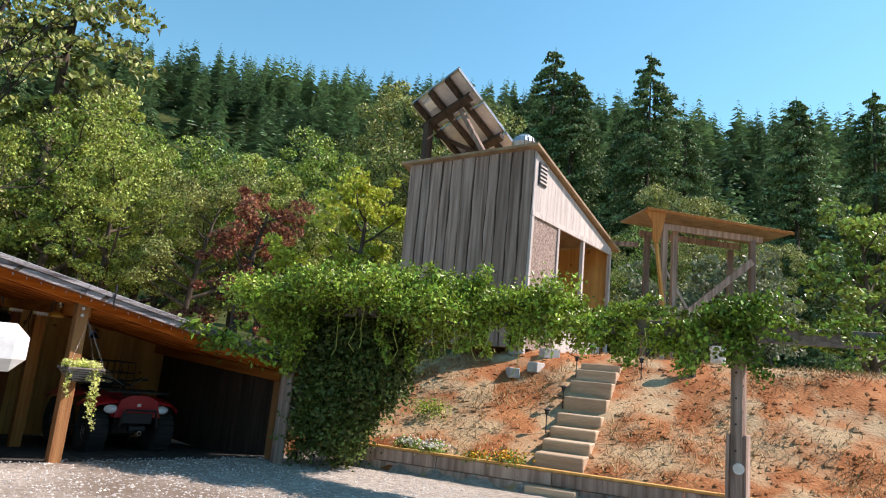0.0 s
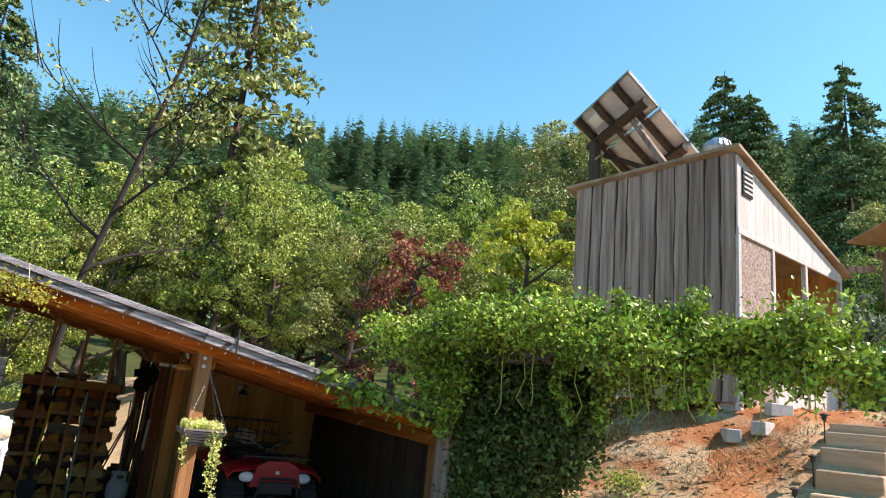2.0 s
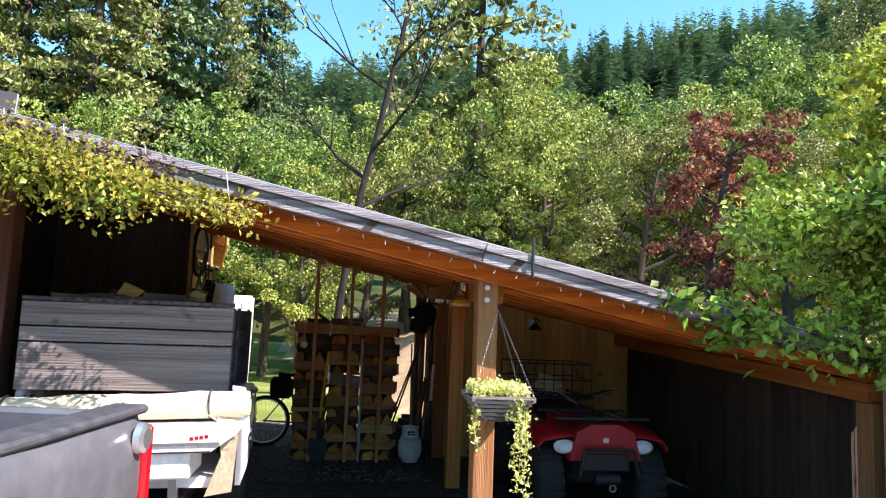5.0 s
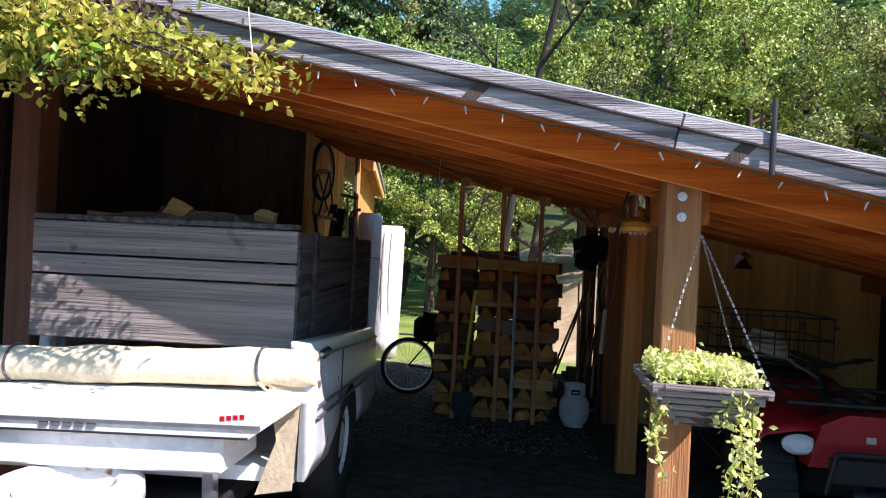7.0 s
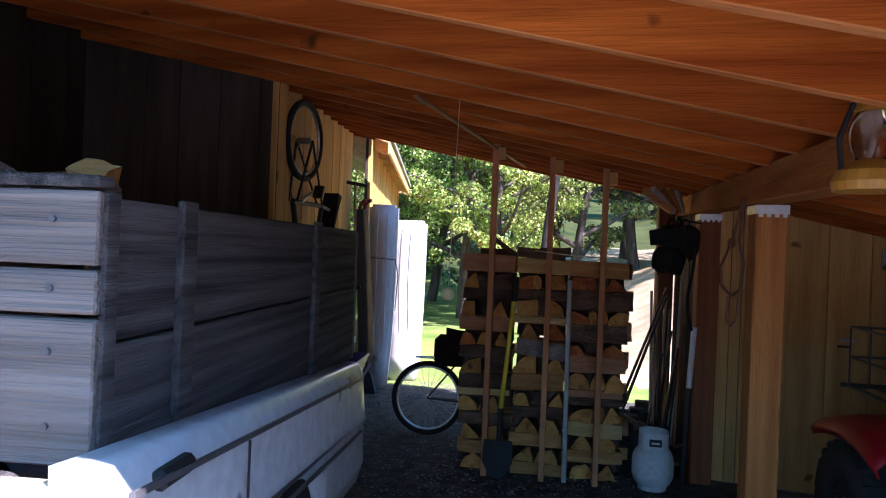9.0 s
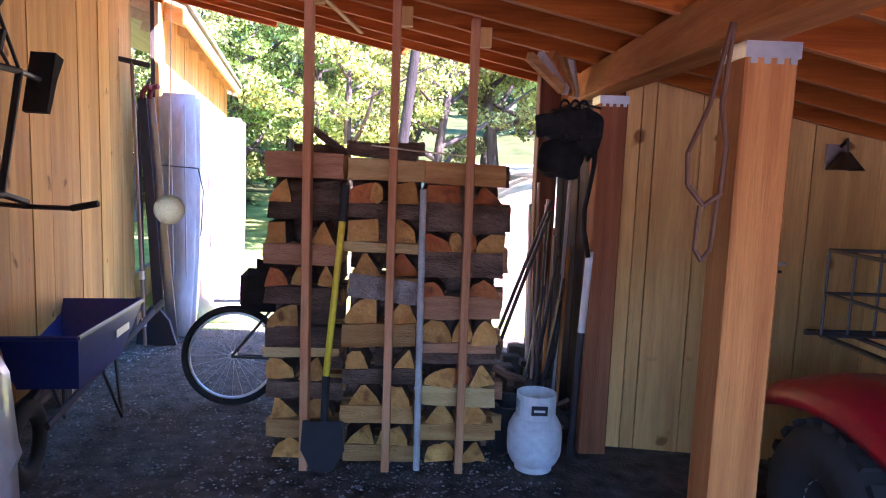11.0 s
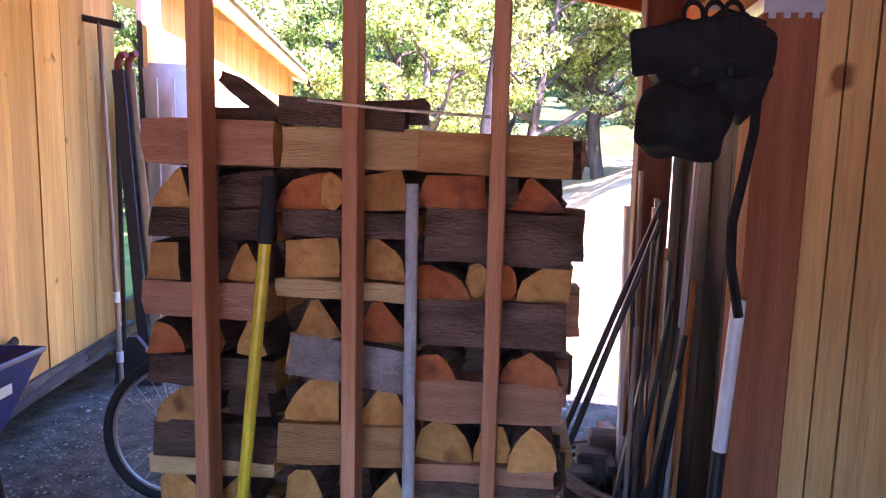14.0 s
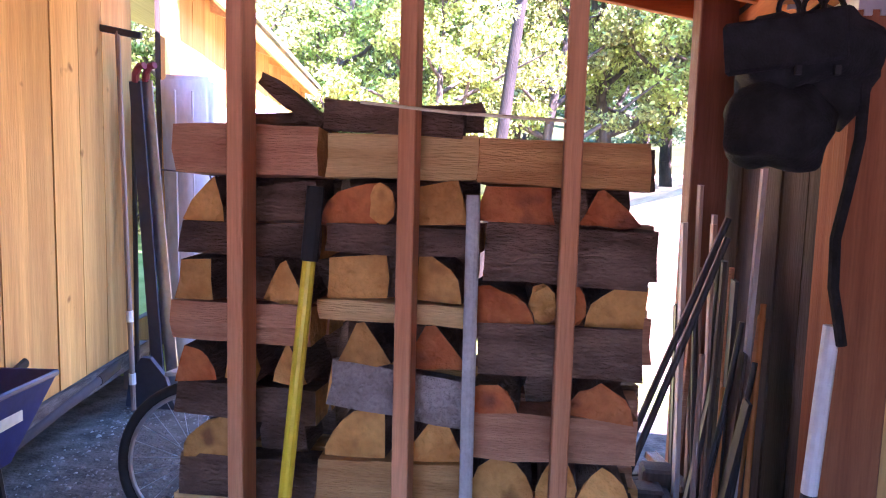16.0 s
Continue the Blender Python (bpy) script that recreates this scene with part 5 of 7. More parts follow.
def build_woods():
    # far wooded mountain: one joined mass of small firs
    rng = random.Random(21)
    kinds = [conifer_mesh(rng, 1.0, w, 12, 8) for w in (0.20, 0.24, 0.28, 0.32)]
    V, F, count = [], [], 0
    for _ in range(3300):
        az = rng.uniform(-25, 140)
        r = math.sqrt(rng.uniform(62 ** 2, 300 ** 2))
        x, y = 2 + r * math.cos(radians(az)), 8 + r * math.sin(radians(az))
        kv, kf = rng.choice(kinds)
        h = rng.uniform(11, 21) * (0.8 if r < 110 else 1.0)
        a = rng.uniform(0, 6.28)
        ca, sa = math.cos(a), math.sin(a)
        arr = np.array(kv) * h
        base = np.array([x, y, gz(x, y) - 0.5])
        arr = np.stack([arr[:, 0] * ca - arr[:, 1] * sa, arr[:, 0] * sa + arr[:, 1] * ca, arr[:, 2]], 1) + base
        V.append(arr)
        F.append(np.array(kf) + count)
        count += len(arr)
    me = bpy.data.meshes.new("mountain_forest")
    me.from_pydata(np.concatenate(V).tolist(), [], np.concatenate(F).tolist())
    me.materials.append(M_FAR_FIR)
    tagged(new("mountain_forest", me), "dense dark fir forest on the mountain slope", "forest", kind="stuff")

    # firs and broadleaf trees in the middle distance, built once and copied
    fir_a = near_fir("tall dark green fir at the forest edge", polar(35.0, 46), 23, 5.6, 31)
    fir_b = near_fir("slender dark green fir at the forest edge", polar(33.0, 45), 21, 4.9, 32)
    fir_c = near_fir("slim yellowish green fir beside the drive", polar(101, 36), 25, 3.9, 33, mat=M_LEAF_OLIVE, dense=3.2)
    oak_a = broadleaf("broad green oak behind the shed", polar(43, 30), 15.0, 5.4, 26000, M_LEAF_OLIVE, 0.12, 41)
    oak_b = broadleaf("green broadleaf tree among the woods", polar(70, 27), 8.6, 3.4, 19000, M_LEAF, 0.095, 42)
    oak_c = broadleaf("yellow-green broadleaf tree among the woods", polar(83, 24), 7.6, 3.0, 19000, M_LEAF_PALE, 0.085, 43)
    oak_d = broadleaf("olive green broadleaf tree among the woods", polar(62, 25), 7.4, 3.2, 19000, M_LEAF_OLIVE, 0.085, 44)
    for src, az, r, s, turn in (
        (fir_a, 26, 42, 0.92, 40), (fir_b, 23, 47, 0.85, 80), (fir_a, 29, 50, 0.8, 120), (fir_b, 14, 40, 0.8, 10), (fir_a, 9, 48, 0.85, 200), (fir_b, 38, 52, 0.95, 250),
        (fir_b, 104.5, 33, 1.05, 170), (fir_c, 108, 29, 0.95, 20), (fir_b, 113, 36, 1.1, 320), (fir_c, 116, 30, 1.0, 140), (fir_b, 124, 32, 0.9, 10), (fir_a, 97, 44, 1.0, 90),
        (fir_b, 71, 52, 0.72, 45), (fir_a, 66, 58, 0.7, 145), (fir_b, 58, 55, 0.75, 245), (fir_a, 54, 60, 0.8, 345), (fir_b, 81, 50, 0.75, 5),
        (oak_a, 49, 32, 0.88, 120), (oak_a, 38, 33, 0.7, 220), (oak_a, 29, 30, 0.5, 60), (oak_a, 20, 26, 0.55, 10), (oak_a, 15, 30, 0.45, 300),
        (oak_b, 76, 24, 0.95, 60), (oak_b, 64, 30, 1.1, 130), (oak_b, 57, 27, 1.0, 210), (oak_b, 88, 26, 0.95, 300), (oak_b, 94, 22, 0.8, 20), (oak_b, 100, 24, 1.0, 100), (oak_b, 107, 22, 0.9, 180), (oak_b, 53, 24, 1.0, 250), (oak_b, 25, 27, 0.8, 15),
        (oak_c, 72, 21, 0.85, 40), (oak_c, 78, 23, 1.15, 160), (oak_c, 68, 24, 1.0, 280), (oak_c, 91, 20, 0.75, 80), (oak_c, 97, 27, 1.1, 200), (oak_c, 105, 26, 1.1, 310), (oak_c, 59, 22, 0.9, 20), (oak_c, 112, 25, 1.0, 130), (oak_c, 84, 30, 1.25, 250),
        (oak_d, 66, 20, 0.8, 50), (oak_d, 80, 28, 1.2, 190), (oak_d, 74, 30, 1.3, 310), (oak_d, 87, 22, 0.9, 90), (oak_d, 55, 21, 0.8, 240), (oak_d, 102, 21, 0.85, 330), (oak_d, 110, 30, 1.2, 30), (oak_d, 118, 26, 1.1, 110), (oak_d, 46, 27, 0.9, 10), (oak_d, 33, 26, 0.75, 200), (oak_d, 17, 22, 0.7, 100),
    ):
        x, y, z = polar(az, r)
        ob = copy_thing(src, pose(x, y, z, 0, 0, turn))
        ob.scale = (s, s, s)

    # trees with a look of their own
    near_fir("tall ragged pine with a bare pale trunk", polar(78.3, 26), 36, 4.2, 51, boughs=34, bare=0.24, dense=1.5, leafsize=0.24, girth=0.45, mat=M_LEAF_OLIVE)
    broadleaf("dark-trunked thinly leaved tree behind the carport", polar(89.0, 19), 19, 4.2, 1700, M_LEAF_OLIVE, 0.12, 52, bare=0.3, girth=0.3, bark=M_TRUNK_DARK, twigs=7)
    broadleaf("small tree with dark red autumn leaves", polar(61.0, 14.5), 4.6, 1.5, 8000, M_LEAF_RED, 0.08, 53, bare=0.1)
    broadleaf("bright yellow-green bush beside the shed", polar(51.0, 13.5), 5.0, 1.65, 10000, M_LEAF_YEL, 0.085, 54, bare=0.1)
    broadleaf("bright yellow-green bush behind the vines", polar(56.0, 12.6), 3.6, 1.15, 6000, M_LEAF_YEL, 0.08, 55, bare=0.1)
    broadleaf("silvery green shrub behind the garden", polar(16.0, 19), 3.6, 2.2, 4500, M_LEAF_SILVER, 0.12, 56, bare=0.05)
    broadleaf("leafy green shrub at the garden edge", polar(5.5, 17), 4.4, 1.8, 5000, M_LEAF, 0.11, 57, bare=0.05)
    broadleaf("silvery green shrub behind the pergola", polar(21.5, 20), 3.6, 2.2, 4000, M_LEAF_SILVER, 0.12, 58, bare=0.05)


build_woods()


# ---- vines ----
def vine(name, label, strands, mat, size, per, seed, thick=0.12, stem=M_TRUNK):
    nr = np.random.default_rng(seed)
    v = thing(name, label, "vine")
    bm = bmesh.new()
    c = []
    for pts, fat in strands:
        pts = [Vector(p) for p in pts]
        tube(bm, pts, 0.006, 5)
        for a, b in zip(pts, pts[1:]):
            n = int(per * (b - a).length * fat)
            t = nr.uniform(0, 1, n)[:, None]
            c.append(np.array(a) * (1 - t) + np.array(b) * t + nr.normal(size=(n, 3)) * thick * fat * np.array([1, 1, 0.8]))
    part("stem", bm, stem, v)
    ob = new("leaves", leaf_mesh("leaves", np.concatenate(c), size, mat, nr))
    ob.parent = v
    return v


def build_vines():
    rng = random.Random(77)
    strands = []
    for k in range(46):
        u = -0.55 + 7.4 * (k / 45)
        wave = math.sin(u * 2.7) + math.sin(u * 6.1 + 1.0)
        deep = 1.0 if u < 2.2 else 0.4
        for o in (-0.5 * deep, 0.0, 0.34 * deep):
            z = 2.36 + 0.06 * wave + rng.uniform(-0.08, 0.12) + (0.2 if u < 1.7 else 0.0) * rng.random() - 0.1 * abs(o)
            o += rng.uniform(-0.12, 0.12)
            thin = 1.0 if u < 2.6 else (0.55 if u < 4.2 else 0.22) + (0.22 if u < 5.4 else 0.1) * wave
            strands.append(([arb(u - 0.2, z, o), arb(u + 0.2, z + rng.uniform(-0.14, 0.18), o + rng.uniform(-0.15, 0.15))], max(0.12 if u < 5.4 else 0.03, rng.uniform(0.45, 1.05) * thin)))
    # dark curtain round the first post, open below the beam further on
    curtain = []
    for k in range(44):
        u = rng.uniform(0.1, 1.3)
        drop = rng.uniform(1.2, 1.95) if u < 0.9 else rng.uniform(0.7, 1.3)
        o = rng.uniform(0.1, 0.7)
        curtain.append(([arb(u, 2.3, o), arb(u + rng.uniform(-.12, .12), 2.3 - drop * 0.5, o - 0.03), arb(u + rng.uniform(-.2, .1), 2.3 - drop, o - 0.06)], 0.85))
    # the curtain gets the leaf colour with shade painted in
    vine("grape_vine", "vine curtain round the arbour post, its shade put into the leaf colour", curtain, M_VINE_SHADE, 0.05, 1500, 25, 0.15)
    for k in range(34):
        u = rng.uniform(1.2, 5.3)
        drop = rng.uniform(0.15, 0.7) * (1.0 if u < 2.6 else 0.7)
        o = rng.uniform(-0.3, 0.25)
        strands.append(([arb(u, 2.32, o), arb(u + rng.uniform(-.1, .1), 2.3 - drop * 0.5, o - 0.05), arb(u + rng.uniform(-.2, .2), 2.3 - drop, o - 0.08)], rng.uniform(0.2, 0.6)))
    for k in range(12):
        u = rng.uniform(-0.45, 0.2)
        drop = rng.uniform(0.3, 0.95)
        strands.append(([arb(u, 2.32, -0.15), arb(u + rng.uniform(-.08, .08), 2.3 - drop * 0.5, -0.16), arb(u + rng.uniform(-.1, .1), 2.3 - drop, -0.14)], 0.35))
    for k in range(26):
        u = rng.uniform(-0.1, 2.4)
        o = rng.uniform(-0.4, 0.4)
        strands.append(([arb(u, 2.35, o), arb(u + rng.uniform(-0.2, 0.4), rng.uniform(2.5, 2.95), o + 0.1)], rng.uniform(0.25, 0.6)))
    vine("grape_vine", "lush green vine covering the arbour beam", strands, M_VINE, 0.044, 2100, 5, 0.14)
    # bare pale tendrils hanging out of the leaves
    for k in range(14):
        u = rng.uniform(0.2, 4.5)
        o = rng.uniform(-0.45, -0.2)
        t = thing("tendril", "thin pale vine tendril hanging from the arbour", "tendril", arb(u, 2.2, o), group="tendrils on the arbour")
        l = rng.uniform(0.25, 0.6)
        part("strand", pipe(bmesh.new(), [(0, 0, 0.05), (rng.uniform(-.05, .05), -0.02, -l * 0.4), (rng.uniform(-.1, .1), 0.0, -l * 0.8), (rng.uniform(-.15, .15), 0.0, -l)], 0.005, 5), M_LEAF_PALE, t)
    # autumn creeper along the upper fascia
    strands = []
    for k in range(22):
        x = -2.2 + 3.3 * k / 21
        z = under(x, 7.8) + 0.04
        full = 1.0 if x < 0.5 else 0.6
        for o in (0.0, 0.12):
            strands.append(([(x - 0.15, 7.66 - o, z + rng.uniform(-.03, .03)), (x + 0.15, 7.64 - o, z - 0.08 + rng.uniform(-.05, .03))], full))
        if x < 0.7:
            for _ in range(2):
                strands.append(([(x, 7.62, z - 0.03), (x + rng.uniform(-.15, .15), 7.56, z - rng.uniform(0.2, 0.65 if x < -.15 else 0.30))], 0.75))
    green = []
    for k in range(16):
        x = rng.uniform(-1.6, 0.75)
        z = under(x, 7.8) - 0.02
        green.append(([(x, 7.60, z + rng.uniform(-0.05, 0.05)), (x + rng.uniform(-.1, .15), 7.52, z - rng.uniform(0.1, 0.55 if x < -.2 else 0.2))], rng.uniform(0.4, 0.9)))
    vine("creeper", "green creeper shoots hanging along the carport fascia", green, M_VINE, 0.034, 620, 16, 0.075)
    vine("creeper", "yellowing creeper hanging along the carport fascia", strands, M_VINE_AUT, 0.027, 760, 6, 0.095)
    strands = [([(x - 0.1, 7.73, under(x, 7.8) + 0.13), (x + 0.15, 7.70, under(x, 7.8) + 0.10)], 0.8) for x in (-0.3, -0.1, 0.1, 0.3, 0.5, 0.65)]
    vine("creeper", "dry purple creeper stems on the carport fascia", strands, M_VINE_DRY, 0.03, 500, 7, 0.06)
    strands = [([(x, 7.75, under(x, 7.8) + 0.20), (x + 0.25, 7.7, under(x, 7.8) + 0.08 + rng.uniform(-0.15, 0.1))], 0.8) for x in np.linspace(3.6, 5.4, 9)]
    vine("creeper", "green creeper at the low end of the carport roof", strands, M_VINE, 0.06, 420, 8, 0.09)


build_vines()


# ---- things by the carport ----
def build_basket():
    bx, by, bz = 2.645, 7.88, 1.27
    bk = thing("hanging_basket", "grey slatted square basket hung by chains on the post", "hanging basket", (bx, by, bz))
    for k in range(6):
        s = 0.175 - k * 0.018
        z = -0.012 - k * 0.024
        bm = bmesh.new()
        for sx in (-1, 1):
            beam(bm, (sx * s, -s - 0.01, z), (sx * s, s + 0.01, z), 0.018, 0.018, 0.002)
            beam(bm, (-s - 0.01, sx * s, z + 0.012), (s + 0.01, sx * s, z + 0.012), 0.018, 0.018, 0.002)
        part("slat", bm, M_GREY_X, bk)
    part("liner", lathe(bmesh.new(), [(0.0, -0.14), (0.09, -0.14), (0.17, 0.0), (0.0, 0.01)], 16), M_BLACK, bk)
    top = Vector((0.02, 0.12, 0.50))
    for cx, cy in ((-0.18, -0.18), (0.18, -0.18), (0.18, 0.15)):
        bm = bmesh.new()
        a = Vector((cx, cy, 0))
        n = 26
        for k in range(n):
            p, q = a.lerp(top, k / n), a.lerp(top, (k + 1) / n)
            d = (q - p).to_track_quat("Z", "Y").to_matrix().to_4x4()
            ring(bm, 0.0055, 0.0011, 8, 4, Matrix.Translation((p + q) / 2) @ d @ pose(0, 0, 0, 90, 0, 90 * (k % 2)) @ Matrix.Diagonal((0.7, 1.3, 1, 1)))
        part("chain", bm, M_STEEL, bk)
    nr = np.random.default_rng(9)
    pl = thing("trailing_plant", "variegated yellow-green trailing plant in the hanging basket", "plant", (bx, by, bz))
    c = [nr.normal(size=(3000, 3)) * np.array([0.085, 0.085, 0.018]) + np.array([0, 0, 0.038])]
    c[0][:, :2] = np.clip(c[0][:, :2], -0.155, 0.155)
    c[0][:, 2] = np.maximum(c[0][:, 2], 0.012)
    rng = random.Random(5)
    for x, y, l in ((0.13, -0.15, 0.64), (0.09, -0.17, 0.52), (0.15, -0.05, 0.45), (0.155, -0.1, 0.25), (-0.13, -0.10, 0.32), (-0.12, -0.15, 0.2), (0.05, -0.17, 0.15)):
        pts = [Vector((x, y, 0.02))]
        for k in range(6):
            pts.append(pts[-1] + Vector((rng.uniform(-.02, .02), rng.uniform(-.02, .015), -l / 6)))
        part("stem", pipe(bmesh.new(), pts, 0.0025, 5), M_VINE, pl)
        n = int(260 * l)
        t = nr.uniform(0, 1, n)
        arr = np.array([list(p) for p in pts])
        i = np.minimum((t * 6).astype(int), 5)
        f = (t * 6 - i)[:, None]
        c.append(arr[i] * (1 - f) + arr[i + 1] * f + nr.normal(size=(n, 3)) * 0.016)
    ob = new("foliage", leaf_mesh("foliage", np.concatenate(c), 0.021, M_VARIEG, nr))
    ob.parent = pl


M_VARIEG = shade("variegated_leaf", (0.55, 0.62, 0.09), (0.86, 0.87, 0.46), (9, 9, 9), 0.5, 0, island=0.35, trans=0.35)
build_basket()


def build_post_details():
    for z in (1.905, 1.83):
        w = thing("washer", "round galvanised washer and bolt on the post", "washer", (2.60, 8.034, z), group="post bolts")
        part("disc", rod(bmesh.new(), (0, 0, 0), (0, -0.006, 0), 0.017, seg=18), M_STEEL, w)
        part("bolt_head", rod(bmesh.new(), (0, -0.006, 0), (0, -0.016, 0), 0.008, seg=6), M_STEEL, w)
    # string lights under the fascia
    ls = thing("string_lights", "string of small unlit bulbs under the fascia", "string lights")
    xs = np.linspace(0.9, 5.2, 34)
    part("cable", pipe(bmesh.new(), [(x, 7.785, under(x, 7.8) + 0.078 - 0.008 * (k % 2)) for k, x in enumerate(xs)], 0.003, 5), M_GREENWIRE, ls)
    for k, x in enumerate(xs):
        z = under(x, 7.8) + 0.07
        part("bulb", lathe(bmesh.new(), [(0.0, -0.032), (0.002, -0.028), (0.0035, -0.015), (0.004, -0.006), (0.003, 0.0)], 7, Matrix.Translation((x, 7.785, z)) @ pose(0, 0, 0, random.Random(k).uniform(-40, 40), random.Random(k + 9).uniform(-40, 40), 0)), M_BULB, ls)
    st = thing("iron_rod", "thin dark iron rod standing at the roof edge", "rod", (2.80, 7.73, under(2.80, 7.8) + 0.10))
    part("shaft", rod(bmesh.new(), (0, 0, -0.03), (0, 0, 0.21), 0.009), M_BLACK, st)
    # small solar panel on the roof
    sp = thing("solar_lamp_panel", "small dark solar panel on a bracket on the roof", "solar panel", (-0.38, 8.2, under(-0.38, 8.2) + 0.22), turn=20)
    part("glass", B((-0.09, -0.005, 0.02), (0.09, 0.012, 0.2), pose(0, 0, 0, -25, 0, 0), 0.003), M_BLACK, sp)
    part("frame", B((-0.098, 0.0125, 0.012), (0.098, 0.02, 0.208), pose(0, 0, 0, -25, 0, 0), 0.003), M_STEEL, sp)
    part("foot", B((-0.03, -0.02, -0.01), (0.03, 0.05, 0.03)), M_STEEL, sp)
    # wires tying the creeper
    for x in (-0.35, -0.1, 0.2, 0.62, 1.05):
        w = thing("tie_wire", "thin pale wire tying the creeper to the fascia", "wire", (x, 7.72, under(x, 7.8) + 0.08))
        part("strand", tube(bmesh.new(), [(0, 0, 0.14), (0.02, -0.01, 0.02), (0.05, -0.02, -0.14)], 0.0025, 4), M_CREAM, w)


M_BULB = plain("frosted_bulb", (0.45, 0.45, 0.42), 0.3)
M_GREENWIRE = plain("green_cable", (0.02, 0.06, 0.03), 0.6)
build_post_details()


def build_atv():
    # quad bike facing the drive
    q = thing("quad_bike", "red quad bike with black racks parked in the carport", "quad bike", (3.86, 10.25, gz(3.86, 10.2)))
    for sx in (-1, 1):
        for y in (-0.72, 0.62):
            prof = [(0.0, -0.1), (0.12, -0.1), (0.14, -0.12), (0.28, -0.12), (0.31, -0.08), (0.315, 0.0), (0.31, 0.08), (0.28, 0.12), (0.14, 0.12), (0.12, 0.07), (0.0, 0.06)]
            wh = part("wheel", lathe(bmesh.new(), prof, 26, Matrix.Translation((sx * 0.43, y, 0.31)) @ pose(0, 0, 0, 0, 90 * sx, 0)), M_RUBBER, q, smooth=True)
            bm = bmesh.new()
            for k in range(22):
                a = 2 * math.pi * k / 22
                box(bm, (-0.10, -0.02, 0.30), (0.10, 0.02, 0.327), Matrix.Translation((sx * 0.43, y, 0.31)) @ pose(0, 0, 0, math.degrees(a), 0, 0))
            part("tread", bm, M_RUBBER, wh)
            part("rim", lathe(bmesh.new(), [(0.0, 0.08), (0.05, 0.08), (0.06, 0.05), (0.12, 0.07), (0.14, 0.1)], 18, Matrix.Translation((sx * 0.43, y, 0.31)) @ pose(0, 0, 0, 0, 90 * sx, 0)), M_STEEL, wh)
        # fenders: curved shells
        for y0, y1 in ((-1.02, -0.36), (0.22, 0.98)):
            bm = bmesh.new()
            rows = []
            for k in range(9):
                t = k / 8
                y = y0 + (y1 - y0) * t
                z = 0.62 + 0.13 * math.sin(math.pi * (0.15 + 0.7 * t))
                rows.append([bm.verts.new((sx * x, y, z + dz)) for x, dz in ((0.20, 0.03), (0.35, 0.02), (0.50, -0.01), (0.555, -0.06), (0.54, -0.10))])
            for a, b in zip(rows, rows[1:]):
                for k in range(4):
                    bm.faces.new((a[k], b[k], b[k + 1], a[k + 1]))
            bmesh.ops.recalc_face_normals(bm, faces=bm.faces)
            bmesh.ops.solidify(bm, geom=bm.faces[:], thickness=0.012)
            part("fender", bm, M_RED, q, "glossy red plastic fender", smooth=True)
        part("headlamp", lathe(bmesh.new(), [(0.0, 0.03), (0.05, 0.025), (0.075, 0.0), (0.07, -0.03)], 16, Matrix.Translation((sx * 0.33, -1.02, 0.62)) @ pose(0, 0, 0, 90, 0, 0) @ Matrix.Diagonal((1.2, 0.75, 1, 1))), M_LENS, q, "clear headlamp")
        part("footboard", B((sx * 0.22, -0.35, 0.30), (sx * 0.52, 0.25, 0.33), bevel=0.01), M_BLACK, q)
        part("grip", rod(bmesh.new(), (sx * 0.27, -0.28, 0.98), (sx * 0.40, -0.22, 0.98), 0.018), M_RUBBER, q)
        part("cable", tube(bmesh.new(), [(sx * 0.05, -0.55, 0.90), (sx * 0.22, -0.50, 1.0), (sx * 0.36, -0.34, 0.99)], 0.006, 5), M_STEEL, q)
    bm = prism(bmesh.new(), [(-0.30, 0.52), (0.30, 0.52), (0.24, 0.74), (0.12, 0.80), (-0.12, 0.80), (-0.24, 0.74)], 0.12, pose(0, -1.06, 0))
    part("nose", bm, M_RED, q)
    part("nose_badge", B((-0.025, -1.068, 0.66), (0.025, -1.06, 0.70), bevel=0.003), M_STEEL, q, "small chrome badge")
    part("grille", B((-0.2, -1.075, 0.44), (0.2, -1.0, 0.58), bevel=0.01), M_BLACK, q)
    part("bumper", tube(bmesh.new(), [(-0.28, -1.0, 0.4), (-0.24, -1.14, 0.42), (-0.2, -1.15, 0.62), (0.2, -1.15, 0.62), (0.24, -1.14, 0.42), (0.28, -1.0, 0.4)], 0.015, 8), M_BLACK, q)
    part("winch", rod(bmesh.new(), (-0.1, -1.08, 0.38), (0.1, -1.08, 0.38), 0.045, seg=14), M_BLACK, q)
    part("winch_hook", ring(bmesh.new(), 0.025, 0.007, 14, 6, pose(0.02, -1.16, 0.33, 90, 0, 0)), M_STEEL, q)
    part("engine", B((-0.18, -0.7, 0.25), (0.18, 0.6, 0.58), bevel=0.03), M_BLACK, q)
    part("tank", B((-0.16, -0.35, 0.58), (0.16, 0.05, 0.80), bevel=0.05), M_RED, q)
    part("seat", B((-0.17, 0.0, 0.66), (0.17, 0.8, 0.84), bevel=0.05), M_CANVAS, q)
    part("steering_stem", rod(bmesh.new(), (0, -0.55, 0.75), (0, -0.32, 0.96), 0.025), M_BLACK, q)
    part("handlebar", tube(bmesh.new(), [(-0.28, -0.28, 0.98), (-0.1, -0.34, 0.95), (0.1, -0.34, 0.95), (0.28, -0.28, 0.98)], 0.012, 8), M_BLACK, q)
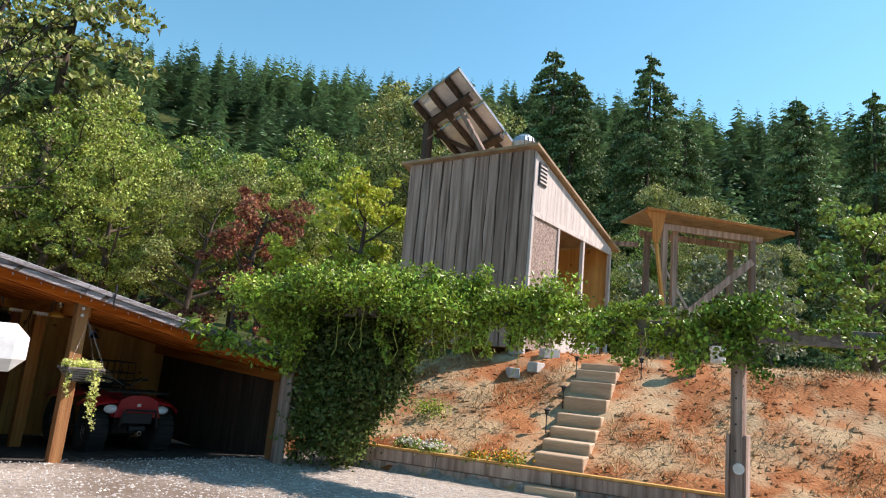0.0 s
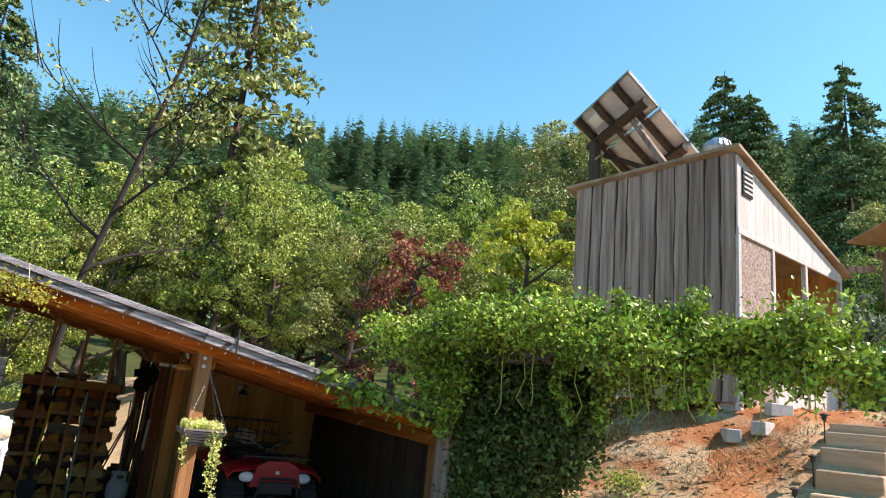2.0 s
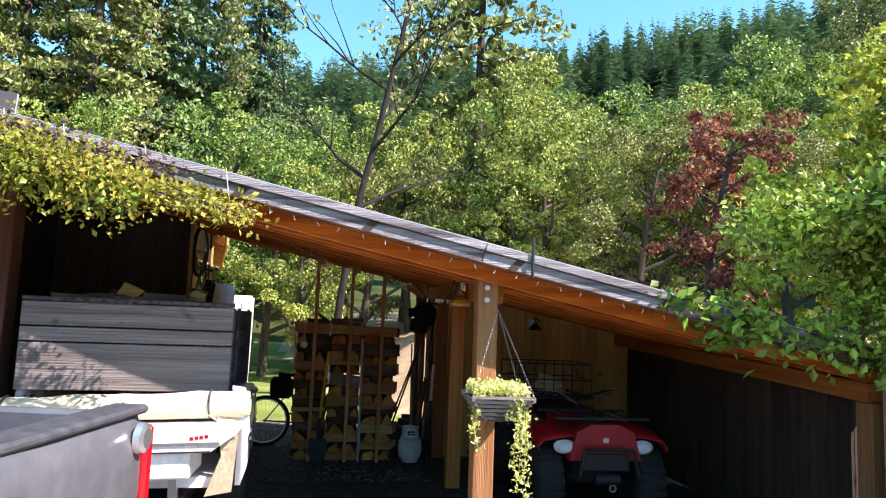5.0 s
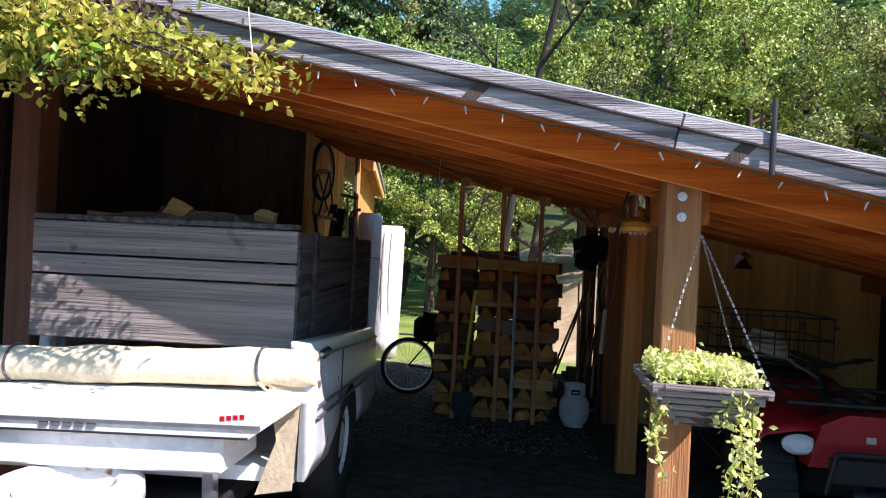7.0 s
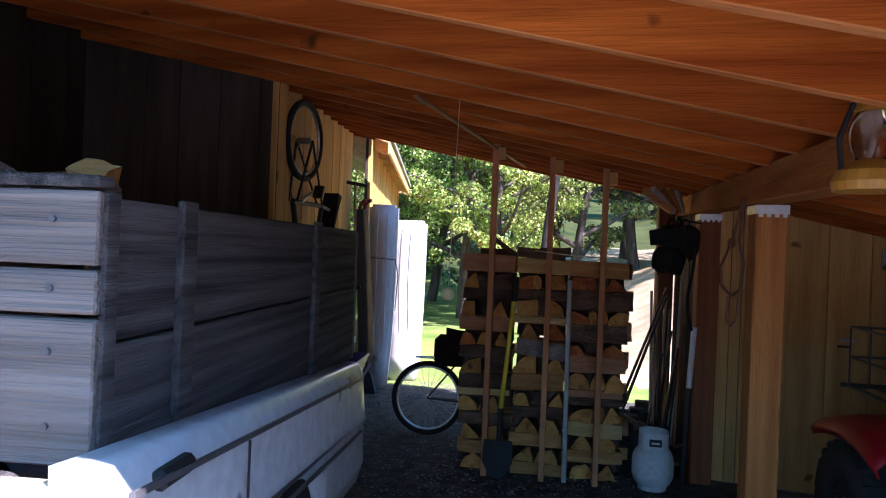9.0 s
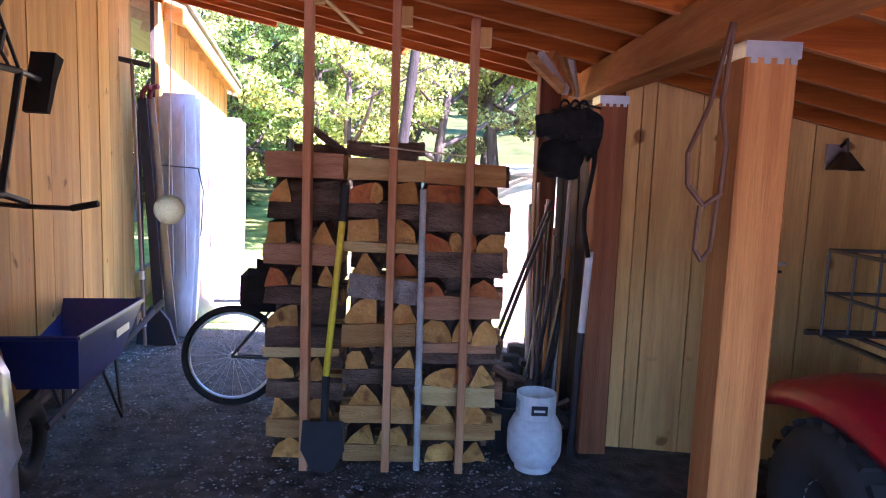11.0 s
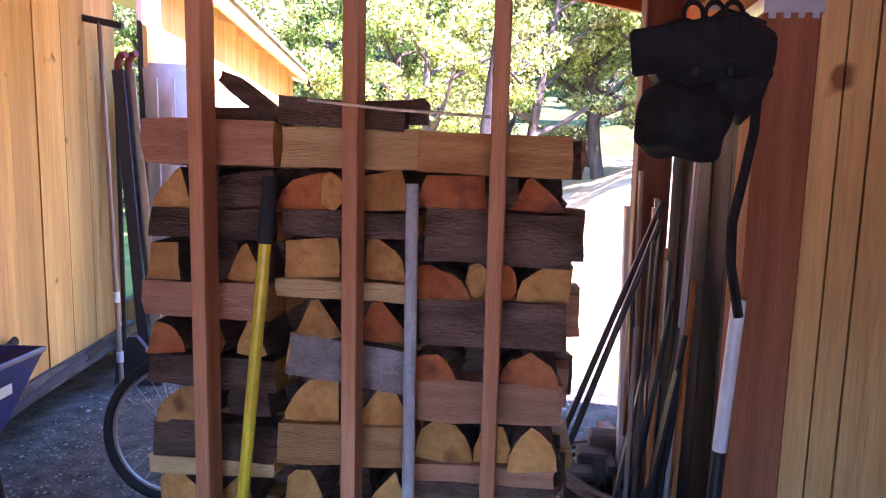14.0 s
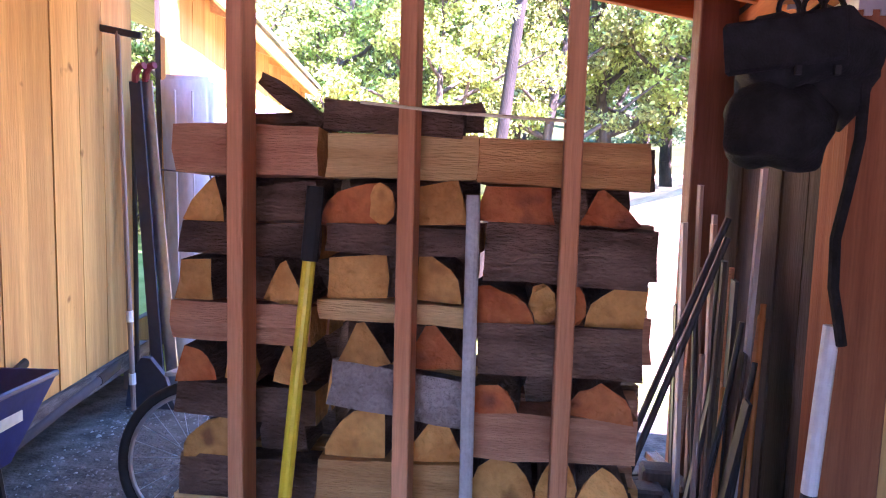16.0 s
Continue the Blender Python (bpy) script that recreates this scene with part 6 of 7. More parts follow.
    for y0, y1, z in ((-1.0, -0.5, 0.84), (0.25, 1.0, 0.86)):
        for x in np.linspace(-0.36, 0.36, 7):
            part("rack_bar", rod(bmesh.new(), (x, y0, z), (x, y1, z), 0.009, seg=6), M_BLACK, q)
        for y in (y0, y1):
            part("rack_rail", rod(bmesh.new(), (-0.4, y, z), (0.4, y, z), 0.012, seg=6), M_BLACK, q)
        part("rack_foot", B((-0.1, (y0 + y1) / 2 - 0.03, 0.7), (0.1, (y0 + y1) / 2 + 0.03, z), bevel=0.005), M_BLACK, q)
    cr = thing("rack_crate", "black wire crate with coiled rope on the quad bike rack", "crate", (3.86, 10.85, gz(3.86, 10.2) + 0.87))
    for z in (0.0, 0.16, 0.32):
        for a, b in (((-0.4, -0.3), (0.4, -0.3)), ((0.4, -0.3), (0.4, 0.3)), ((0.4, 0.3), (-0.4, 0.3)), ((-0.4, 0.3), (-0.4, -0.3))):
            part("wire", rod(bmesh.new(), (*a, z), (*b, z), 0.007, seg=6), M_BLACK, cr)
    for x in np.linspace(-0.4, 0.4, 9):
        for y in (-0.3, 0.3):
            part("upright", rod(bmesh.new(), (x, y, 0), (x, y, 0.32), 0.005, seg=5), M_BLACK, cr)
    coil = part("rope", ring(bmesh.new(), 0.14, 0.03, 24, 8, pose(0.05, 0, 0.06, 12, 8, 0)), M_CREAM, cr)
    for k in range(3):
        part("rope_turn", ring(bmesh.new(), 0.13 - 0.015 * k, 0.018, 24, 6, pose(0.05, 0, 0.10 + 0.03 * k, 10 - 8 * k, 6 * k, 0)), M_CREAM, cr)


build_atv()


def build_tank():
    x, y = 2.60, 12.12
    t = thing("propane_tank", "white steel propane cylinder with a collar handle", "gas cylinder", (x, y, gz(x, y)))
    t.scale = (0.92, 0.92, 0.9)
    part("foot_ring", lathe(bmesh.new(), [(0.10, 0.0), (0.105, 0.0), (0.11, 0.04), (0.10, 0.04)], 26), M_WHITE, t)
    part("vessel", lathe(bmesh.new(), [(0.0, 0.02), (0.08, 0.02), (0.13, 0.05), (0.152, 0.10), (0.155, 0.13), (0.155, 0.22), (0.15, 0.26), (0.125, 0.31), (0.07, 0.335), (0.0, 0.34)], 30), M_WHITE, t, smooth=True)
    bm = bmesh.new()
    n = 26
    for k in range(n):
        a0, a1 = 2 * math.pi * k / n, 2 * math.pi * (k + 1) / n
        gap = (k % 13) in (0, 1, 12)
        for r0, r1 in ((0.105, 0.112),):
            for z0, z1 in (((0.32, 0.36), (0.42, 0.455)) if gap else ((0.32, 0.455),)):
                vs = [bm.verts.new((r * math.cos(a), r * math.sin(a), z)) for r in (r0, r1) for a, z in ((a0, z0), (a1, z0), (a1, z1), (a0, z1))]
                for f in ((0, 1, 2, 3), (7, 6, 5, 4), (0, 4, 5, 1), (2, 6, 7, 3)):
                    bm.faces.new([vs[i] for i in f])
    bmesh.ops.remove_doubles(bm, verts=bm.verts, dist=0.0005)
    bmesh.ops.recalc_face_normals(bm, faces=bm.faces)
    part("collar", bm, M_WHITE, t)
    part("valve", rod(bmesh.new(), (0, 0, 0.33), (0, 0, 0.42), 0.025, 0.02, 10), M_STEEL, t)
    part("warning_label", B((-0.045, -0.1155, 0.355), (0.045, -0.1125, 0.41)), M_BLACK, t, "dark printed label")
    part("label_bar", B((-0.03, -0.1185, 0.375), (0.03, -0.1158, 0.388)), M_WHITE, t)


build_tank()


def bicycle(label, m, r=0.325, col=None):
    """A bicycle in its own frame: x along, z up, wheels on z = 0; set at the pose m."""
    b = new("bicycle")
    b.empty_display_size = 0.1
    b.matrix_world = m
    tagged(b, label, "bicycle")
    col = col or M_BLACK
    rear, front = Vector((-0.5, 0, r)), Vector((0.52, 0, r))
    for c in (rear, front):
        w = part("tyre", ring(bmesh.new(), r - 0.022, 0.022, 44, 8, Matrix.Translation(c) @ pose(0, 0, 0, 90, 0, 0)), M_RUBBER, b, smooth=True)
        part("rim", ring(bmesh.new(), r - 0.05, 0.010, 44, 6, Matrix.Translation(c) @ pose(0, 0, 0, 90, 0, 0)), M_STEEL, w)
        for k in range(24):
            a = 2 * math.pi * k / 24
            part("spoke", rod(bmesh.new(), c + Vector((0, 0.03 * (-1) ** k, 0)), c + Vector((math.cos(a), 0, math.sin(a))) * (r - 0.05), 0.0012, seg=4, caps=False), M_STEEL, w)
        part("hub", rod(bmesh.new(), c + Vector((0, -0.05, 0)), c + Vector((0, 0.05, 0)), 0.022), M_STEEL, b)
    bb, seat, head = Vector((-0.06, 0, 0.29)), Vector((-0.2, 0, 0.74)), Vector((0.36, 0, 0.78))
    low = Vector((0.40, 0, 0.66))
    for p, q, rr in ((bb, seat, 0.016), (seat, head, 0.017), (bb, low, 0.019), (head, low, 0.02)):
        part("tube", rod(bmesh.new(), p, q, rr), col, b)
    for s in (-1, 1):
        part("chain_stay", rod(bmesh.new(), bb + Vector((0, 0.03 * s, 0)), rear + Vector((0, 0.06 * s, 0)), 0.009), col, b)
        part("seat_stay", rod(bmesh.new(), seat + Vector((0, 0.02 * s, -0.04)), rear + Vector((0, 0.06 * s, 0)), 0.008), col, b)
        part("fork_blade", rod(bmesh.new(), low + Vector((0.01, 0.05 * s, -0.04)), front + Vector((0, 0.055 * s, 0)), 0.013), col, b)
        part("grip", rod(bmesh.new(), (0.36, 0.2 * s, 0.98), (0.33, 0.32 * s, 0.98), 0.016), M_RUBBER, b)
        part("crank", beam(bmesh.new(), bb + Vector((0, 0.07 * s, 0)), bb + Vector((0.12 * s, 0.07 * s, -0.12 * s)), 0.012, 0.02), M_STEEL, b)
        part("pedal", B((bb.x + 0.12 * s - 0.045, 0.08 * s, bb.z - 0.12 * s - 0.012), (bb.x + 0.12 * s + 0.045, 0.15 * s, bb.z - 0.12 * s + 0.012), bevel=0.004), M_BLACK, b)
    part("handlebar", tube(bmesh.new(), [(0.36, -0.21, 0.98), (0.37, 0, 0.96), (0.36, 0.21, 0.98)], 0.012, 8), M_BLACK, b)
    part("stem", rod(bmesh.new(), head, (0.35, 0, 0.96), 0.016), M_BLACK, b)
    part("seat_post", rod(bmesh.new(), seat, (-0.225, 0, 0.88), 0.013), M_STEEL, b)
    part("saddle", prism(bmesh.new(), [(-0.14, -0.02), (0.15, 0.0), (0.15, 0.025), (-0.02, 0.03), (-0.14, 0.05)], 0.12, Matrix.Translation((-0.22, -0.06, 0.89))), M_CANVAS, b)
    part("chainring", ring(bmesh.new(), 0.085, 0.006, 24, 4, Matrix.Translation(bb + Vector((0, 0.05, 0))) @ pose(0, 0, 0, 90, 0, 0)), M_BLACK, b)
    return b


ground_bike = bicycle("dark mountain bike leaning behind the firewood stack", pose(1.30, 12.98, gz(1.3, 13), -8, 0, 6), 0.32)
part("seat_pack", B((-0.46, -0.10, 0.60), (-0.16, 0.10, 0.88), bevel=0.05), M_CANVAS, ground_bike, "black bag under the saddle")
part("carrier", B((-0.62, -0.06, 0.66), (-0.30, 0.06, 0.68), bevel=0.004), M_STEEL, ground_bike)
down, out = Vector((-0.04, -0.30, -0.95)).normalized(), Vector((-1.0, 0.06, 0.04)).normalized()
up = down.cross(out).normalized()
hang = Matrix((down, up.cross(down), up)).transposed().to_4x4()
bicycle("black mountain bike hung nose down on the house wall", Matrix.Translation(Vector((0.14, 11.55, 2.335)) - hang.to_3x3() @ Vector((-0.5, 0, 0.28))) @ hang, 0.28)


def build_yard():
    # white upright boat-shaped shell wrapped with cord against the wall
    s = thing("white_shell", "tall white plastic-wrapped slab stood on end by the wall", "wrapped slab", (-0.08, 14.75, gz(0, 14.7)), turn=10)
    for k, (x, y, w, d, h, foot) in enumerate(((-0.06, -0.05, 0.33, 0.22, 2.12, 0.62), (0.20, 0.50, 0.46, 0.26, 1.97, 0.8))):
        bm = B((-w / 2, -d / 2, 0.0), (w / 2, d / 2, h))
        bmesh.ops.subdivide_edges(bm, edges=[e for e in bm.edges if abs(e.verts[0].co.z - e.verts[1].co.z) > 0.5], cuts=6)
        for v in bm.verts:
            t = 1 - v.co.z / h
            v.co.x = v.co.x * (1 - (1 - foot) * t ** 3) + x
            v.co.y += y + 0.05 * math.sin(math.pi * t)
        bmesh.ops.bevel(bm, geom=list(bm.edges), offset=0.035, segments=3, affect="EDGES")
        part("slab", bm, M_SHELL, s, smooth=True)
        for dx in (-0.06, 0.05):
            part("rib", beam(bmesh.new(), (x + dx, y - d / 2 + 0.045, 0.35), (x + dx, y - d / 2 - 0.004, h - 0.1), 0.012, 0.012, 0.004), M_SHELL, s)
    part("cord", tube(bmesh.new(), [(-0.45, 0.05, 1.52), (-0.24, -0.16, 1.51), (0.1, -0.175, 1.49), (0.13, -0.10, 1.3), (0.11, -0.12, 0.9)], 0.006, 5), M_GREY_Y, s)
    # tools leaning on the house wall
    for foot, top, head, mat, lab in (((-0.27, 14.22, 0.02), (-0.36, 14.27, 2.31), "bar", M_GREY_Z, "long grey floor squeegee leaning on the house wall"),
                                      ((-0.20, 14.40, 0.02), (-0.345, 14.42, 2.04), "tip", M_BLUEGREY, "dark ski with a curved red tip by the wall"),
                                      ((-0.12, 14.44, 0.02), (-0.30, 14.46, 2.05), "tip", M_STEEL, "silver ski with a curved red tip by the wall"),
                                      ((-0.33, 14.36, 0.02), (-0.40, 14.48, 1.95), "none", M_BLACK, "dark pole leaning by the wall"),
                                      ((-0.28, 14.50, 0.02), (-0.42, 14.58, 1.9), "none", M_BLUEGREY, "dark blue-grey pole by the wall")):
        g = gz(foot[0], foot[1])
        t = thing("ski" if head == "tip" else "garden_tool", lab, "ski" if head == "tip" else "garden tool", (foot[0], foot[1], g))
        p, q = Vector((0, 0, foot[2])), Vector((top[0] - foot[0], top[1] - foot[1], top[2] - g))
        if head == "tip":
            part("blade", beam(bmesh.new(), p, q, 0.075, 0.014, 0.003), mat, t)
            part("tip", tube(bmesh.new(), [q, q + Vector((0.015, -0.02, 0.05)), q + Vector((0.05, -0.04, 0.085)), q + Vector((0.09, -0.05, 0.09))], 0.022, 8), M_GRIP, t, "dark red upturned tip")
        else:
            part("shaft", rod(bmesh.new(), p, q, 0.015), mat, t)
        if head == "bar":
            part("head", beam(bmesh.new(), q + Vector((-0.12, -0.03, 0.02)), q + Vector((0.13, 0.04, -0.02)), 0.035, 0.04, 0.006), M_BLACK, t)
            part("collar", rod(bmesh.new(), p.lerp(q, 0.24), p.lerp(q, 0.27), 0.021), M_WHITE, t)
            part("collar", rod(bmesh.new(), p.lerp(q, 0.07), p.lerp(q, 0.10), 0.021), M_WHITE, t)
    dp = thing("scoop", "dark grey plastic scoop standing by the wall", "scoop", (-0.22, 14.32, gz(-0.2, 14.3)))
    part("pan", prism(bmesh.new(), [(-0.17, 0.0), (0.17, 0.0), (0.12, 0.22), (0.03, 0.34), (-0.03, 0.34), (-0.12, 0.22)], 0.03, pose(0, 0, 0, 8, 0, 0)), M_BLUEGREY, dp)
    # blue wheelbarrow
    wb = thing("wheelbarrow", "dark blue wheelbarrow beside the house wall", "wheelbarrow", (0.10, 12.36, gz(0.10, 12.36)), turn=277)
    wb.scale = (1.0, 0.72, 1.06)
    bm = bmesh.new()
    lo = [(-0.3, -0.22), (0.3, -0.2), (0.3, 0.2), (-0.3, 0.22)]
    hi = [(-0.48, -0.33), (0.45, -0.28), (0.45, 0.28), (-0.48, 0.33)]
    a = [bm.verts.new((x, y, 0.36)) for x, y in lo]
    b = [bm.verts.new((x, y, 0.64)) for x, y in hi]
    bm.faces.new(a)
    for k in range(4):
        bm.faces.new((a[k], a[(k + 1) % 4], b[(k + 1) % 4], b[k]))
    bmesh.ops.recalc_face_normals(bm, faces=bm.faces)
    bmesh.ops.solidify(bm, geom=bm.faces[:], thickness=0.012)
    part("tray", bm, M_BLUE, wb)
    part("tray_rim", tube(bmesh.new(), [(x, y, 0.64) for x, y in hi + hi[:1]], 0.012, 6), M_BLUE, wb)
    part("lettering_bar", B((-0.30, 0.285, 0.515), (-0.08, 0.292, 0.555)), M_WHITE, wb)
    for sy in (-1, 1):
        part("handle", rod(bmesh.new(), (0.5, 0.1 * sy, 0.25), (-0.95, 0.3 * sy, 0.52), 0.02), M_BLUEGREY, wb)
        part("grip", rod(bmesh.new(), (-0.85, 0.286 * sy, 0.50), (-0.99, 0.306 * sy, 0.53), 0.024), M_RUBBER, wb)
        part("leg", tube(bmesh.new(), [(-0.25, 0.2 * sy, 0.36), (-0.3, 0.22 * sy, 0.01), (-0.05, 0.2 * sy, 0.34)], 0.013, 6), M_BLACK, wb)
    part("wheel", ring(bmesh.new(), 0.15, 0.045, 26, 8, pose(0.55, 0, 0.195, 90, 0, 0)), M_RUBBER, wb, smooth=True)
    # shovel and pipe before the stack
    sh = thing("shovel", "yellow-handled shovel leaning on the firewood", "shovel", (1.52, 12.02, gz(1.5, 12)))
    part("handle", rod(bmesh.new(), (0.0, 0, 0.50), (0.062, 0.04, 1.27), 0.017, seg=12), M_YELLOW, sh, "bright yellow handle")
    part("grip", rod(bmesh.new(), (0.062, 0.04, 1.27), (0.074, 0.05, 1.45), 0.021, seg=12), M_RUBBER, sh, "black rubber grip")
    part("socket", rod(bmesh.new(), (-0.006, 0, 0.24), (0.0, 0, 0.50), 0.02, seg=10), M_BLACK, sh)
    bm = prism(bmesh.new(), [(-0.1, 0.27), (-0.11, 0.12), (-0.06, 0.02), (0.0, -0.01), (0.06, 0.02), (0.11, 0.12), (0.1, 0.27)], 0.008, pose(-0.01, -0.02, 0))
    part("blade", bm, M_BLACK, sh)
    cd = thing("cord", "thin pale cord strung between the studs", "cord", (1.78, 12.0, 1.63))
    part("strand", tube(bmesh.new(), [(-0.06, 0, 0.015), (0.15, 0.005, -0.005), (0.40, 0.0, -0.02)], 0.004, 5), M_CREAM, cd)
    pp = thing("grey_pipe", "thin grey pipe leaning on the firewood", "pipe", (1.985, 12.06, gz(2, 12)))
    part("shaft", rod(bmesh.new(), (0, 0, 0), (-0.01, 0.03, 1.44), 0.017, seg=12), M_CONCRETE, pp)
    # tennis ball on a string, and the pale stick on the rafters
    tb = thing("hanging_ball", "pale yellow ball hung on a string from the rafters", "ball", (1.38, 10.35, 1.42))
    bm = bmesh.new()
    bmesh.ops.create_uvsphere(bm, u_segments=20, v_segments=12, radius=0.034)
    part("ball", bm, M_BALL, tb, smooth=True)
    part("string", rod(bmesh.new(), (0, 0, 0.033), (0.02, 0, under(1.38, 10.3) - 1.42 + 0.05), 0.0015, seg=4), M_CREAM, tb)
    stk = thing("pale_lath", "pale lath nailed under the rafters", "lath")
    part("lath", beam(bmesh.new(), (1.22, 10.2, under(1.22, 10.2) - 0.008), (1.55, 13.2, under(1.55, 13.2) - 0.008), 0.025, 0.012), M_SPLIT, stk)
    # hanging lantern on the post side of the beam
    ln = thing("lantern", "amber and black hurricane lantern hung under the rafters", "lantern", (2.58, 8.88, 1.80))
    part("base", lathe(bmesh.new(), [(0.0, 0.0), (0.075, 0.0), (0.08, 0.02), (0.07, 0.045), (0.035, 0.07), (0.0, 0.07)], 22), M_AMBER, ln, "amber metal base")
    part("globe", lathe(bmesh.new(), [(0.03, 0.07), (0.045, 0.10), (0.045, 0.15), (0.032, 0.18)], 20), M_GLASS, ln, smooth=True)
    part("hood", lathe(bmesh.new(), [(0.0, 0.235), (0.03, 0.23), (0.035, 0.2), (0.045, 0.18), (0.0, 0.178)], 20), M_AMBER, ln)
    for s_ in (-1, 1):
        part("side_tube", tube(bmesh.new(), [(0.06 * s_, 0, 0.04), (0.068 * s_, 0, 0.12), (0.04 * s_, 0, 0.2)], 0.007, 6), M_BLACK, ln)
    part("bail", tube(bmesh.new(), [(-0.045, 0, 0.2), (-0.04, 0, 0.27), (0, 0, 0.31), (0.04, 0, 0.27), (0.045, 0, 0.2)], 0.0025, 5), M_STEEL, ln)
    # barn lamp, latch and bridle on the store wall
    wl = thing("wall_lamp", "small dark bell-shaped lamp on the store wall", "lamp", (4.12, 12.13, 1.625))
    part("backplate", B((-0.07, 0.05, 0.0), (0.03, 0.062, 0.12)), M_STEEL, wl)
    part("shade", lathe(bmesh.new(), [(0.02, 0.08), (0.035, 0.06), (0.09, -0.01), (0.085, -0.012), (0.03, 0.05)], 20), M_AMBERDK, wl)
    part("arm", tube(bmesh.new(), [(0, 0.05, 0.11), (0, 0.0, 0.15), (0.0, -0.01, 0.08)], 0.006, 6), M_BLACK, wl)
    la = thing("door_latch", "dark iron slide latch on the store door", "latch", (3.86, 12.235, 1.09))
    part("bolt", B((-0.05, -0.012, 0.012), (0.06, 0.0, 0.03), bevel=0.003), M_STEEL, la)
    part("plate", B((-0.05, -0.01, -0.03), (0.04, 0.004, -0.015), bevel=0.003), M_BLACK, la)
    br = thing("bridle", "brown leather bridle hung beside the inner post", "bridle", (2.68, 10.45, 1.32))
    part("headstall", tube(bmesh.new(), [(0.03, 0.0, 0.60), (-0.01, 0, 0.40), (-0.06, -0.01, 0.28), (-0.055, -0.01, 0.20), (-0.01, -0.01, 0.15), (0.03, -0.01, 0.18), (0.04, 0, 0.30), (0.02, 0, 0.40), (0.035, 0.0, 0.60)], 0.007, 6), M_LEATHER, br)
    part("rein", tube(bmesh.new(), [(-0.02, -0.01, 0.15), (-0.025, -0.01, 0.04), (-0.005, -0.01, 0.01), (0.015, -0.01, 0.04), (0.025, -0.01, 0.17)], 0.006, 6), M_LEATHER, br)
    # bags hung from the corner post
    bag = thing("saddle_bag", "black fabric bags with loops hung on the corner post", "bag", (2.70, 12.13, 1.53))
    bag.scale = (0.86, 0.95, 1.0)
    part("hook", tube(bmesh.new(), [(0.0, 0.0, 0.33), (0.06, 0.05, 0.37), (0.22, 0.17, 0.36)], 0.006, 6), M_BLACK, bag)
    for cx, cy, cz, rx_, ry_, rz_, lean in ((-0.055, -0.01, 0.085, 0.128, 0.085, 0.088, 3), (0.012, 0.0, 0.25, 0.17, 0.09, 0.085, -6), (0.10, 0.01, 0.21, 0.08, 0.07, 0.11, 12)):
        bm = bmesh.new()
        bmesh.ops.create_uvsphere(bm, u_segments=28, v_segments=18, radius=1.0)
        mm = Matrix.Translation((cx, cy, cz)) @ pose(0, 0, 0, 0, lean, 0)
        for v in bm.verts:
            k = [math.copysign(abs(c) ** 0.6, c) for c in v.co]
            v.co = mm @ Vector((k[0] * rx_, k[1] * ry_, k[2] * rz_))
            v.co += Vector((noise.noise(v.co * 14), noise.noise(v.co * 14 + Vector((5, 0, 0))), noise.noise(v.co * 14 + Vector((0, 7, 0))))) * 0.026
        part("pouch", bm, M_CANVAS, bag, smooth=True)
    part("flap", B((-0.19, -0.112, 0.21), (0.10, -0.094, 0.32), pose(0, 0, 0, 0, -8, 0), 0.008), M_CANVAS, bag)
    part("corner_flap", prism(bmesh.new(), [(-0.22, 0.235), (-0.10, 0.20), (-0.08, 0.30), (-0.15, 0.285)], 0.012, pose(0, -0.09, 0)), M_CANVAS, bag)
    for bx_ in (-0.06, 0.03):
        part("buckle", B((bx_, -0.122, 0.185), (bx_ + 0.014, -0.112, 0.205)), M_RUBBER, bag)
    strap = [(0.14, -0.04, 0.18), (0.135, -0.05, 0.06), (0.115, -0.055, -0.05), (0.095, -0.055, -0.16), (0.10, -0.055, -0.27), (0.12, -0.05, -0.34), (0.135, -0.05, -0.40)]
    part("strap", pipe(bmesh.new(), strap, 0.014, 8), M_CANVAS, bag, "thick black woven strap")
    for lx in (-0.04, 0.02, 0.07):
        part("loop", ring(bmesh.new(), 0.032, 0.007, 16, 6, pose(lx, 0, 0.345, 90, 0, 20)), M_CANVAS, bag)
    # long tools and scrap leaning in the corner
    rng = random.Random(14)
    for k in range(26):
        x0, y0 = rng.uniform(2.66, 2.84), rng.uniform(12.46, 13.15)
        lean = rng.uniform(-0.05, 0.06)
        h = rng.uniform(0.8, 1.65)
        mat = rng.choice((M_BLACK, M_GREY_Z, M_SPLIT_PINK, M_DARKWOOD, M_CEDAR_Z, M_WHITE_Z))
        lab = "thin wooden lath leaning in the corner"
        if k < 2:
            x0, y0, lean, h, mat, lab = 2.26 + 0.05 * k, 12.74, 0.49 - 0.06 * k, 1.38 - 0.06 * k, M_BLACK, "dark metal bar leaning in the corner"
        elif k < 8:
            x0, y0, lean, h, mat, lab = 2.50 + 0.04 * k, 12.62 + 0.02 * k, 0.16 - 0.01 * k, rng.uniform(0.75, 1.1), M_BLACK, "black tool handle leaning in the corner"
        t = thing("leaning_tool", lab, "tool handle", (x0, y0, gz(x0, y0)), group="tools in the corner")
        if k % 3 == 2 or k > 16:
            part("lath", beam(bmesh.new(), (0, 0, 0), (lean, rng.uniform(-.1, .1), h), 0.012, rng.uniform(0.025, 0.055), 0.002), mat, t)
        else:
            part("shaft", rod(bmesh.new(), (0, 0, 0), (lean, rng.uniform(-.06, .06), h), 0.012 if k < 2 else 0.009), mat, t)
    # low heap of dark sticks and offcuts at their feet
    hp = thing("stick_heap", "dark heap of sticks and offcuts on the corner floor", "scrap heap", (2.66, 12.72, gz(2.66, 12.7)))
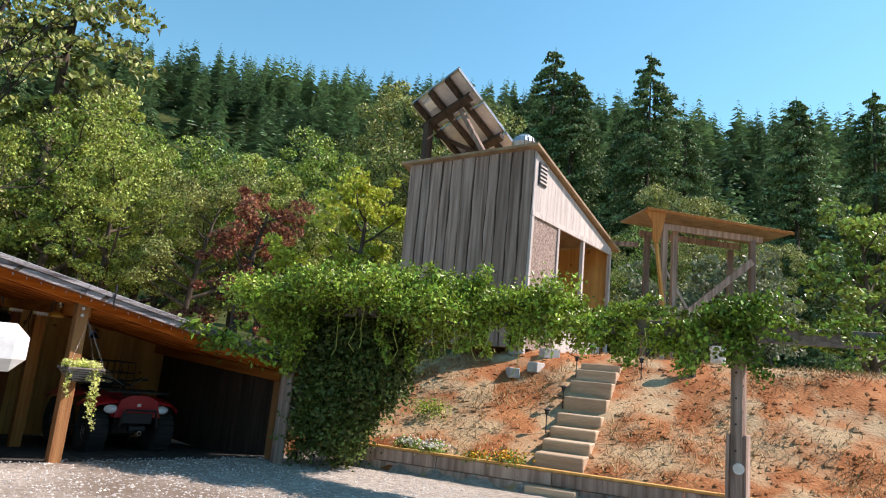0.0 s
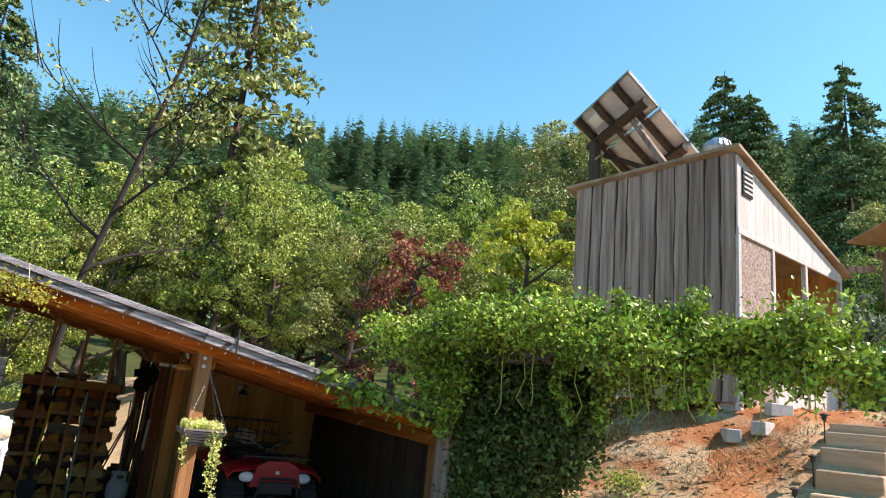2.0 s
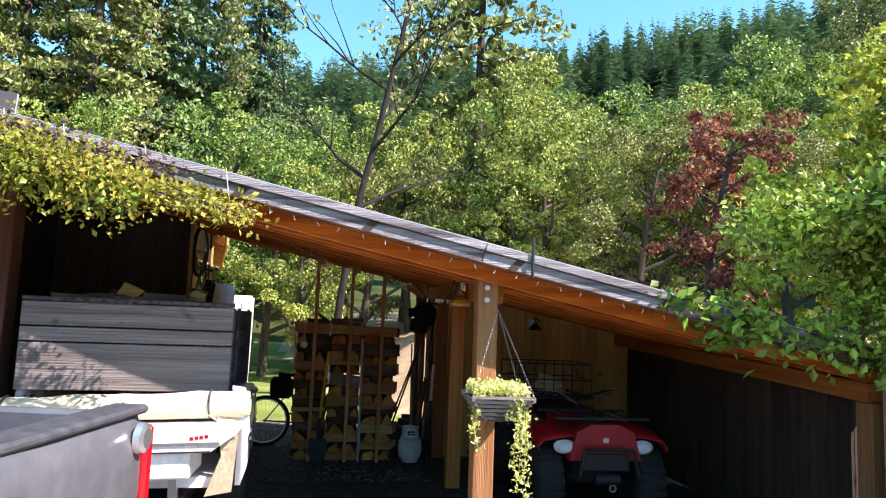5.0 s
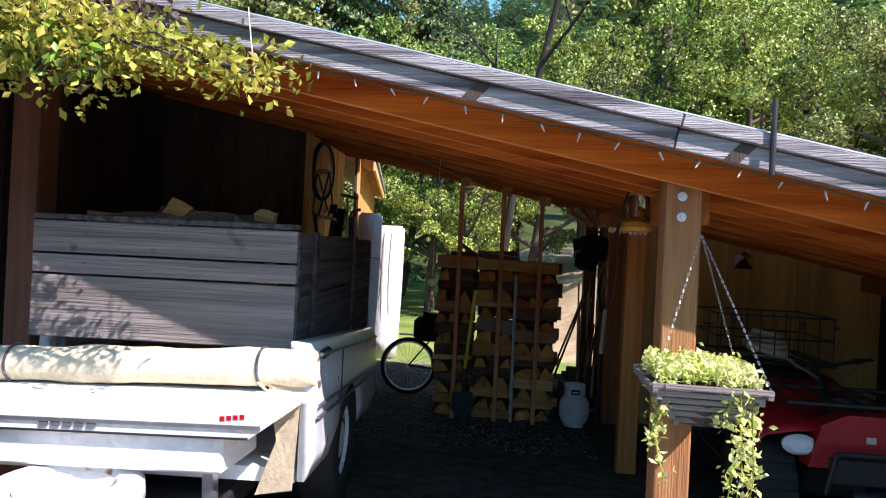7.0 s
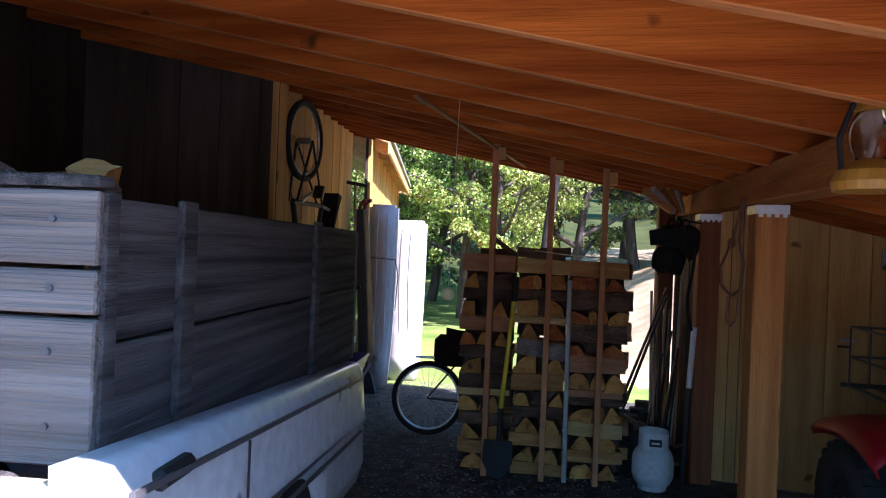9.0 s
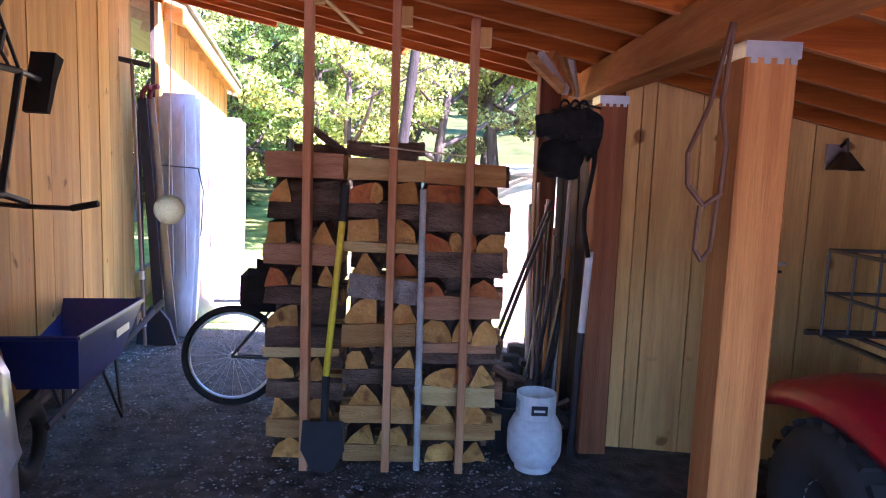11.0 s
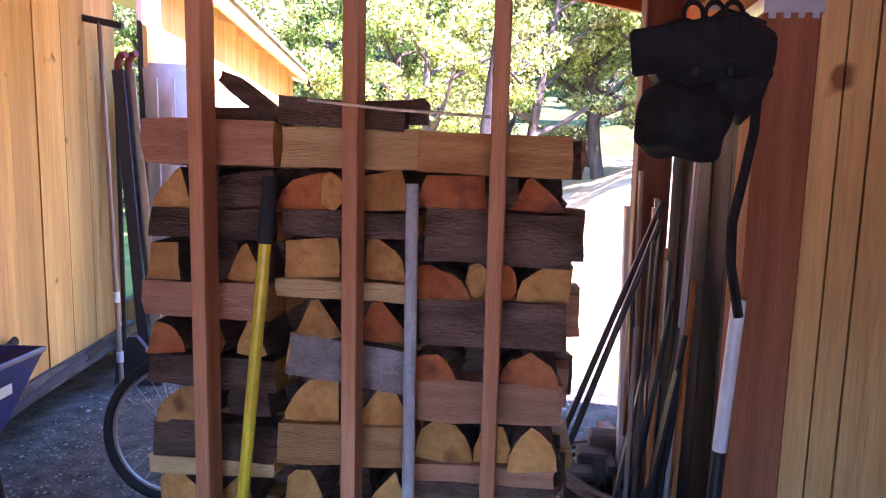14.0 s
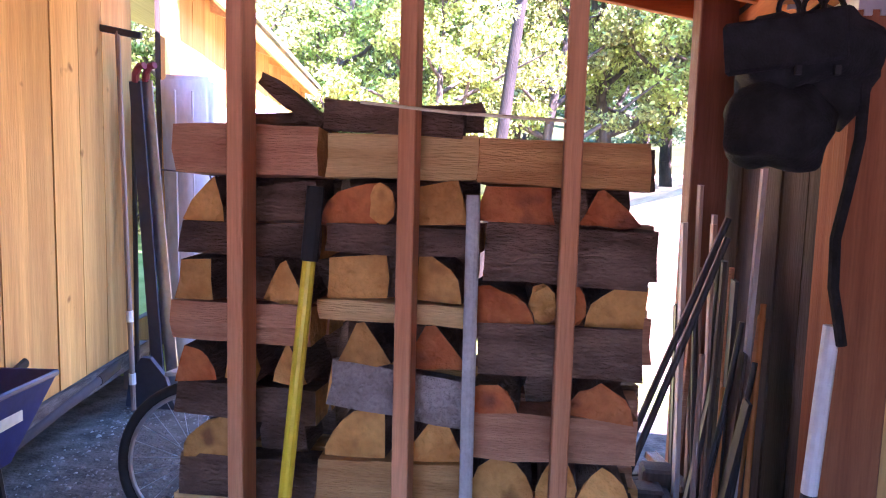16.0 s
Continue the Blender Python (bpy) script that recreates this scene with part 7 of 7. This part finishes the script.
    for k in range(60):
        a = rng.uniform(0, math.pi)
        l = rng.uniform(0.12, 0.34)
        cx, cy = rng.uniform(-0.22, 0.2), rng.uniform(-0.22, 0.55)
        cz = rng.uniform(0.02, 0.34) * (1 - 0.5 * abs(cx) / 0.22)
        d = Vector((math.cos(a), math.sin(a), rng.uniform(-0.3, 0.5))) * (l / 2)
        c = Vector((cx, cy, cz + 0.03))
        part("stick", beam(bmesh.new(), c - d, c + d, rng.uniform(0.015, 0.05), rng.uniform(0.015, 0.04), 0.003), rng.choice((M_DARKWOOD, M_DARKWOOD, M_BLACK, M_BARK, M_GREY_Z)), hp)
    wp = thing("white_pipe", "white plastic pipe on a dark rod in the corner", "pipe", (2.87, 12.40 - 0.14, gz(2.87, 12.3)))
    part("shaft", rod(bmesh.new(), (-0.02, 0, 0.70), (0.0, 0.0, 1.14), 0.02, seg=12), M_WHITE, wp)
    part("lower_shaft", rod(bmesh.new(), (-0.04, 0, 0.0), (-0.02, 0, 0.70), 0.02, seg=12), M_BLACK, wp)
    for k in range(5):
        z = under(2.6, 12.3) - 0.11
        t = thing("lumber_offcut", "short wood offcut tucked over the beam", "wood offcut", (2.62 + 0.03 * k, 12.15 + 0.05 * k, z), group="offcuts over the beam")
        part("stick", beam(bmesh.new(), (0.05, 0.1, -0.06), (-0.16 + 0.03 * k, -0.12, 0.06 + 0.015 * k), 0.03, 0.04, 0.003), (M_SPLIT, M_WHITE_Z, M_CEDAR_Z)[k % 3], t)
    # lumber and a bin in the dark corner
    for k in range(8):
        lx, ly = 2.52 + 0.055 * (k % 5), 12.40 + 0.09 * k
        t = thing("dark_bucket" if k == 0 else "scrap_block", "dark plastic bucket in the tool corner" if k == 0 else "dark block of scrap in the tool corner", "bucket" if k == 0 else "scrap", (lx, ly, gz(lx, ly)))
        if k == 0:
            part("pail", lathe(bmesh.new(), [(0.0, 0.0), (0.11, 0.0), (0.14, 0.26), (0.13, 0.26), (0.10, 0.02), (0.0, 0.02)], 20), M_BLACK, t)
        else:
            part("block", B((-0.06, -0.05, 0.0), (0.06, 0.05, 0.14 + 0.04 * k), bevel=0.01), M_DARKWOOD, t)


M_BLUEGREY = plain("blue_grey_cloth", (0.05, 0.055, 0.08), 0.8)
M_GRIP = plain("dark_red_grip", (0.22, 0.03, 0.05), 0.6)
M_SHELL = shade("white_wrap", (0.66, 0.67, 0.70), (0.78, 0.79, 0.82), (3, 3, 1), 0.45, 0.08)
M_BALL = shade("felt", (0.62, 0.60, 0.30), (0.74, 0.72, 0.42), (30, 30, 30), 0.95, 0.3)
M_AMBER = plain("amber_paint", (0.50, 0.24, 0.03), 0.4)
M_AMBERDK = plain("bronze", (0.12, 0.09, 0.06), 0.4, 0.7)
M_LEATHER = plain("leather", (0.13, 0.05, 0.022), 0.6)
build_yard()


# ---- garden details ----
def build_garden():
    nr = np.random.default_rng(61)
    # dry grass and straw over the bank: fine blades nobody could count
    n = 46000
    u = nr.uniform(0.0, 1.0, n)
    y = nr.uniform(-1.0, 10.5, n)
    s = nr.uniform(0.25, 8.0, n)
    x = edge_x(y) + s / 0.92
    patch = np.sin(x * 2.3 + 1.7 * np.sin(y * 1.9)) + np.sin(y * 2.9 + x) + nr.normal(size=n) * 0.7
    keep = (patch > 0.1) & ~((np.abs((x - 7.15) * -0.353 + (y - 4.85) * 0.936) < 0.42) & (x < 10.4))
    x, y, s = x[keep], y[keep], s[keep]
    z = height(x, y)
    n = len(x)
    a = nr.uniform(0, 2 * np.pi, n)
    h = nr.uniform(0.03, 0.12, n)
    lean = nr.uniform(0.3, 2.6, n)
    d = np.stack([np.cos(a), np.sin(a), np.zeros(n)], 1)
    w = np.stack([-np.sin(a), np.cos(a), np.zeros(n)], 1) * 0.006
    p = np.stack([x, y, z], 1)
    v = np.stack([p - w, p + w, p + d * (h * lean)[:, None] + np.array([0, 0, 1]) * h[:, None]], 1).reshape(-1, 3)
    me = bpy.data.meshes.new("dry_grass")
    me.from_pydata(v.tolist(), [], np.arange(3 * n).reshape(-1, 3).tolist())
    me.materials.append(M_STRAW)
    tagged(new("dry_grass", me), "dry straw and grass scattered over the red bank", "grass", kind="stuff")
    # clods and stones
    V, F, c = [], [], 0
    rng = random.Random(62)
    for k in range(2600):
        yy = rng.uniform(-1.0, 10.0)
        ss = rng.uniform(0.2, 5.5)
        xx = float(edge_x(yy)) + ss / 0.92
        r = rng.uniform(0.012, 0.05) * (1.6 if rng.random() < 0.06 else 1)
        zz = gz(xx, yy)
        pts = np.array([(1, 0, 0), (-1, 0, 0), (0, 1, 0), (0, -1, 0), (0, 0, 0.8), (0, 0, -0.5)]) * r * nr.uniform(0.6, 1.3, (6, 1)) + np.array([xx, yy, zz])
        V.append(pts)
        F.append(np.array([(0, 2, 4), (2, 1, 4), (1, 3, 4), (3, 0, 4), (2, 0, 5), (1, 2, 5), (3, 1, 5), (0, 3, 5)]) + c)
        c += 6
    me = bpy.data.meshes.new("soil_clods")
    me.from_pydata(np.concatenate(V).tolist(), [], np.concatenate(F).tolist())
    me.materials.append(M_SOIL)
    tagged(new("soil_clods", me), "loose red soil clods on the bank", "soil", kind="stuff")
    # gravel stones on the drive
    V, F, c = [], [], 0
    for k in range(5200):
        xx, yy = rng.uniform(1.4, 6.2), rng.uniform(4.6, 8.3)
        if xx > edge_x(yy) - 0.1:
            continue
        r = rng.uniform(0.006, 0.018)
        pts = np.array([(1, 0, 0), (-1, 0, 0), (0, 1, 0), (0, -1, 0), (0, 0, 0.7), (0, 0, -0.5)]) * r * nr.uniform(0.6, 1.3, (6, 1)) + np.array([xx, yy, gz(xx, yy)])
        V.append(pts)
        F.append(np.array([(0, 2, 4), (2, 1, 4), (1, 3, 4), (3, 0, 4), (2, 0, 5), (1, 2, 5), (3, 1, 5), (0, 3, 5)]) + c)
        c += 6
    me = bpy.data.meshes.new("gravel_stones")
    me.from_pydata(np.concatenate(V).tolist(), [], np.concatenate(F).tolist())
    me.materials.append(M_STONE)
    tagged(new("gravel_stones", me), "pale grey gravel stones on the drive", "gravel", kind="stuff")
    # crushed stone trodden into the carport floor
    V, F, c = [], [], 0
    for k in range(9000):
        xx, yy = rng.uniform(-0.4, 2.7), rng.uniform(10.9, 15.2)
        if xx < 0.2 - 0.195 * (yy - 11):
            continue
        r = rng.uniform(0.004, 0.013) * (1.7 if rng.random() < 0.05 else 1)
        pts = np.array([(1, 0, 0), (-1, 0, 0), (0, 1, 0), (0, -1, 0), (0, 0, 0.7), (0, 0, -0.5)]) * r * nr.uniform(0.6, 1.3, (6, 1)) + np.array([xx, yy, gz(xx, yy)])
        V.append(pts)
        F.append(np.array([(0, 2, 4), (2, 1, 4), (1, 3, 4), (3, 0, 4), (2, 0, 5), (1, 2, 5), (3, 1, 5), (0, 3, 5)]) + c)
        c += 6
    me = bpy.data.meshes.new("floor_stones")
    me.from_pydata(np.concatenate(V).tolist(), [], np.concatenate(F).tolist())
    me.materials.append(M_FLOORSTONE)
    tagged(new("floor_stones", me), "small grey stones trodden into the dusty floor", "gravel", kind="stuff")
    # flowers along the wall
    for px, py, mat, lab, r in ((7.02, 5.45, M_ORANGE, "orange marigolds behind the retaining wall", 0.20), (6.85, 5.85, M_ORANGE, "orange marigolds behind the retaining wall", 0.14), (6.62, 6.42, M_PALEFL, "white alyssum behind the retaining wall", 0.18), (6.50, 6.75, M_PALEFL, "white alyssum behind the retaining wall", 0.15), (6.15, 7.6, M_LEAF_YEL, "yellowing weeds behind the retaining wall", 0.22), (7.3, 7.2, M_LEAF_YEL, "small green bush on the red bank", 0.25)):
        g = gz(px, py)
        f = thing("flower_clump", lab, "flowers", (px, py, g))
        cs = nr.normal(size=(420, 3)) * np.array([r, r, r * 0.5]) * 0.55 + np.array([0, 0, r * 0.45])
        ob = new("foliage", leaf_mesh("foliage", cs, 0.035, M_LEAF, nr))
        ob.parent = f
        cs = nr.normal(size=(220, 3)) * np.array([r, r, r * 0.35]) * 0.55 + np.array([0, 0, r * 0.75])
        ob = new("blossom", leaf_mesh("blossom", cs, 0.03, mat, nr))
        ob.parent = f
    # bucket, blocks, stake lights on the plateau
    bu = thing("white_bucket", "dirty white plastic bucket on the bank", "bucket", (11.8, 4.76, gz(11.8, 4.76)))
    part("pail", lathe(bmesh.new(), [(0.0, 0.0), (0.12, 0.0), (0.15, 0.34), (0.14, 0.34), (0.11, 0.02), (0.0, 0.02)], 22), M_WHITE, bu)
    part("bail", tube(bmesh.new(), [(-0.15, 0, 0.32), (-0.1, -0.1, 0.24), (0.1, -0.1, 0.24), (0.15, 0, 0.32)], 0.004, 5), M_STEEL, bu)
    for x, y, r in ((9.25, 6.75, 12), (9.75, 6.85, -25), (8.95, 7.0, 50)):
        b = thing("concrete_block", "grey concrete block lying before the shed", "block", (x, y, gz(x, y)), group="blocks before the shed", turn=r)
        part("block", B((-0.16, -0.09, -0.05), (0.16, 0.09, 0.12), bevel=0.012), M_CONCRETE, b)
    for x, y in ((8.6, 5.75), (9.3, 6.0), (8.0, 5.6), (9.9, 5.2)):
        b = thing("stake_light", "small dark garden stake light beside the steps", "garden light", (x, y, gz(x, y)), group="garden stake lights")
        part("stake", rod(bmesh.new(), (0, 0, -0.05), (0, 0, 0.25), 0.008), M_BLACK, b)
        part("head", lathe(bmesh.new(), [(0.0, 0.34), (0.05, 0.32), (0.05, 0.31), (0.03, 0.30), (0.025, 0.25), (0.0, 0.25)], 14), M_BLACK, b)
    tr = thing("tree_stump_post", "short knotty branch post on the plateau", "branch post", (10.4, 4.6, gz(10.4, 4.6)))
    part("stem", tube(bmesh.new(), [(0, 0, -0.05), (0.02, 0, 0.4), (0.1, 0.05, 0.6)], 0.06, 8), M_TRUNK, tr)
    part("arm", tube(bmesh.new(), [(0.02, 0, 0.4), (0.25, -0.1, 0.62)], 0.045, 8), M_TRUNK, tr)


M_STRAW = shade("straw", (0.28, 0.19, 0.085), (0.50, 0.37, 0.19), (2, 2, 2), 0.8, 0, island=0.4)
M_STONE = shade("gravel_stone", (0.30, 0.29, 0.27), (0.58, 0.56, 0.52), (3, 3, 3), 0.9, 0, island=0.3)
M_FLOORSTONE = shade("floor_stone", (0.09, 0.085, 0.08), (0.26, 0.25, 0.235), (3, 3, 3), 0.9, 0, island=0.5)
M_ORANGE = shade("orange_petal", (0.65, 0.24, 0.01), (0.80, 0.42, 0.02), (8, 8, 8), 0.6, 0, island=0.3)
M_PALEFL = shade("white_petal", (0.62, 0.60, 0.52), (0.75, 0.74, 0.68), (8, 8, 8), 0.6, 0, island=0.2)
build_garden()
